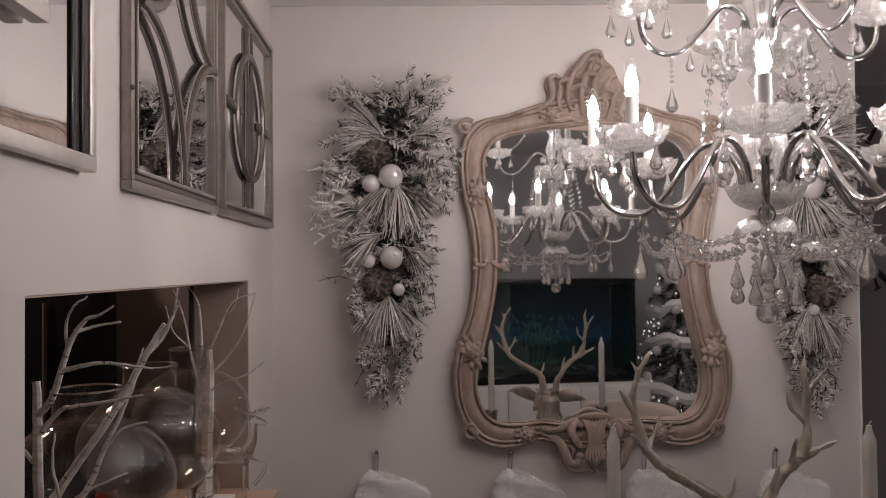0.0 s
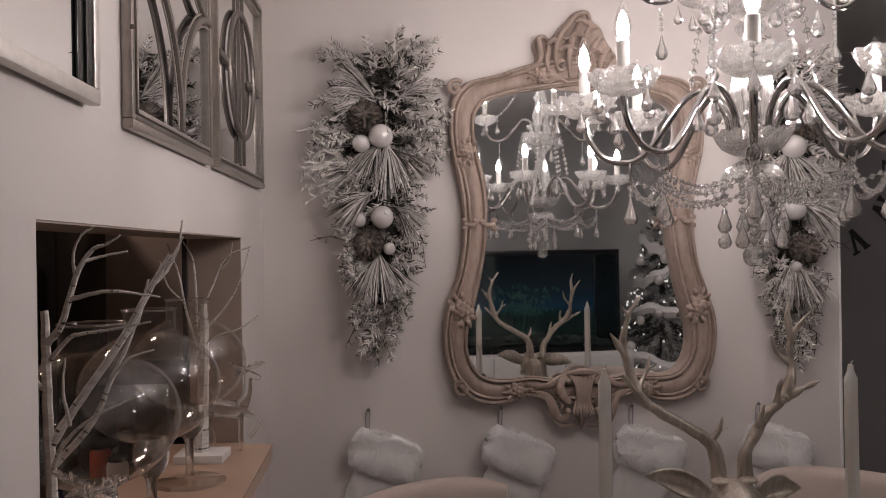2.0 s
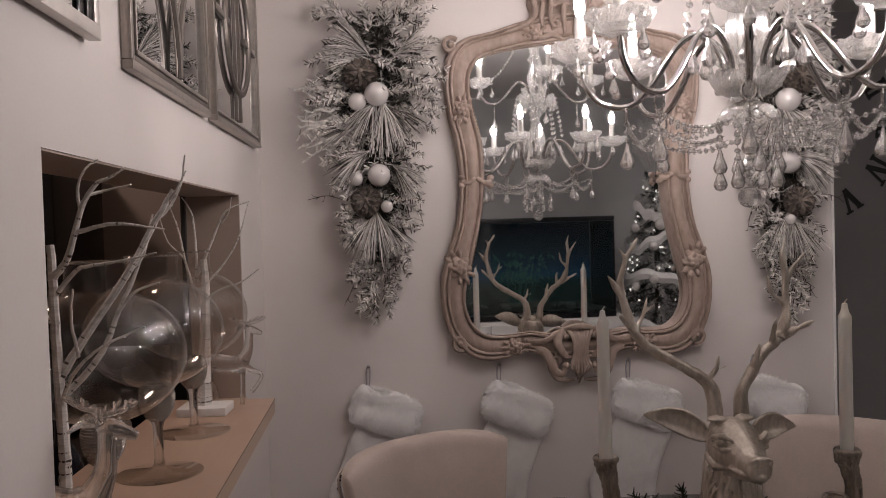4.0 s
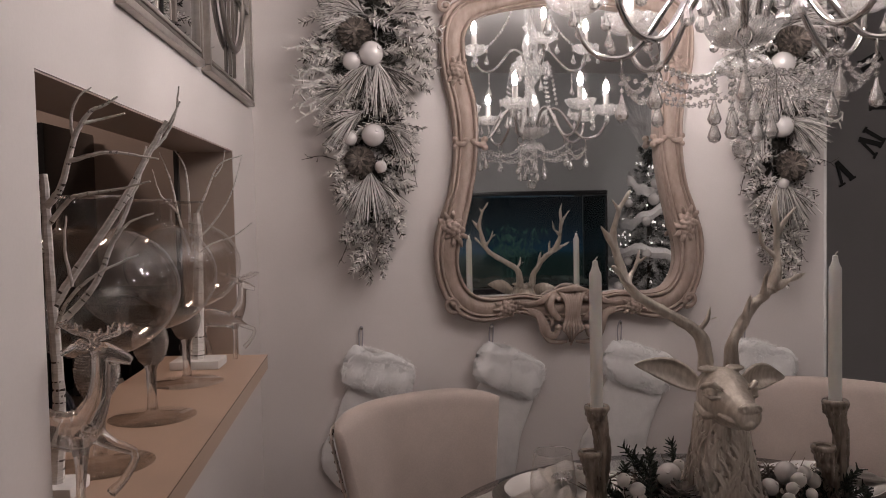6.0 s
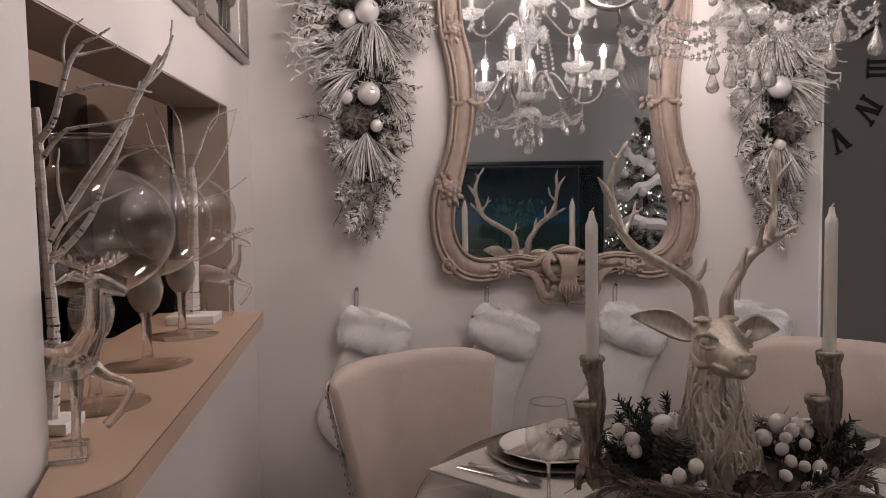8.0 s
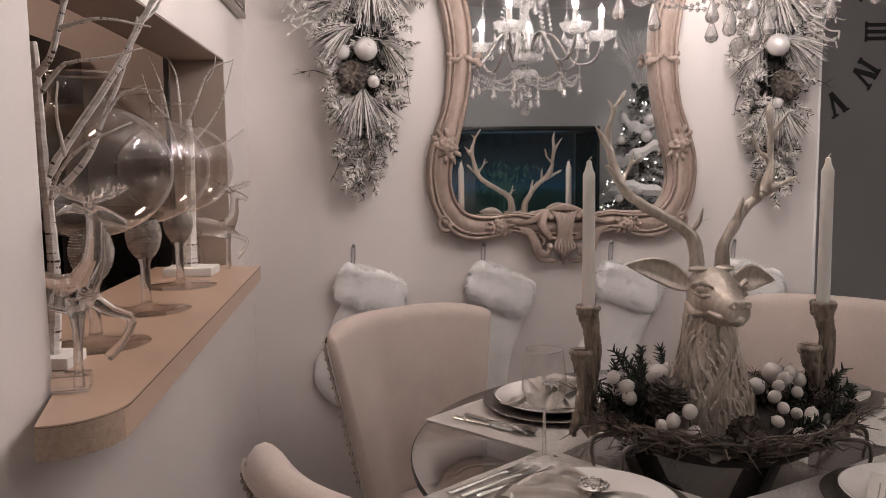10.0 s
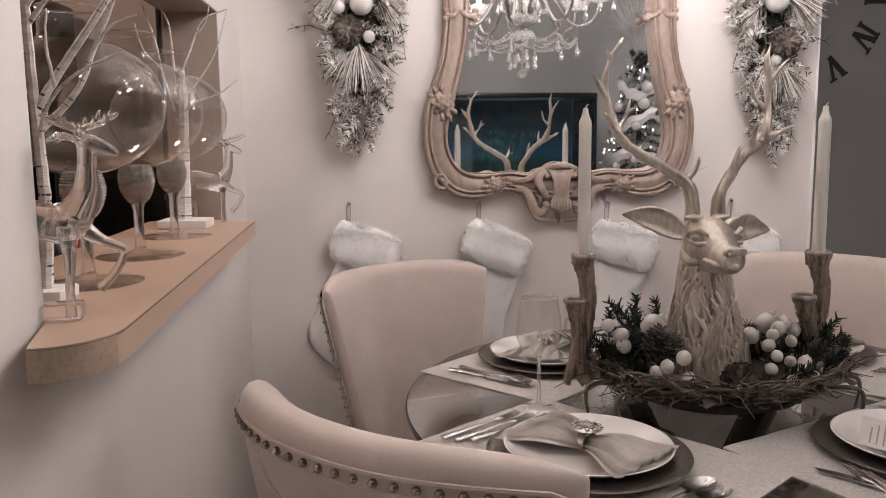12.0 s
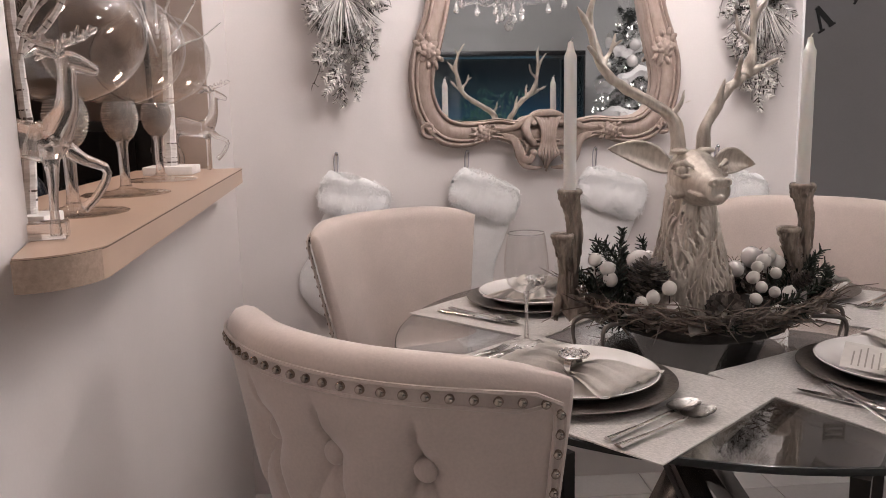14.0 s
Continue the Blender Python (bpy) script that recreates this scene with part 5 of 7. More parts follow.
o1 = (-.397, 1.10, LZ)
near_branches = [
    ([(-0.384, 1.10, 1.328), (-0.350, 1.11, 1.385), (-0.298, 1.12, 1.462), (-0.261, 1.13, 1.532), (-0.235, 1.13, 1.574)], .0075, .004),
    ([(-0.261, 1.13, 1.532), (-0.243, 1.14, 1.553), (-0.227, 1.14, 1.585), (-0.219, 1.13, 1.62)], .003, .0012),
    ([(-0.242, 1.13, 1.56), (-0.227, 1.12, 1.575), (-0.215, 1.12, 1.598)], .0028, .0012),
    ([(-0.384, 1.10, 1.463), (-0.360, 1.09, 1.491), (-0.340, 1.09, 1.554), (-0.321, 1.09, 1.582), (-0.300, 1.08, 1.589), (-0.282, 1.08, 1.600)], .0062, .0014),
    ([(-0.331, 1.09, 1.568), (-0.312, 1.10, 1.574), (-0.277, 1.09, 1.580)], .003, .0013),
    ([(-0.351, 1.09, 1.520), (-0.296, 1.08, 1.530), (-0.237, 1.09, 1.521)], .0042, .0012),
    ([(-0.343, 1.09, 1.545), (-0.345, 1.09, 1.575), (-0.331, 1.08, 1.600), (-0.314, 1.08, 1.612)], .003, .0011),
    ([(-0.383, 1.10, 1.440), (-0.352, 1.09, 1.470), (-0.332, 1.08, 1.477), (-0.284, 1.08, 1.483), (-0.242, 1.07, 1.492)], .0045, .0012),
    ([(-0.384, 1.10, 1.300), (-0.337, 1.12, 1.356), (-0.314, 1.13, 1.413), (-0.287, 1.13, 1.470), (-0.267, 1.14, 1.543)], .0062, .0015),
    ([(-0.381, 1.10, 1.295), (-0.352, 1.07, 1.340), (-0.312, 1.06, 1.375), (-0.257, 1.06, 1.400)], .004, .0012),
    ([(-0.314, 1.13, 1.413), (-0.287, 1.12, 1.44), (-0.252, 1.11, 1.452)], .003, .0012),
    ([(-0.298, 1.12, 1.462), (-0.277, 1.13, 1.49), (-0.272, 1.14, 1.53)], .003, .0012),
    ([(-0.352, 1.09, 1.36), (-0.347, 1.06, 1.41), (-0.340, 1.05, 1.45)], .003, .0012),
    ([(-0.386, 1.10, 1.40), (-0.402, 1.08, 1.44), (-0.404, 1.06, 1.50)], .004, .0015),
]
make_birch(o1, [(shift(p, o1), a * 1.15, b * 1.15) for p, a, b in near_branches], ([(0.01, 0, .012), (.016, 0, .09), (.018, 0, .15), (.014, 0, .25), (.012, 0, .365), (.008, .005, .42)], .0132, .0062),
           (-.035, .04, -.03, .035, 0, .016), "white birch branch ornament on a white block")
o2 = (-.430, 1.99, LZ)
far_branches = [
    ([(-0.443, 2.0, 1.36), (-0.463, 1.99, 1.45), (-0.475, 1.98, 1.53), (-0.497, 1.97, 1.60)], .0045, .0014),
    ([(-0.440, 2.0, 1.40), (-0.437, 1.99, 1.48), (-0.443, 1.99, 1.56), (-0.463, 1.98, 1.605)], .0045, .0014),
    ([(-0.437, 2.0, 1.42), (-0.395, 1.98, 1.50), (-0.359, 1.97, 1.568), (-0.300, 1.96, 1.59)], .0045, .0012),
    ([(-0.370, 1.97, 1.54), (-0.350, 1.96, 1.565), (-0.340, 1.95, 1.60)], .0025, .001),
    ([(-0.437, 2.0, 1.38), (-0.385, 2.0, 1.43), (-0.335, 1.98, 1.50), (-0.306, 1.97, 1.585)], .004, .0012),
    ([(-0.440, 2.0, 1.34), (-0.385, 1.97, 1.38), (-0.325, 1.95, 1.40), (-0.280, 1.94, 1.43)], .0035, .0011),
    ([(-0.465, 1.99, 1.46), (-0.500, 1.98, 1.50), (-0.515, 1.97, 1.56)], .003, .0012),
]
make_birch(o2, [(shift(p, o2), a * 1.2, b * 1.3) for p, a, b in far_branches], ([(0, 0, .018), (.003, 0, .10), (.008, 0, .20), (.012, 0, .31), (.010, 0, .37)], .0235, .010),
           (-.055, .06, -.045, .045, 0, .020), "birch trunk ornament with bare twigs on a white block")


def make_glass_deer(m, label):
    """A moulded glass stag: body, neck, head, four legs (one raised) and antlers, in one casting."""
    d = thing("glass_deer", m, label, "figurine", "glass deer on the ledge")
    bm = bmesh.new()
    body = spline([(-.048, 0, .118), (-.030, 0, .124), (0, 0, .118), (.028, 0, .114), (.045, 0, .122)], 14)
    tube(body, [.012, .026, .024, .021, .026, .016], 14, bm, (.85, 1.05))
    tube(spline([(.038, 0, .118), (.055, 0, .150), (.059, 0, .180), (.060, 0, .200)], 10), [.021, .014, .011, .011], 12, bm)
    tube(spline([(.050, 0, .205), (.062, 0, .206), (.079, 0, .200), (.094, 0, .193)], 9), [.009, .0125, .0095, .0055], 12, bm)
    for s in (-1, 1):
        k = .75 if s > 0 else 1.0
        tube([(.048, s * .008, .210), (.034, s * .020, .216), (.022, s * .026, .208)], [.004, .009, .003], 8, bm, (1, .5))
        beam = spline([(.052, s * .006, .214), (.054 + s * -.008, s * .012, .224), (.054 + s * -.027, s * .020, .229), (.054 + s * -.047, s * .026, .240)], 10)
        tube(beam, [.0050, .0045, .0030], 8, bm)
        for u, up in ((2, .015), (5, .017), (7, .012)):
            q = beam[u]
            tube([q, q + Vector((s * -.006, s * .004, up * k))], [.0040, .0020], 7, bm)
            tube([q, q + Vector((s * .004, s * -.010, up * .6))], [.0036, .0018], 7, bm)
    for pts in (((-.044, -.012, .115), (-.056, -.013, .075), (-.044, -.013, .045), (-.050, -.013, .006)),
                ((-.040, .012, .115), (-.044, .013, .075), (-.030, .013, .045), (-.032, .013, .006)),
                ((.036, -.012, .110), (.036, -.013, .07), (.034, -.013, .04), (.034, -.013, .006)),
                ((.040, .012, .112), (.066, .013, .092), (.092, .013, .078), (.080, .013, .050), (.062, .013, .032))):
        tube(spline(pts, 12), [.013, .0075, .0055, .0052, .0068], 10, bm)
    tube([(-.052, 0, .128), (-.064, 0, .122), (-.068, 0, .108)], [.006, .006, .002], 8, bm)
    o = part("stag_body", bm, SOLID, d, "clear moulded glass")
    fuse = o.modifiers.new("fuse", "REMESH")
    fuse.mode, fuse.voxel_size, fuse.use_smooth_shade = "VOXEL", .0017, True
    return d


deer = make_glass_deer(pose(-.343, .985, LZ - .002, 0, 0, 10), "clear glass stag figurine with one raised foreleg")
copy_thing(deer, pose(-.388, 2.06, LZ - .002, 0, 0, 20) @ Matrix.Diagonal((.92, .92, .92, 1)))
bm = bmesh.new()
box(bm, -.024, .024, -.018, .018, 0, .020, .003)
o = part("glass_block", bm, SOLID)
o.matrix_basis = pose(-.318, .975, LZ, 0, 0, 12)
tagged(o, "small clear glass block beside the stag", "ornament")

# ---- kitchen beyond ----
BLACKGLOSS = material("black_appliance", (0.02, 0.02, 0.021), 0.18, vary=0.2)
WORKTOP = material("dark_worktop", (0.045, 0.034, 0.029), 0.45, vary=0.3, scale=60)
counter = thing("kitchen_counter", pose(-1.2, 2.62, 0), "dark kitchen counter with a plain front", "cabinet")
bm = bmesh.new()
box(bm, -.75, .65, -.25, .31, .1, .86, .004)
part("body", bm, material("cabinet_front", (0.10, 0.08, 0.07), 0.4, vary=0.15), counter)
bm = bmesh.new()
box(bm, -.77, .66, -.29, .315, .861, .90, .005)
part("worktop", bm, WORKTOP, counter)
fridge = thing("tall_fridge", pose(-1.20, 2.72, .9015), "tall black appliance on the kitchen counter", "appliance")
bm = bmesh.new()
box(bm, -.27, .20, -.20, .20, 0, .84, .012)
part("body", bm, BLACKGLOSS, fridge)
bm = bmesh.new()
box(bm, .14, .155, -.222, -.201, .2, .65, .004)
part("handle", bm, CHROME, fridge)
oven = thing("microwave_oven", pose(-.72, 2.70, .9015), "black microwave oven on the kitchen counter", "appliance")
bm = bmesh.new()
box(bm, -.235, .17, -.16, .19, 0, .31, .01)
part("body", bm, BLACKGLOSS, oven)
bm = bmesh.new()
box(bm, -.22, .05, -.167, -.161, .03, .28, .002)
part("door", bm, material("oven_glass", (0.008, 0.008, 0.009), 0.05, vary=0.1), oven, "dark glass door")
for k in range(3):
    bm = bmesh.new()
    lathe([(0, 0), (.016, 0), (.015, .012), (0, .013)], 16, bm, pose(.11, -.161, .07 + .075 * k, 90, 0, 0))
    part("knob", bm, CHROME, oven)
for x, y, c, h, lab in ((-.78, 2.40, (0.62, 0.60, 0.58), .07, "small white lidded jar on the counter"), (-.69, 2.42, (0.58, 0.56, 0.54), .06, "small pale lidded jar on the counter"), (-.84, 2.43, (0.45, 0.06, 0.03), .10, "small red lidded tin on the counter")):
    jar = thing("kitchen_jar", pose(x, y, .9015), lab, "jar", "jars on the kitchen counter")
    part("jar", lathe([(0, 0), (.028, 0), (.030, .006), (.030, h), (.024, h + .012), (0, h + .012)], 24), material("jar_paint", c, 0.3, vary=0.1), jar)
    part("lid", lathe([(0, h + .0125), (.025, h + .0125), (.026, h + .024), (0, h + .026)], 24), BLACKGLOSS, jar)
bottle = thing("dark_bottle", pose(-.60, 1.60, .9), "dark bottle with a pale label behind the ledge", "bottle")
rack = thing("kitchen_island", pose(-.66, 1.45, 0), "dark low kitchen unit behind the ledge", "cabinet")
bm = bmesh.new()
box(bm, -.20, .14, -.5, .75, 0, .897, .006)
part("body", bm, WORKTOP, rack)
part("glass_body", lathe([(0, 0), (.036, 0), (.038, .01), (.038, .17), (.03, .20), (.014, .225), (.013, .28), (0, .28)], 28), material("dark_bottle_glass", (0.012, 0.013, 0.02), 0.08, vary=0.1), bottle)
part("paper_label", lathe([(.0385, .05), (.0388, .05), (.0388, .14), (.0385, .14)], 28), material("bottle_label", (0.10, 0.11, 0.16), 0.6, vary=0.15), bottle)
for k in range(4):
    bm = bmesh.new()
    box(bm, -.016 + .002 * k, .016 - .003 * k, -.0402, -.0390, .065 + .018 * k, .072 + .018 * k)
    o = part("label_bar", bm, material("label_print", (0.30, 0.32, 0.38), 0.6, vary=0.1), bottle)
    o.matrix_basis = pose(0, 0, 0, 0, 0, 55)
klight = thing("ceiling_light", pose(-1.5, 2.05, CEILING), "dim round kitchen ceiling light", "ceiling light")
part("base", lathe([(0, -.001), (.15, -.001), (.15, -.02), (.13, -.025), (0, -.025)], 32), CHROME, klight)
part("diffuser", lathe([(.135, -.026), (.125, -.05), (.08, -.068), (0, -.075)], 32), glow("kitchen_glow", (1.0, 0.77, 0.62), 74.0), klight, "softly lit round diffuser")

# ---- place settings ----
LINEN = material("placemat_linen", (0.80, 0.76, 0.72), 0.85, vary=0.22, scale=120, bump=1.0, bscale=210, stretch=(1, 4, 1))
CHINA = material("white_china", (0.86, 0.83, 0.80), 0.12, vary=0.03, scale=8, coat=0.3)
CHARGER = material("charger_metal", (0.23, 0.20, 0.175), 0.38, 0.7, vary=0.3, scale=140, bump=0.4, bscale=260)
NAPKIN = material("linen_napkin", (0.80, 0.75, 0.70), 0.85, vary=0.10, scale=40, bump=0.3, bscale=300)
STEEL = material("polished_steel", (0.70, 0.68, 0.66), 0.16, 1.0, vary=0.05)
PAPER = material("menu_card", (0.66, 0.62, 0.58), 0.7, vary=0.06, scale=30)
MATZ = TZ + .0004


def setting_pose(x, y, dz=0.0, turn=0.0):
    d = Vector((TX - x, TY - y))
    return pose(x, y, MATZ + dz, 0, 0, math.degrees(math.atan2(d.y, d.x)) - 90 + turn)


def place_mat(m):
    bm = bmesh.new()
    nx, ny = 28, 20
    g = []
    rnd = random.Random(5)
    for i in range(nx + 1):
        row = []
        for j in range(ny + 1):
            x, y = -.262 + .524 * i / nx, -.181 + .362 * j / ny
            row.append(bm.verts.new((x + rnd.uniform(-.0006, .0006), y + rnd.uniform(-.0006, .0006), .0024 + .0012 * noise.noise((x * 14, y * 14, 0)))))
        g.append(row)
    for i in range(nx):
        for j in range(ny):
            bm.faces.new((g[i][j], g[i + 1][j], g[i + 1][j + 1], g[i][j + 1]))
    geo = bmesh.ops.extrude_face_region(bm, geom=list(bm.faces))
    for v in [e for e in geo["geom"] if isinstance(e, bmesh.types.BMVert)]:
        v.co.z = .0003
    bmesh.ops.recalc_face_normals(bm, faces=bm.faces)
    o = part("place_mat", bm, LINEN, smooth=False)
    o.matrix_basis = m
    return tagged(o, "off-white woven place mat on the glass table", "place mat", "place mats")


def charger(m):
    o = part("charger_plate", lathe([(0, .003), (.10, .003), (.112, .004), (.150, .010), (.166, .0135), (.168, .015), (.165, .0158), (.150, .0128), (.112, .0068), (.10, .006), (0, .006)], 64), CHARGER)
    o.matrix_basis = m
    return tagged(o, "dark glittery charger plate on a place mat", "charger plate", "charger plates")


def plate(m):
    o = part("dinner_plate", lathe([(0, .0075), (.08, .0075), (.088, .009), (.125, .020), (.1385, .027), (.1395, .0285), (.137, .0292), (.124, .0232), (.092, .0125), (.082, .0108), (0, .0105)], 64), CHINA)
    o.matrix_basis = m
    return tagged(o, "white glazed china dinner plate on a charger", "plate", "dinner plates")


def napkin(m):
    """A napkin gathered in a jewelled ring, spread like a bow."""
    n = thing("napkin", m, "beige linen napkin gathered in a jewelled ring", "napkin", "napkins")
    for s in (-1, 1):
        for layer in range(2):
            bm = bmesh.new()
            rings = []
            for k in range(13):
                u = k / 12
                w = .015 + (.074 - .008 * layer) * u ** .75
                lift = .014 * math.sin(math.pi * min(1, u * 1.2)) + .004
                ring = []
                for j in range(21):
                    v = -1 + 2 * j / 20
                    fold = .005 * math.cos(v * 7.5 + layer + s) * (1 - .55 * u) + .0022 * math.sin(v * 17 + 3 * layer)
                    ring.append((s * (u * .124 - .004 * v * v * u), v * w + .012 * u * (layer - .5), .020 + lift * (1 - .55 * v * v) + fold + .0075 * layer * (1 - .5 * u) + .007 * u))
                rings.append(ring)
            loft(rings, bm, cap=False, loop=False)
            geo = bmesh.ops.solidify(bm, geom=list(bm.faces), thickness=.0022)
            part("fold", bm, NAPKIN, n, angle=80)
    part("ring_band", lathe([(.0165, -.007), (.0185, -.007), (.0185, .007), (.0165, .007), (.0165, -.007)], 28, None, pose(0, 0, .034, 0, 90, 0)), STEEL, n)
    bm = bmesh.new()
    ball(bm, (0, 0, .058), (.016, .011, .006), 10, 6)
    part("jewel", bm, CRYSTAL, n, "oval cut jewel", smooth=False)
    bm = bmesh.new()
    lathe([(0, .052), (.024, .052), (.026, .054), (.022, .057), (0, .057)], 24, bm)
    part("jewel_mount", bm, STEEL, n)
    for k in range(12):
        a = math.pi * k / 6
        bm = bmesh.new()
        ball(bm, (.025 * math.cos(a), .019 * math.sin(a), .0565), .0042, 7, 5)
        part("bead", bm, STEEL, n)
    return n


def fork(m):
    f = thing("fork", m, "polished steel fork on a place mat", "fork", "forks")
    line = spline([(0, -.10, .004), (0, -.04, .0045), (0, .02, .006), (0, .045, .004)], 16)
    bm = bmesh.new()
    tube(line, [.0075, .006, .0035, .004, .010], 8, bm, (1, .28))
    part("handle", bm, STEEL, f)
    for k in range(4):
        x = -.0078 + .0052 * k
        bm = bmesh.new()
        tube([(x, .040, .0045), (x, .055, .0035), (x, .075, .0048), (x, .092, .008)], [.0019, .0018, .0012], 6, bm)
        part("tine", bm, STEEL, f)
    return f


def spoon(m):
    f = thing("spoon", m, "polished steel spoon on a place mat", "spoon", "spoons")
    bm = bmesh.new()
    tube(spline([(0, -.105, .004), (0, -.05, .0045), (0, .01, .007), (0, .045, .007)], 16), [.0075, .006, .0038, .0035, .004], 8, bm, (1, .3))
    part("handle", bm, STEEL, f)
    bm = bmesh.new()
    rings = []
    for k in range(9):
        r = k / 8
        rings.append([(.0215 * r * math.sin(a) * (1 - .10 * math.cos(a)), .072 + .034 * r * math.cos(a), .003 + .0085 * r * r) for a in [2 * math.pi * j / 24 for j in range(24)]])
    loft(rings, bm, cap=False)
    bmesh.ops.solidify(bm, geom=list(bm.faces), thickness=.0014)
    part("bowl", bm, STEEL, f, "oval spoon bowl")
    return f


def knife(m):
    f = thing("knife", m, "polished steel knife on a place mat", "knife", "knives")
    bm = bmesh.new()
    tube([(0, -.11, .004), (0, -.06, .005), (0, -.01, .005)], [.007, .0065, .0055], 8, bm, (1, .5))
    part("handle", bm, STEEL, f)
    bm = bmesh.new()
    out = [(-.006, -.012), (.006, -.012), (.0085, .04), (.0085, .08), (.003, .112), (-.006, .10), (-.006, .04)]
    slab(out, .0035, .0050, 0, bm)
    part("blade", bm, STEEL, f, smooth=False)
    return f


def wine_glass(m):
    g = thing("wine_glass", m, "clear stemmed wine glass beside a plate", "wine glass", "wine glasses")
    part("foot", lathe([(0, .0005), (.034, .0005), (.036, .0015), (.03, .003), (.01, .006), (.004, .012), (0, .012)], 36), STEMWARE, g)
    part("stem", lathe([(.0045, .009), (.0036, .03), (.0036, .095), (.006, .105)], 14), SOLID, g)
    part("bowl", lathe([(.003, .102), (.018, .106), (.036, .121), (.0445, .146), (.0435, .175), (.039, .205), (.0365, .222)], 40), STEMWARE, g, "thin clear bowl")
    part("rim", lathe([(.0358, .2215), (.0366, .2225), (.0358, .2235), (.0350, .2225), (.0358, .2215)], 36), SOLID, g)
    return g


SETTINGS = ((.385, 1.285, 0), (.435, 1.885, 0), (.942, 1.258, -6), (1.055, 1.885, 0))
first = None
for i, (x, y, turn) in enumerate(SETTINGS):
    base = setting_pose(x, y, 0, turn)
    objs = (lambda: (place_mat(base @ pose(.004, .01, 0)), charger(base @ pose(0, 0, .0026)), plate(base @ pose(0, 0, .0035)), napkin(base @ pose(.0, -.004, .0030, 0, 0, 0))))
    if i == 0:
        first = objs()
        fk, sp_, kn = fork(base @ pose(-.200, -.005, .003, 0, 0, -4)), spoon(base @ pose(.185, -.055, .003, 0, 0, -6)), None
        copy_thing(fk, base @ pose(-.226, -.012, .003, 0, 0, -3))
        copy_thing(fk, base @ pose(-.176, .012, .004, 0, 0, -6))
        copy_thing(sp_, base @ pose(.212, -.065, .003, 0, 0, -8))
    else:
        slide = .055 if i == 2 else 0
        for ob, mm in zip(first, (base @ (pose(-.035, .055, 0) if i == 3 else pose(.004, .01, 0)), base @ pose(0, 0, .0026), base @ pose(0, 0, .0035), base @ pose(slide, -.004, .003, 0, 0, 20 * i))):
            copy_thing(ob, mm)
        if i == 2:
            # a fork crossed over a knife at the near edge
            copy_thing(fk, pose(.782, 1.105, MATZ + .008, 0, 0, 2))
            copy_thing(fk, pose(.815, 1.090, MATZ + .003, 0, 0, 12))
            copy_thing(kn, pose(.800, 1.120, MATZ + .003, 0, 0, 40))
            continue
        copy_thing(fk, base @ pose(-.200, -.005, .003, 0, 0, 4 - 3 * i))
        copy_thing(fk, base @ pose(-.222, -.01, .003, 0, 0, -3))
        copy_thing(sp_, base @ pose(.195, -.01, .003, 0, 0, -4))
        if kn is None:
            kn = knife(base @ pose(.215, -.01, .003, 0, 0, 3))
        else:
            copy_thing(kn, base @ pose(.215, -.01, .003, 0, 0, 3))
wg = wine_glass(pose(.350, 1.545, MATZ + .0005))
copy_thing(wg, pose(1.16, 1.56, MATZ + .0005))
bm = bmesh.new()
box(bm, -.055, .055, -.04, .04, 0, .0012, .0004)
card = thing("menu_card", setting_pose(.942, 1.258, .0345, -6) @ pose(-.055, .028, 0, 5, -7, 28), "cream printed card on a dinner plate", "card")
part("sheet", bm, PAPER, card, smooth=False)
for k in range(6):
    bm = bmesh.new()
    box(bm, -.042, .042 - .012 * (k % 3), -.028 + .010 * k, -.0255 + .010 * k, .0013, .0016)
    part("print_bar", bm, material("card_print", (0.35, 0.32, 0.29), 0.7, vary=0.1), card, smooth=False)

# ---- stag bust: one cast ----
BRONZE = material("antiqued_silver_gilt", (0.79, 0.725, 0.645), 0.31, 0.60, vary=0.18, scale=16, bump=0.25, bscale=130, dark=(0.34, 0.28, 0.225), stretch=(1, 1, .35))
BX, BY = .685, 1.565
bm = bmesh.new()


def oval(c, rx, ry, tilt=0.0, n=28, sq=1.0):
    """A ring about c in a plane leaning by tilt about x."""
    m_ = Matrix.Translation(c) @ rot(tilt, 0, 0)
    return [m_ @ Vector((rx * math.copysign(abs(math.cos(a)) ** sq, math.cos(a)), ry * math.copysign(abs(math.sin(a)) ** sq, math.sin(a)), 0)) for a in [2 * math.pi * k / n for k in range(n)]]


neck = [((0, .008, .775), .106, .090, 0), ((0, .004, .81), .100, .086, 0), ((0, 0, .86), .086, .078, 4), ((0, -.002, .91), .069, .066, 6), ((0, 0, .96), .056, .057, 8), ((0, .004, 1.01), .048, .052, 10), ((0, .006, 1.05), .043, .050, 12), ((0, .010, 1.09), .042, .048, 10), ((0, .014, 1.112), .030, .036, 8)]
loft([oval(c, rx, ry, t) for c, rx, ry, t in neck], bm)
head = [((0, .046, 1.094), .026, .026), ((0, .028, 1.092), .046, .042), ((0, .000, 1.087), .053, .050), ((0, -.028, 1.080), .050, .050), ((0, -.052, 1.074), .041, .043), ((0, -.074, 1.069), .0325, .035), ((0, -.096, 1.066), .0275, .0275), ((0, -.112, 1.066), .025, .0240), ((0, -.121, 1.066), .018, .018)]
hv = len(bm.verts)
loft([[Vector((q.x, c[1] + .10 * q.y, c[2] + q.y)) for q in oval((0, 0, 0), rx, rz, 0)] for c, rx, rz in head], bm)
ball(bm, (0, -.116, 1.081), (.022, .010, .0105), 14, 10)
tube([(-.017, -.113, 1.052), (0, -.124, 1.053), (.017, -.113, 1.052)], [.003, .006, .003], 8, bm)
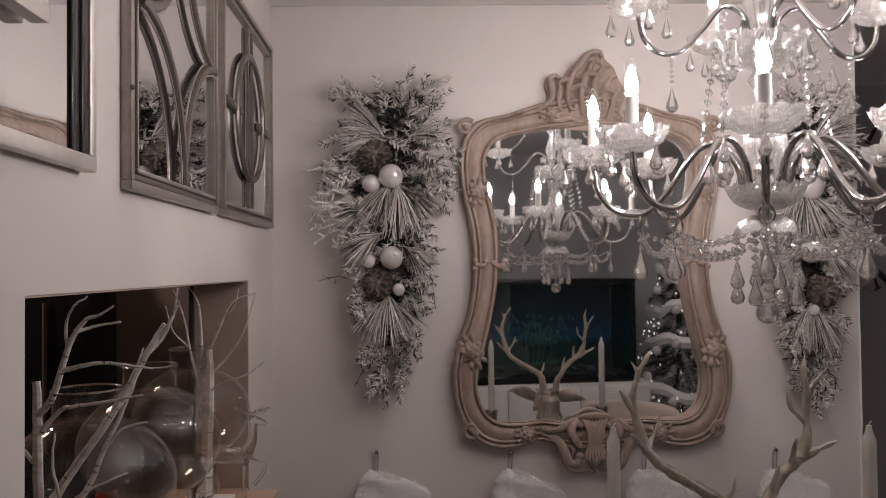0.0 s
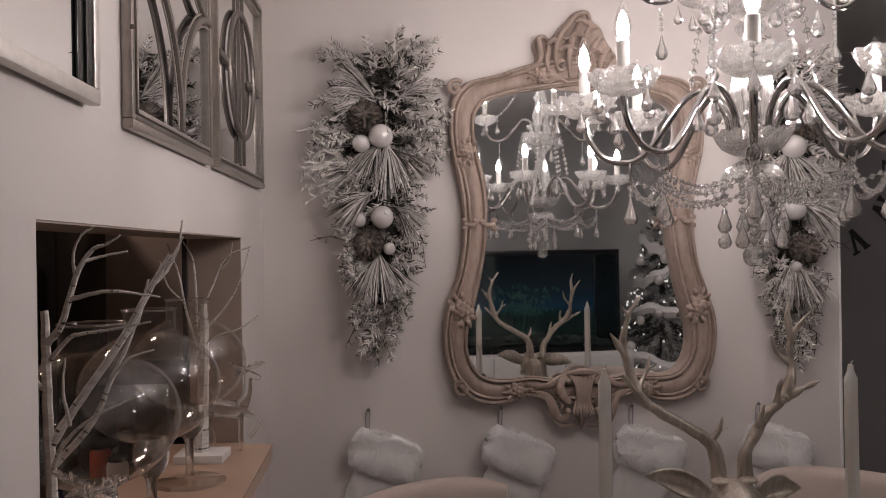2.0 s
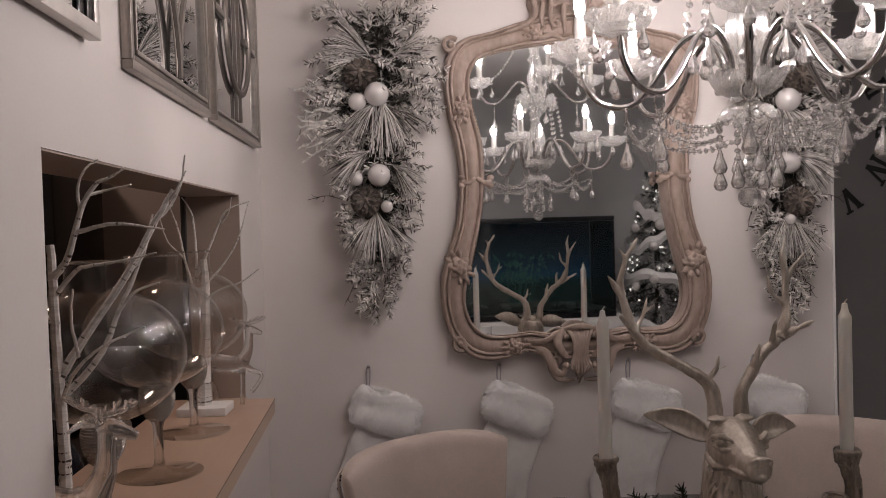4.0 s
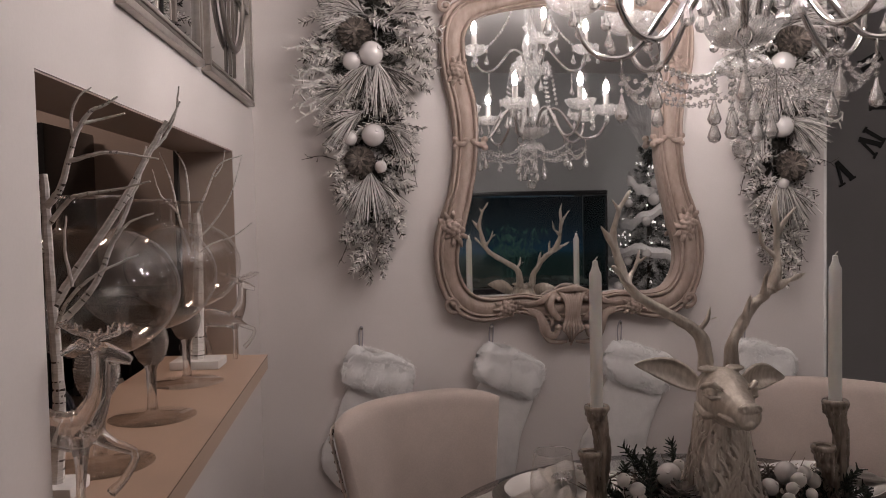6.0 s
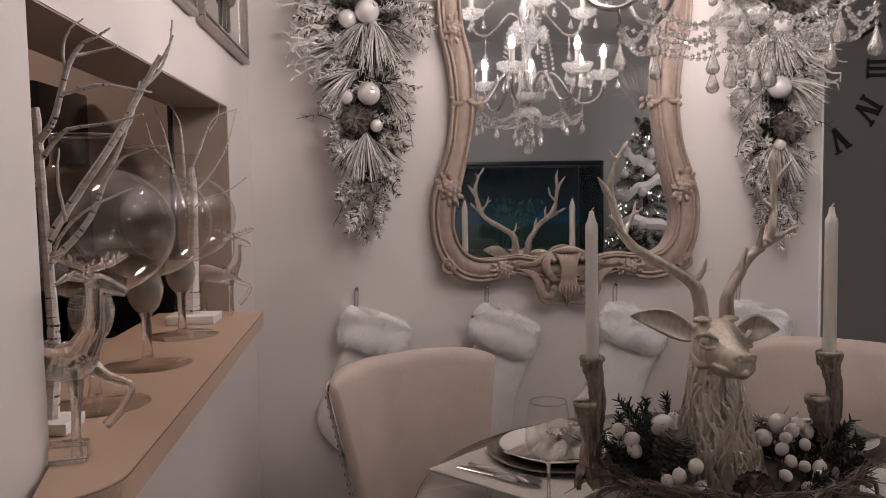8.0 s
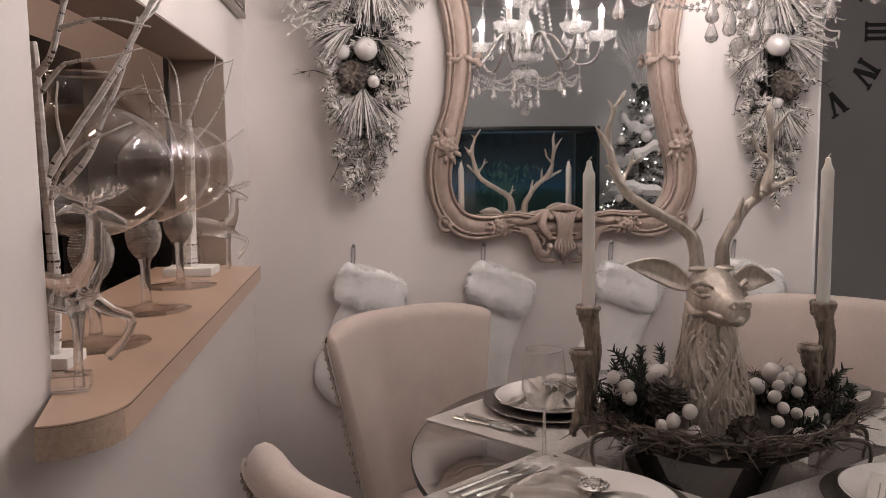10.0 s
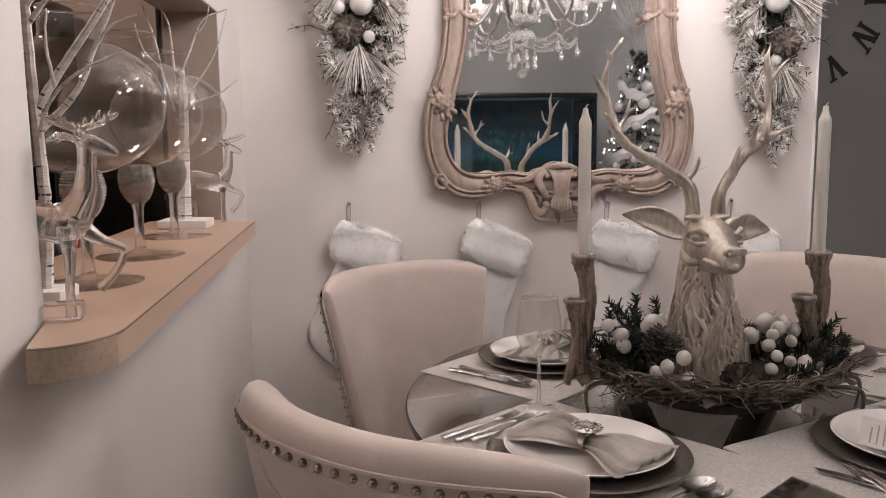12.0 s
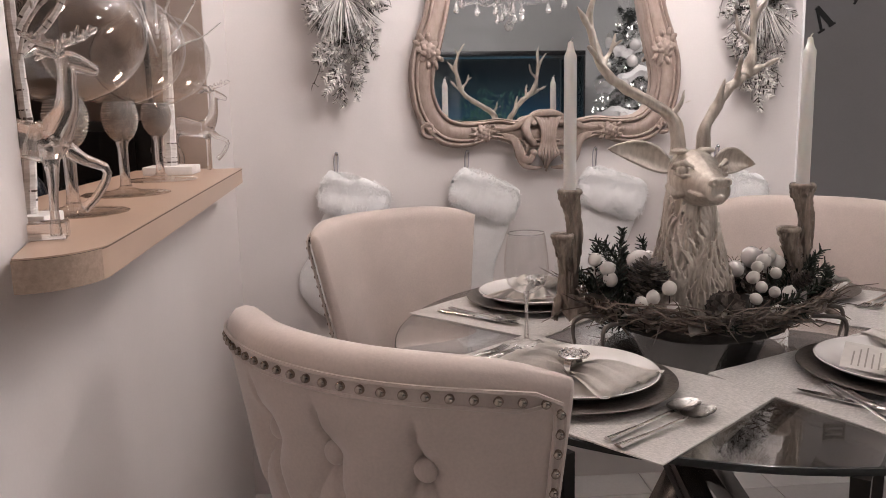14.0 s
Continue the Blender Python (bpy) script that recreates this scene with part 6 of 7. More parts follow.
tube([(-.014, -.105, 1.044), (0, -.114, 1.044), (.014, -.105, 1.044)], [.003, .005, .003], 8, bm)
for s in (-1, 1):
    tube([(s * (.0125 + .0065 * math.cos(a_)), -.1235 - .002 * math.cos(a_), 1.0815 + .0055 * math.sin(a_)) for a_ in [q_ * math.pi / 5 for q_ in range(11)]], .0026, 6, bm)
    ball(bm, (s * .0405, -.040, 1.101), (.0115, .0135, .0105), 14, 10)
    tube([(s * .026, -.060, 1.106), (s * .041, -.050, 1.1155), (s * .052, -.030, 1.110), (s * .052, -.014, 1.102)], [.003, .0058, .0055, .003], 8, bm)
    tube([(s * .032, -.060, 1.091), (s * .045, -.048, 1.089), (s * .053, -.030, 1.094)], [.0025, .0042, .0025], 8, bm)
    tube([(s * .016, -.112, 1.055), (s * .029, -.092, 1.056), (s * .040, -.066, 1.062)], [.004, .005, .003], 8, bm)
    tube([(s * .030, -.055, 1.058), (s * .044, -.020, 1.052), (s * .048, .012, 1.068)], [.006, .010, .008], 8, bm)
    # ear: a cupped leaf with a thick rim
    ear = bmesh.new()
    g_ = []
    for k in range(15):
        u = k / 14
        w = .0275 * (math.sin(math.pi * (.13 + .87 * u ** .8)) ** .85 + .02)
        row = []
        for j in range(9):
            v = -1 + j / 4
            row.append(ear.verts.new((s * (.044 + .112 * u), .014 + .050 * u - .016 * (abs(v) ** 2 - .6) * math.sin(math.pi * min(1, u + .12)), 1.106 + (.034 if s < 0 else -.006) * u + .008 * math.sin(math.pi * u) + w * v)))
        g_.append(row)
    for k in range(14):
        for j in range(8):
            ear.faces.new((g_[k][j], g_[k + 1][j], g_[k + 1][j + 1], g_[k][j + 1]))
    bmesh.ops.recalc_face_normals(ear, faces=ear.faces)
    bmesh.ops.solidify(ear, geom=list(ear.faces), thickness=.006)
    em = bpy.data.meshes.new("ear")
    ear.to_mesh(em)
    ear.free()
    bm.from_mesh(em)
    bpy.data.meshes.remove(em)
    ball(bm, (s * .028, .010, 1.134), (.0185, .0185, .006), 14, 8)
bm.verts.ensure_lookup_table()
for v in list(bm.verts)[hv:]:
    v.co.x -= .008
    v.co.y = v.co.y * .86 - .026
ANTLERS = (
    (((-.026, .010, 1.125), (-.027, .012, 1.165), (-.038, .016, 1.200), (-.085, .024, 1.230), (-.136, .032, 1.262), (-.168, .038, 1.290), (-.184, .044, 1.330), (-.196, .048, 1.385), (-.185, .050, 1.440), (-.158, .052, 1.482)), .0165, .004),
    (((-.045, .016, 1.200), (-.024, .008, 1.222), (-.018, .004, 1.252)), .0095, .003), (((-.026, .010, 1.222), (-.004, .004, 1.230)), .0055, .002),
    (((-.150, .034, 1.272), (-.185, .020, 1.305), (-.212, .010, 1.335)), .0085, .002), (((-.172, .040, 1.30), (-.150, .050, 1.335), (-.140, .054, 1.372)), .008, .002),
    (((-.190, .046, 1.36), (-.214, .040, 1.395), (-.226, .036, 1.412)), .0075, .002), (((-.184, .050, 1.44), (-.200, .046, 1.465)), .006, .002), (((-.152, .05, 1.335), (-.130, .046, 1.35)), .005, .0015),
    (((.026, .010, 1.125), (.030, .012, 1.165), (.045, .016, 1.200), (.085, .022, 1.252), (.126, .026, 1.280), (.160, .022, 1.296), (.190, .018, 1.310)), .0165, .003),
    (((.118, .026, 1.276), (.136, .034, 1.310), (.142, .042, 1.345), (.146, .048, 1.395), (.142, .052, 1.440), (.150, .054, 1.475)), .0125, .003),
    (((.060, .018, 1.215), (.058, .010, 1.240), (.066, .006, 1.270)), .0095, .003), (((.100, .024, 1.262), (.100, .016, 1.290), (.106, .012, 1.318)), .0085, .002),
    (((.146, .048, 1.385), (.165, .044, 1.42), (.186, .040, 1.445)), .0085, .002), (((.140, .042, 1.34), (.118, .048, 1.365), (.108, .050, 1.40)), .0085, .002))
av = len(bm.verts)
for pts, r0, r1 in ANTLERS:
    tube(spline(pts, 6 * len(pts)), [r0 * .95, r0 * .76, r0 * .62, r0 * .52, (r0 + r1) * .36, r1 * .8], 12, bm)
bm.verts.ensure_lookup_table()
bm.normal_update()
for v in list(bm.verts)[av:]:
    v.co += v.normal * .0042 * noise.noise((v.co.x * 60, v.co.y * 60, v.co.z * 22))
# locks of fur down the neck
rnd = random.Random(12)
for k in range(900):
    z = .80 + .225 * (k + rnd.random()) / 900
    a = rnd.uniform(0, 2 * math.pi)
    for (c0, rx0, ry0, _), (c1, rx1, ry1, _) in zip(neck, neck[1:]):
        if c0[2] <= z <= c1[2]:
            u = (z - c0[2]) / (c1[2] - c0[2])
            rx, ry, cy_ = rx0 + (rx1 - rx0) * u, ry0 + (ry1 - ry0) * u, c0[1] + (c1[1] - c0[1]) * u
    n = Vector((math.cos(a), math.sin(a), 0))
    q = Vector((rx * math.cos(a), cy_ + ry * math.sin(a), z))
    t = Vector((-math.sin(a), math.cos(a), 0))
    w = .55 * math.sin(z * 40 + 3 * math.sin(a * 2)) + rnd.uniform(-.2, .2)
    ln = rnd.uniform(.020, .036)
    up = Vector((0, 0, ln))
    tube(spline([q + up - n * .001, q + up * .3 + t * w * ln * .7 + n * .0006, q - up * .4 + t * w * ln * .6 + n * .0012, q - up + t * w * ln * -.5 + n * .0012], 7), [.0010, .0028, .0030, .0006], 8, bm)
bust = part("stag_bust", bm, BRONZE)
bust.matrix_basis = pose(BX, BY, 0, 0, 0, 5)
tagged(bust, "antiqued silver-gilt stag bust with antlers in a twig nest", "statue")
rm = bust.modifiers.new("fuse", "REMESH")
rm.mode, rm.voxel_size, rm.use_smooth_shade = "VOXEL", .0016, True

# ---- twig nest with greenery ----
TWIG = material("brown_twig", (0.22, 0.17, 0.14), 0.75, vary=0.3, scale=50, island=0.4)
FIR = material("dark_fir", (0.035, 0.045, 0.032), 0.6, vary=0.3, scale=60, island=0.4)
LEAFM = material("dry_leaf", (0.12, 0.105, 0.09), 0.55, vary=0.25, scale=40)
NX, NY = .705, 1.575
nest = thing("centrepiece_nest", pose(NX, NY, MATZ + .008), "brown twig nest with fir, cones and white berries", "centrepiece")
rnd = random.Random(21)
tw = Cloud()
for k in range(420):
    a0 = rnd.uniform(0, 2 * math.pi)
    span = rnd.uniform(.25, .75) * rnd.choice((-1, 1))
    r0, r1 = rnd.uniform(.165, .255), rnd.uniform(.165, .270)
    z0 = .010 + .75 * max(0, r0 - .165) + rnd.uniform(0, .030)
    z1 = .010 + .75 * max(0, r1 - .165) + rnd.uniform(0, .030)
    pts = []
    for j in range(7):
        u = j / 6
        a = a0 + span * u
        r = r0 + (r1 - r0) * u + rnd.uniform(-.006, .006)
        pts.append(Vector((r * 1.02 * math.cos(a), r * .92 * math.sin(a), z0 + (z1 - z0) * u + rnd.uniform(-.006, .006))))
    tw.rod(pts, rnd.uniform(.0016, .0032), .001)
for k in range(120):
    a = rnd.uniform(0, 2 * math.pi)
    p0 = Vector((.235 * math.cos(a), .215 * math.sin(a), rnd.uniform(.045, .085)))
    p1 = p0 + Vector((math.cos(a) * rnd.uniform(.02, .075), math.sin(a) * rnd.uniform(.02, .06), rnd.uniform(-.03, .05))) + Vector((rnd.uniform(-.03, .03), rnd.uniform(-.03, .03), 0))
    p1.z = max(.012, p1.z)
    tw.rod([p0, p0.lerp(p1, .5) + Vector((0, 0, rnd.uniform(-.01, .014))), p1], .0018, .0008)
tw.make("twig_ring", TWIG, nest, "woven brown twigs")
bm = bmesh.new()
lathe([(0, .006), (.14, .006), (.175, .020), (.185, .036), (.16, .048), (0, .05)], 40, bm)
part("tray", bm, material("moss_tray", (0.05, 0.042, 0.035), 0.8, vary=0.3, scale=60, bump=0.6), nest, "dark bed under the greenery")
for a in (196, 214, 344, 325, 90):
    bm = bmesh.new()
    c, s = math.cos(radians(a)), math.sin(radians(a))
    tube(spline([(.22 * c, .21 * s, .05), (.272 * c, .26 * s, .052), (.283 * c, .27 * s, .03), (.277 * c, .265 * s, -.0075)], 14), [.0045, .0045, .0038, .0028], 8, bm)
    part("foot", bm, PEWTER, nest, "curved pewter foot")
fir, firw = Cloud(), Cloud()
for a, r, tilt, ln in ((150, .16, .5, .12), (165, .20, .25, .10), (195, .18, .2, .13), (215, .19, -.1, .10), (268, .17, .0, .09), (310, .19, .1, .10), (330, .20, .2, .12), (350, .20, .5, .11), (10, .19, .5, .11), (60, .19, .3, .12), (100, .2, .4, .12), (135, .18, .5, .12), (20, .22, .1, .11), (345, .23, .05, .10)):
    c, s = math.cos(radians(a)), math.sin(radians(a))
    p0 = Vector((r * .8 * c, r * .75 * s, .05))
    p1 = p0 + Vector((c * .6 * ln + rnd.uniform(-.02, .02), s * .6 * ln, tilt * ln * 1.5 + .03))
    fir_sprig(fir, firw, p0, p1, rnd, .021, 90, .0018, .008)
    fir_sprig(fir, firw, p0, p1 + Vector((rnd.uniform(-.06, .06), rnd.uniform(-.05, .05), -.02)), rnd, .019, 60, .0018, .008)
for dx, dy, h in ((-.180, -.055, .170), (-.225, -.03, .135), (-.12, -.02, .09), (.183, -.015, .115), (.24, -.05, .075), (.215, -.03, .09), (-.19, -.03, .10)):
    fir_sprig(fir, firw, (dx, dy, .05), (dx + .008, dy, .05 + h), rnd, .020, 120, .0018, .006)
fir.make("fir_needles", FIR, nest, "dark green fir sprigs")
firw.make("stem_work", DARKTWIG, nest, "dark fir stems")
for dx, dy, z, r, tx, tz in ((-.135, -.100, .125, .036, 12, 30), (-.022, -.190, .085, .033, 68, -8), (-.14, .06, .09, .030, 35, 80), (.14, .10, .08, .032, 60, 10), (.193, -.055, .100, .022, 50, 60)):
    pine_cone(nest, pose(dx, dy, z, tx, 0, tz), r, r * 2.0, rnd)
for a, r, z, tilt in ((225, .21, .06, 10), (200, .23, .07, 35), (250, .21, .055, -5), (318, .20, .075, 20), (340, .22, .085, 30), (170, .2, .09, 50), (300, .215, .05, 5)):
    c = Cloud()
    w = rnd.uniform(.016, .024)
    n = 8
    for k in range(n + 1):
        u = k / n
        ww = w * math.sin(math.pi * min(.99, .08 + .9 * u)) ** .8
        zc = .012 * math.sin(math.pi * u)
        c.v += [Vector((u * .10 - .05, ww, zc + ww * .35)), Vector((u * .10 - .05, 0, zc)), Vector((u * .10 - .05, -ww, zc + ww * .35))]
    for k in range(n):
        for j in range(2):
            i = 3 * k + j
            c.f.append((i, i + 3, i + 4, i + 1))
    o = c.make("leaf", LEAFM, nest, "dry grey-brown leaf", kind="", smooth=True)
    o.matrix_basis = pose(r * math.cos(radians(a)), r * math.sin(radians(a)) * .92, z, rnd.uniform(-30, 30), -tilt, a + rnd.uniform(-70, 70))
for x, y, z, r in ((-.105, .045, .135, .026), (.125, .020, .140, .024), (.075, -.015, .125, .018)):
    bm = bmesh.new()
    ball(bm, (0, 0, 0), (r, r, r * .92), 22, 14)
    lathe([(r * .2, r * .88), (r * .2, r * 1.02), (0, r * 1.04)], 10, bm)
    o = part("bauble", bm, PEARL, nest, "pearly white bauble")
    o.matrix_basis = pose(x, y, z, 50, 20, x * 400)
BERRIES = [(-.223, -.045, .160), (-.198, -.05, .142), (-.194, -.055, .122), (-.163, -.155, .098), (-.144, -.160, .108), (-.114, -.160, .124), (-.107, -.165, .086), (.144, -.015, .150), (.163, -.015, .135), (.101, -.055, .136), (.091, -.06, .116), (.139, -.055, .122), (.092, -.095, .104), (.117, -.098, .094), (.146, -.098, .091), (.136, -.11, .078), (.147, -.13, .072), (.107, -.13, .066), (.129, -.14, .055), (.065, -.13, .090), (-.06, .12, .13), (.05, .14, .12), (.18, .06, .11), (.125, -.03, .142), (-.21, -.02, .13)]
berry = None
for x, y, z in BERRIES:
    k = rnd.uniform(.85, 1.15)
    if berry is None:
        bm = bmesh.new()
        ball(bm, (0, 0, 0), (.0128, .0128, .0143), 16, 11)
        ball(bm, (0, 0, .0145), .0026, 6, 5)
        berry = part("berry", bm, BERRY, nest, "matt white berry")
        berry.matrix_basis = Matrix.Translation((x, y, z)) @ rot(30, 20, 0)
    else:
        again(berry, nest, Matrix.Translation((x, y, z)) @ rot(rnd.uniform(-60, 60), rnd.uniform(-60, 60), 0) @ Matrix.Diagonal((k, k, k, 1)))
    st = Cloud()
    st.rod([Vector((x, y, z - .01)), Vector((x * .93, y * .9, .045))], .0011, .0014)
    st.make("berry_stem", DARKTWIG, nest, kind="")

# ---- antler candle holders and candles ----
HORN = material("horn_resin", (0.50, 0.425, 0.36), 0.28, 0.65, vary=0.35, scale=40, bump=1.0, bscale=90, stretch=(1, 1, .2), dark=(0.11, 0.085, 0.07))
WAX = material("candle_wax", (0.80, 0.77, 0.72), 0.45, vary=0.03, scale=20, sss=0.25)


def make_holder(x, y, mirror, off, label):
    h = thing("candle_holder", pose(x, y, MATZ), label, "candle holder", "antler candle holders")
    s = mirror
    bm = bmesh.new()
    tube(spline([(0, 0, .298), (0, 0, .285), (s * .005, 0, .262), (s * .012, 0, .22), (s * .008, 0, .18), (s * -.004, 0, .13), (s * -.002, 0, .08), (s * .016, 0, .045)], 30), [.0240, .0215, .0160, .0140, .0158, .0190, .0200, .018], 24, bm)
    tube(spline([(s * -off, -.012, .212), (s * -off * .95, -.012, .197), (s * -off * .6, -.008, .165), (s * -.002, 0, .120)], 14), [.0225, .0185, .0155, .0155], 24, bm)
    tube(spline([(s * -.004, 0, .10), (s * -.028, -.004, .075), (s * -.040, -.006, .04)], 10), [.014, .011, .006], 10, bm)
    tube(spline([(s * .006, 0, .08), (s * .045, -.008, .055), (s * .085, -.012, .03)], 10), [.015, .011, .005], 10, bm)
    tube(spline([(s * .012, .002, .262), (s * .024, .002, .235), (s * .026, .002, .195)], 8), [.008, .006, .002], 8, bm)
    bmesh.ops.subdivide_edges(bm, edges=list(bm.edges), cuts=1, use_grid_fill=True)
    rough(bm, .0048, 300, 300, 16, x * 9)
    part("antler_stem", bm, HORN, h, "ridged horn-like resin", angle=60)
    for z, dx, dy, r in ((.297, 0, 0, .0242), (.211, s * -off, -.012, .0228)):
        bm = bmesh.new()
        lathe([(r * .55, -.004), (r, -.004), (r * 1.06, 0), (r, .004), (r * .9, .006), (r * .62, .004), (r * .55, -.004)], 24, bm, Matrix.Translation((dx, dy, z)))
        part("cup_rim", bm, HORN, h)
    return h


make_holder(.443, 1.575, 0.8, .022, "ridged antler-shaped candle holder in the nest edge")
make_holder(.912, 1.562, 1, .030, "antler-shaped candle holder with a second cup")
for x, y in ((.443, 1.575), (.912, 1.562)):
    c = thing("candle", pose(x, y, MATZ + .2985), "tall ivory taper candle, never lit", "candle", "taper candles")
    part("wax", lathe([(0, 0), (.0126, 0), (.0119, .245), (.0122, .255), (.0116, .262), (.0085, .268), (.0060, .276), (.0048, .286), (0, .288)], 24), WAX, c)
    bm = bmesh.new()
    tube([(0, 0, .284), (.001, 0, .290), (.005, 0, .294)], .0011, 6, bm)
    part("wick", bm, NAPKIN, c)

# ---- the living room behind: fish tank and tree, seen in the mirror ----
TANKW = material("tank_black", (0.012, 0.012, 0.013), 0.3, vary=0.2)
cab = thing("tank_cabinet", pose(1.06, -.25, 0), "white cabinet under the fish tank", "cabinet")
CABW = material("cabinet_white", (0.72, 0.70, 0.68), 0.4, vary=0.04, scale=6)
bm = bmesh.new()
box(bm, -.68, .68, -.26, .24, .06, .925, .004)
part("body", bm, CABW, cab)
bm = bmesh.new()
box(bm, -.66, .66, -.24, .20, 0, .059)
part("plinth", bm, TANKW, cab)
for k in range(3):
    bm = bmesh.new()
    box(bm, -.672 + .45 * k, -.228 + .45 * k, .2405, .258, .08, .905, .004)
    d = part("door", bm, CABW, cab)
    bm = bmesh.new()
    box(bm, -.24 + .45 * k - .03, -.24 + .45 * k - .02, .2585, .275, .55, .70, .003)
    part("handle", bm, CHROME, d)
tank = thing("fish_tank", pose(1.06, -.25, .9255), "large black-rimmed fish tank with dark blue-green water", "aquarium")
W2, D2, TH = .60, .22, .64
for z0, z1 in ((0, .035), (TH - .03, TH)):
    for a in (((-W2, W2), (D2 - .02, D2)), ((-W2, W2), (-D2, -D2 + .02)), ((-W2, -W2 + .02), (-D2 + .02, D2 - .02)), ((W2 - .02, W2), (-D2 + .02, D2 - .02))):
        bm = bmesh.new()
        box(bm, *a[0], *a[1], z0, z1, .003)
        part("rim", bm, TANKW, tank, "black plastic rim")
for sx in (-1, 1):
    for sy in (-1, 1):
        bm = bmesh.new()
        x0, y0 = sx * (W2 - .007), sy * (D2 - .007)
        box(bm, x0 - .006, x0 + .006, y0 - .006, y0 + .006, .036, TH - .031, .001)
        part("corner_post", bm, TANKW, tank)
bm = bmesh.new()
box(bm, -W2 + .02, W2 - .02, -D2 + .02, D2 - .02, TH - .022, TH - .004, .003)
part("hood", bm, TANKW, tank, "black lid")
bm = bmesh.new()
box(bm, -W2 + .015, W2 - .015, D2 - .010, D2 - .004, .036, TH - .031)
part("front_pane", bm, thin_glass("tank_glass", (0.80, 0.88, 0.88), 1.0, 0.01, 1.5), tank, smooth=False)
# backdrop with a dark blue upper half; the tank's dim glow is its own emission
bd = bpy.data.materials.new("tank_backdrop")
bd.use_nodes = True
n, l = bd.node_tree.nodes, bd.node_tree.links
tc = n.new("ShaderNodeTexCoord")
sep = n.new("ShaderNodeSeparateXYZ")
l.new(tc.outputs["Object"], sep.inputs[0])
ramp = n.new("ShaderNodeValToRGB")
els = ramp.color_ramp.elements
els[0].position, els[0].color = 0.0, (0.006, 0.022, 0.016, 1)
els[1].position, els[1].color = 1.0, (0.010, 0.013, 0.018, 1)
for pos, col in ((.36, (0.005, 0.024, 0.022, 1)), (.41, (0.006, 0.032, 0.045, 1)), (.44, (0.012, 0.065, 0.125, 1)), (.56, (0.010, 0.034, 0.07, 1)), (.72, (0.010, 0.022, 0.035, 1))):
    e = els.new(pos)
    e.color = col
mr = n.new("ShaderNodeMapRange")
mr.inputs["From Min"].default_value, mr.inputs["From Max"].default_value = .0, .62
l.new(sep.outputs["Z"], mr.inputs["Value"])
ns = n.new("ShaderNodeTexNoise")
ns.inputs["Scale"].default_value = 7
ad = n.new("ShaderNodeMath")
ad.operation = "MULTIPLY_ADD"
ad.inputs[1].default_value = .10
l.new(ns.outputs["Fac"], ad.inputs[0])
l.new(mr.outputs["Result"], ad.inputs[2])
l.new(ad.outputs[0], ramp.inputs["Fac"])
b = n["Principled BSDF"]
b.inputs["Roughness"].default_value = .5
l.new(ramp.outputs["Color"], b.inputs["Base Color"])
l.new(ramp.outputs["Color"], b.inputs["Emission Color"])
# the panel emits its own colours in place of light in the water
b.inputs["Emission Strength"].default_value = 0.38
bm = bmesh.new()
box(bm, -W2 + .02, W2 - .02, -D2 + .006, -D2 + .016, .036, TH - .031)
part("back_panel", bm, bd, tank, "blue-green back panel with the tank glow put into it", smooth=False)
for s in (-1, 1):
    bm = bmesh.new()
    x0 = s * (W2 - .010)
    box(bm, x0 - .003, x0 + .003, -D2 + .02, D2 - .015, .036, TH - .031)
    part("side_pane", bm, material("side_glass", (0.012, 0.03, 0.035), 0.15, vary=0.2), tank, "dark side glass", smooth=False)
bm = bmesh.new()
rnd = random.Random(4)
gx = [[bm.verts.new((-W2 + .03 + (2 * W2 - .06) * i / 30, -D2 + .02 + (2 * D2 - .045) * j / 8, .05 + .03 * noise.noise((i * .25, j * .3, 2)) + .02 * (8 - j) / 8)) for j in range(9)] for i in range(31)]
for i in range(30):
    for j in range(8):
        bm.faces.new((gx[i][j], gx[i + 1][j], gx[i + 1][j + 1], gx[i][j + 1]))
part("gravel", bm, material("tank_gravel", (0.12, 0.13, 0.11), 0.8, vary=0.3, scale=70, bump=0.8, bscale=120), tank, "pale gravel bed")
for k in range(14):
    bm = bmesh.new()
    r = rnd.uniform(.018, .045)
    vs = ball(bm, (0, 0, 0), (r, r * .8, r * .6), 10, 7)
    for v in vs:
        v.co *= 1 + .25 * noise.noise(v.co * 40 + Vector((k, 0, 0)))
    o = part("rock", bm, material("tank_rock", (0.22, 0.23, 0.21), 0.7, vary=0.25, scale=40), tank, "rounded stone")
    o.matrix_basis = pose(rnd.uniform(-.5, .5), rnd.uniform(-.02, .16), .07, rnd.uniform(0, 40), 0, rnd.uniform(0, 90))
plant = Cloud()
for k in range(240):
    a = Vector((rnd.gauss(.06, .10), rnd.uniform(-.14, -.05), .20 + abs(rnd.gauss(.06, .06))))
    e = a + Vector((rnd.uniform(-.03, .03), rnd.uniform(-.02, .02), rnd.uniform(.0, .05)))
    plant.blade(a, e, Vector((rnd.uniform(-1, 1), .2, rnd.uniform(-.5, .5))).normalized(), .008)
for k in range(10):
    x = .06 + rnd.uniform(-.14, .14)
    plant.rod([Vector((x * .6, -.1, .05)), Vector((x, -.1, .28))], .003, .002)
# faint emission in the plant colour stands in for tank light
plant.make("water_plant", material("water_plant", (0.10, 0.20, 0.16), 0.5, vary=0.3, scale=40, emit=0.22), tank, "pale green water plant with a glow of its own")
lampbar = bmesh.new()
box(lampbar, -.45, .45, -.02, .01, TH - .0290, TH - .0270)
part("tank_light", lampbar, glow("tank_light", (0.35, 0.7, 1.0), 0.25), tank, "dim blue light strip")

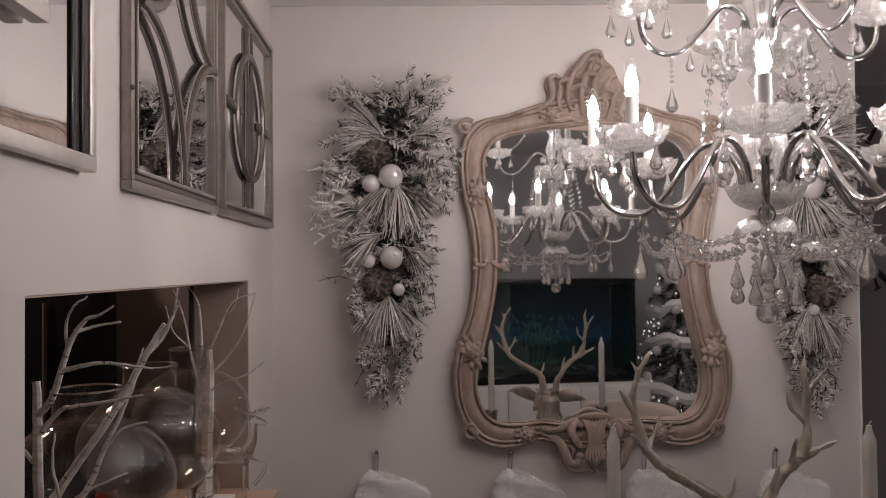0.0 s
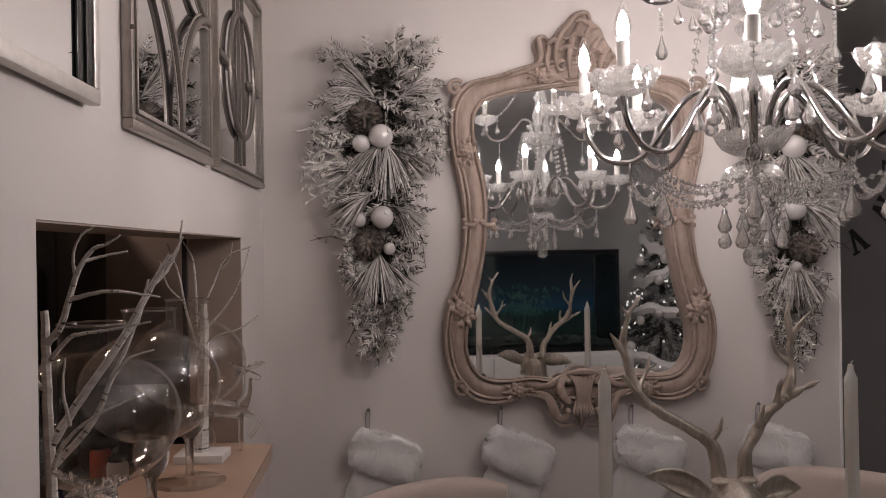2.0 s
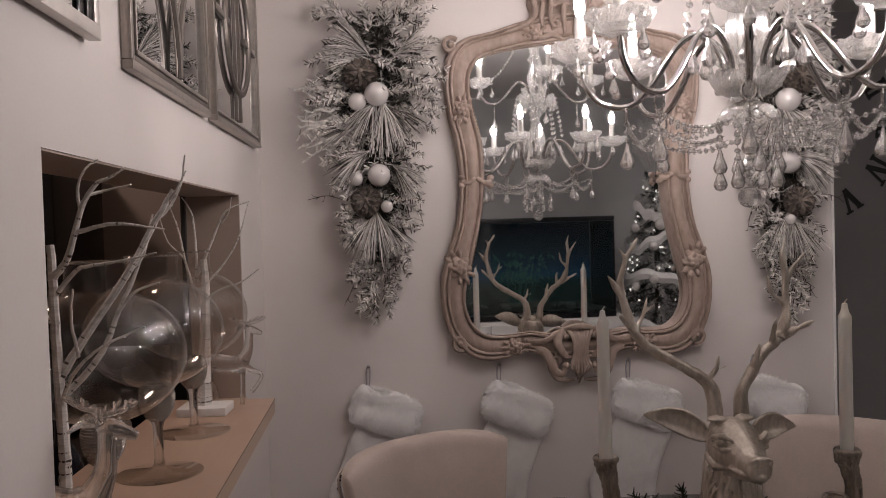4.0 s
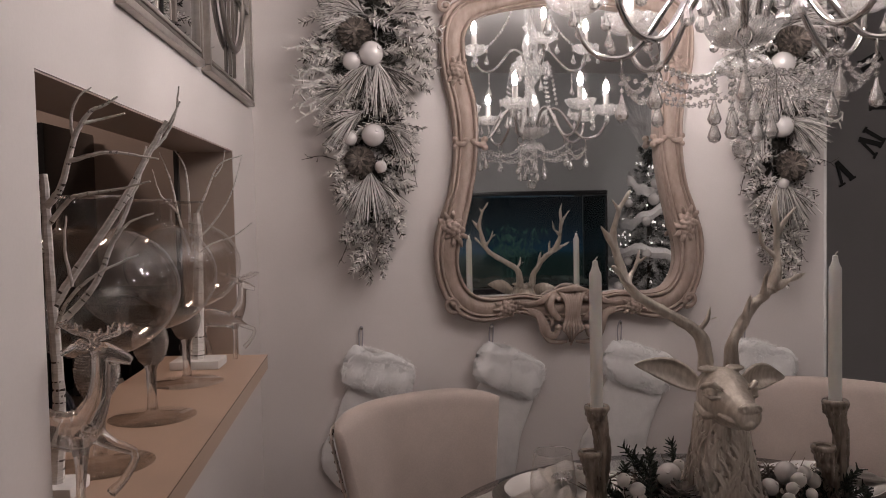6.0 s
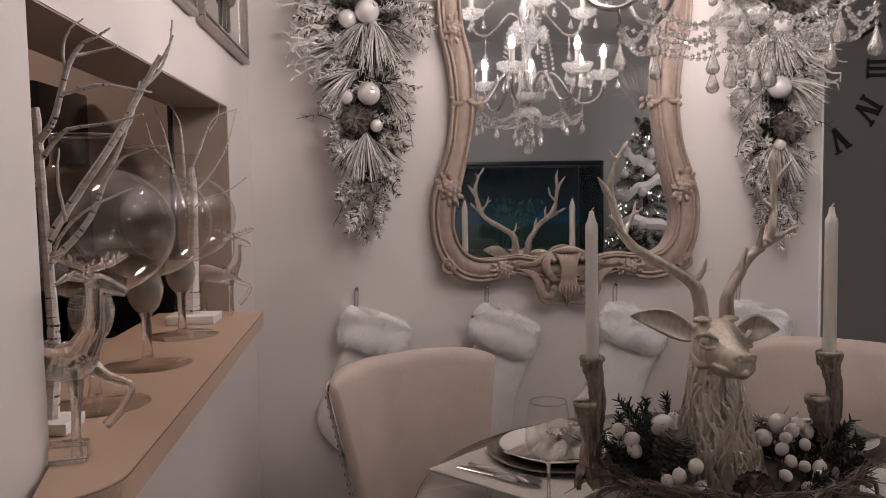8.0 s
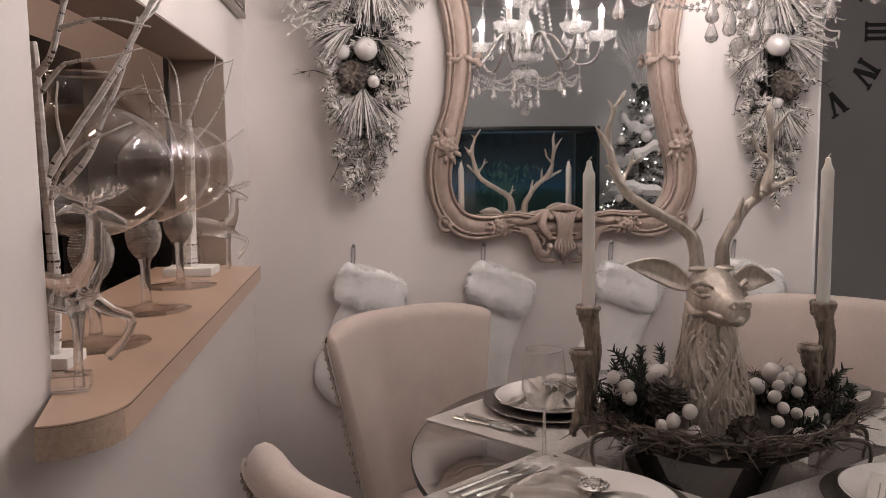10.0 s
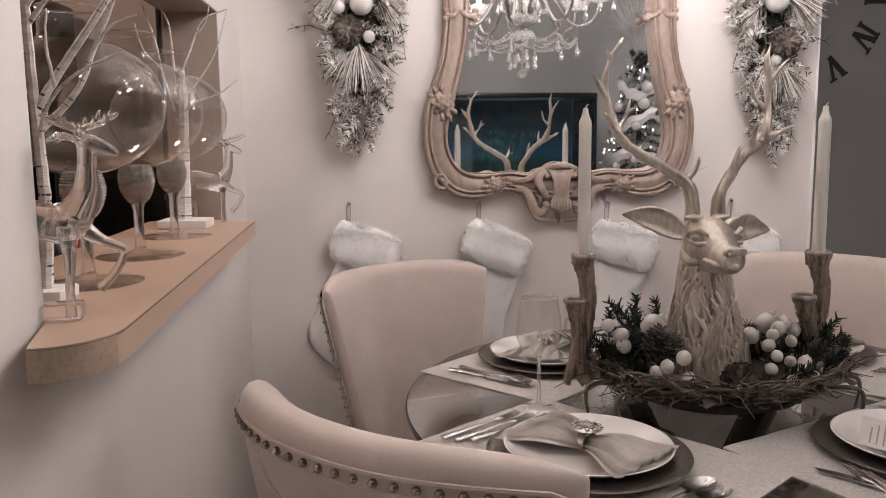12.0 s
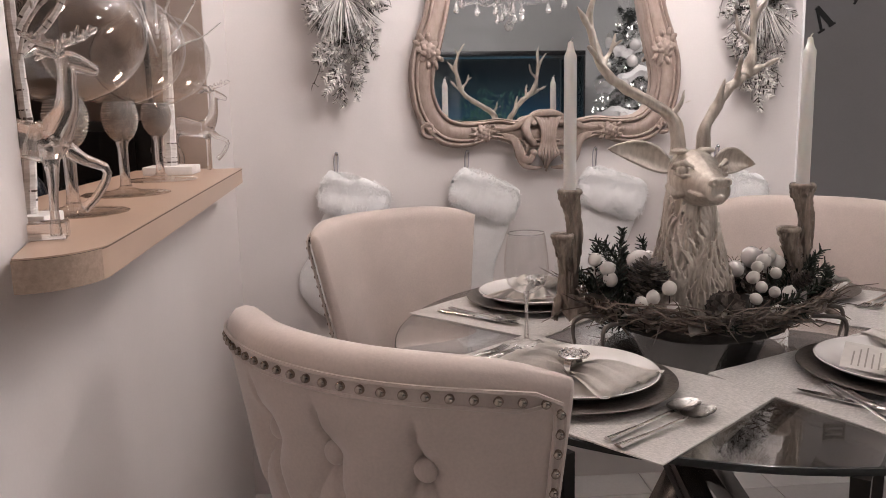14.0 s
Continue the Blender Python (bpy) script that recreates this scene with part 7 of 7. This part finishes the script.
lamp = thing("ceiling_light", pose(2.55, .45, CEILING), "round living room ceiling light", "ceiling light")
part("base", lathe([(0, -.001), (.17, -.001), (.17, -.02), (.15, -.026), (0, -.026)], 32), CHROME, lamp)
part("diffuser", lathe([(.155, -.027), (.145, -.05), (.09, -.07), (0, -.078)], 32), glow("ceiling_glow", (1.0, 0.92, 0.87), 48.0), lamp, "lit opal diffuser")

# flocked tree
TREEG = material("tree_green", (0.05, 0.055, 0.05), 0.7, vary=0.3, scale=40, island=0.45)
FLOCK = material("flocked_white", (0.62, 0.61, 0.60), 0.9, vary=0.15, scale=40, island=0.2)
RIBBON = material("white_mesh_ribbon", (0.72, 0.70, 0.69), 0.7, vary=0.12, scale=60, bump=0.3, bscale=200)
tree = thing("christmas_tree", pose(2.06, -.30, 0), "flocked christmas tree with white baubles and small lights", "christmas tree")
bm = bmesh.new()
tube([(0, 0, 0), (0, 0, 1.9)], [.03, .012], 10, bm)
part("trunk", bm, DARKTWIG, tree)
part("stand", lathe([(0, 0), (.20, 0), (.20, .02), (.05, .05), (.035, .12), (0, .12)], 24), TANKW, tree)
g, w, wd = Cloud(), Cloud(), Cloud()
rnd = random.Random(31)
for k in range(430):
    u = (k + rnd.random()) / 430
    z = .22 + 1.62 * u
    R = .46 * (1 - (z - .2) / 1.75) + .03
    a = k * 2.399 + rnd.uniform(-.2, .2)
    p0 = Vector((.25 * R * math.cos(a), .25 * R * math.sin(a), z + .03))
    p1 = Vector((R * rnd.uniform(.8, 1.05) * math.cos(a), R * rnd.uniform(.8, 1.05) * math.sin(a), z - .05 * R + rnd.uniform(-.03, .03)))
    fir_sprig(w if rnd.random() < .66 else g, wd, p0, p1, rnd, .034, 34, .0026, .01)
g.make("green_needles", TREEG, tree, "dark green needles")
w.make("flocked_needles", FLOCK, tree, "snow-flocked needles")
wd.make("branches", DARKTWIG, tree, "thin branches")
for k, z in enumerate((.55, .85, 1.12, 1.38, 1.6)):
    R = .46 * (1 - (z - .2) / 1.75) + .045
    bm = bmesh.new()
    rings = []
    for j in range(41):
        a = 2 * math.pi * j / 40
        rr = R * (1 + .06 * math.sin(5 * a + k))
        zz = z + .05 * math.sin(2 * a + k * 1.7) + .012 * math.sin(9 * a)
        rings.append([(rr * math.cos(a), rr * math.sin(a), zz - .03), (rr * 1.06 * math.cos(a), rr * 1.06 * math.sin(a), zz + .006), (rr * .97 * math.cos(a), rr * .97 * math.sin(a), zz + .04)])
    loft(rings, bm, cap=False, loop=False)
    part("ribbon", bm, RIBBON, tree, "white mesh ribbon")
bau = None
for k in range(34):
    z = rnd.uniform(.4, 1.7)
    R = .46 * (1 - (z - .2) / 1.75) + .05
    a = rnd.uniform(0, 2 * math.pi)
    m_ = Matrix.Translation((R * math.cos(a), R * math.sin(a), z)) @ Matrix.Diagonal((*(rnd.uniform(.7, 1.15),) * 3, 1))
    if bau is None:
        bm = bmesh.new()
        ball(bm, (0, 0, 0), .035, 16, 12)
        lathe([(.007, .033), (.007, .041), (0, .042)], 8, bm)
        bau = part("bauble", bm, PEARL, tree, "white bauble")
        bau.matrix_basis = m_
    else:
        again(bau, tree, m_)
lights = Cloud()
for k in range(170):
    z = rnd.uniform(.3, 1.8)
    R = .46 * (1 - (z - .2) / 1.75) + .03
    a = rnd.uniform(0, 2 * math.pi)
    q = Vector((R * math.cos(a), R * math.sin(a), z))
    lights.spike(q, q + Vector((0, 0, .011)), .0045)
lights.make("fairy_lights", glow("fairy_light", (1.0, 0.95, 0.9), 6.0), tree, "tiny white fairy lights")
fe = Cloud()
for k in range(420):
    a, s = rnd.uniform(0, 6.28), rnd.uniform(.03, .22)
    p0 = Vector((rnd.uniform(-.02, .02), rnd.uniform(-.02, .02), 1.80))
    p1 = p0 + Vector((math.cos(a) * s * .5, math.sin(a) * s * .5, .18))
    p2 = p0 + Vector((math.cos(a) * s, math.sin(a) * s, rnd.uniform(.18, .42)))
    fe.rod(spline([p0, p1, p2], 6), .0022, .001)
fe.make("feather_spray", FLOCK, tree, "wispy white spray at the top")

# ---- floor tiles ----
floor = bpy.data.objects["floor"]
bm = bmesh.new()
box(bm, -.1985, .1985, -.1985, .1985, -.008, 0, .0015)
tile = None
for i in range(12):
    for j in range(11):
        m_ = Matrix.Translation((-1.35 + .4 * i + .05, -.75 + .4 * j + .11, -.0005))
        if tile is None:
            tile = part("tile", bm, TILE, floor)
            tile.matrix_basis = m_
        else:
            again(tile, floor, m_)
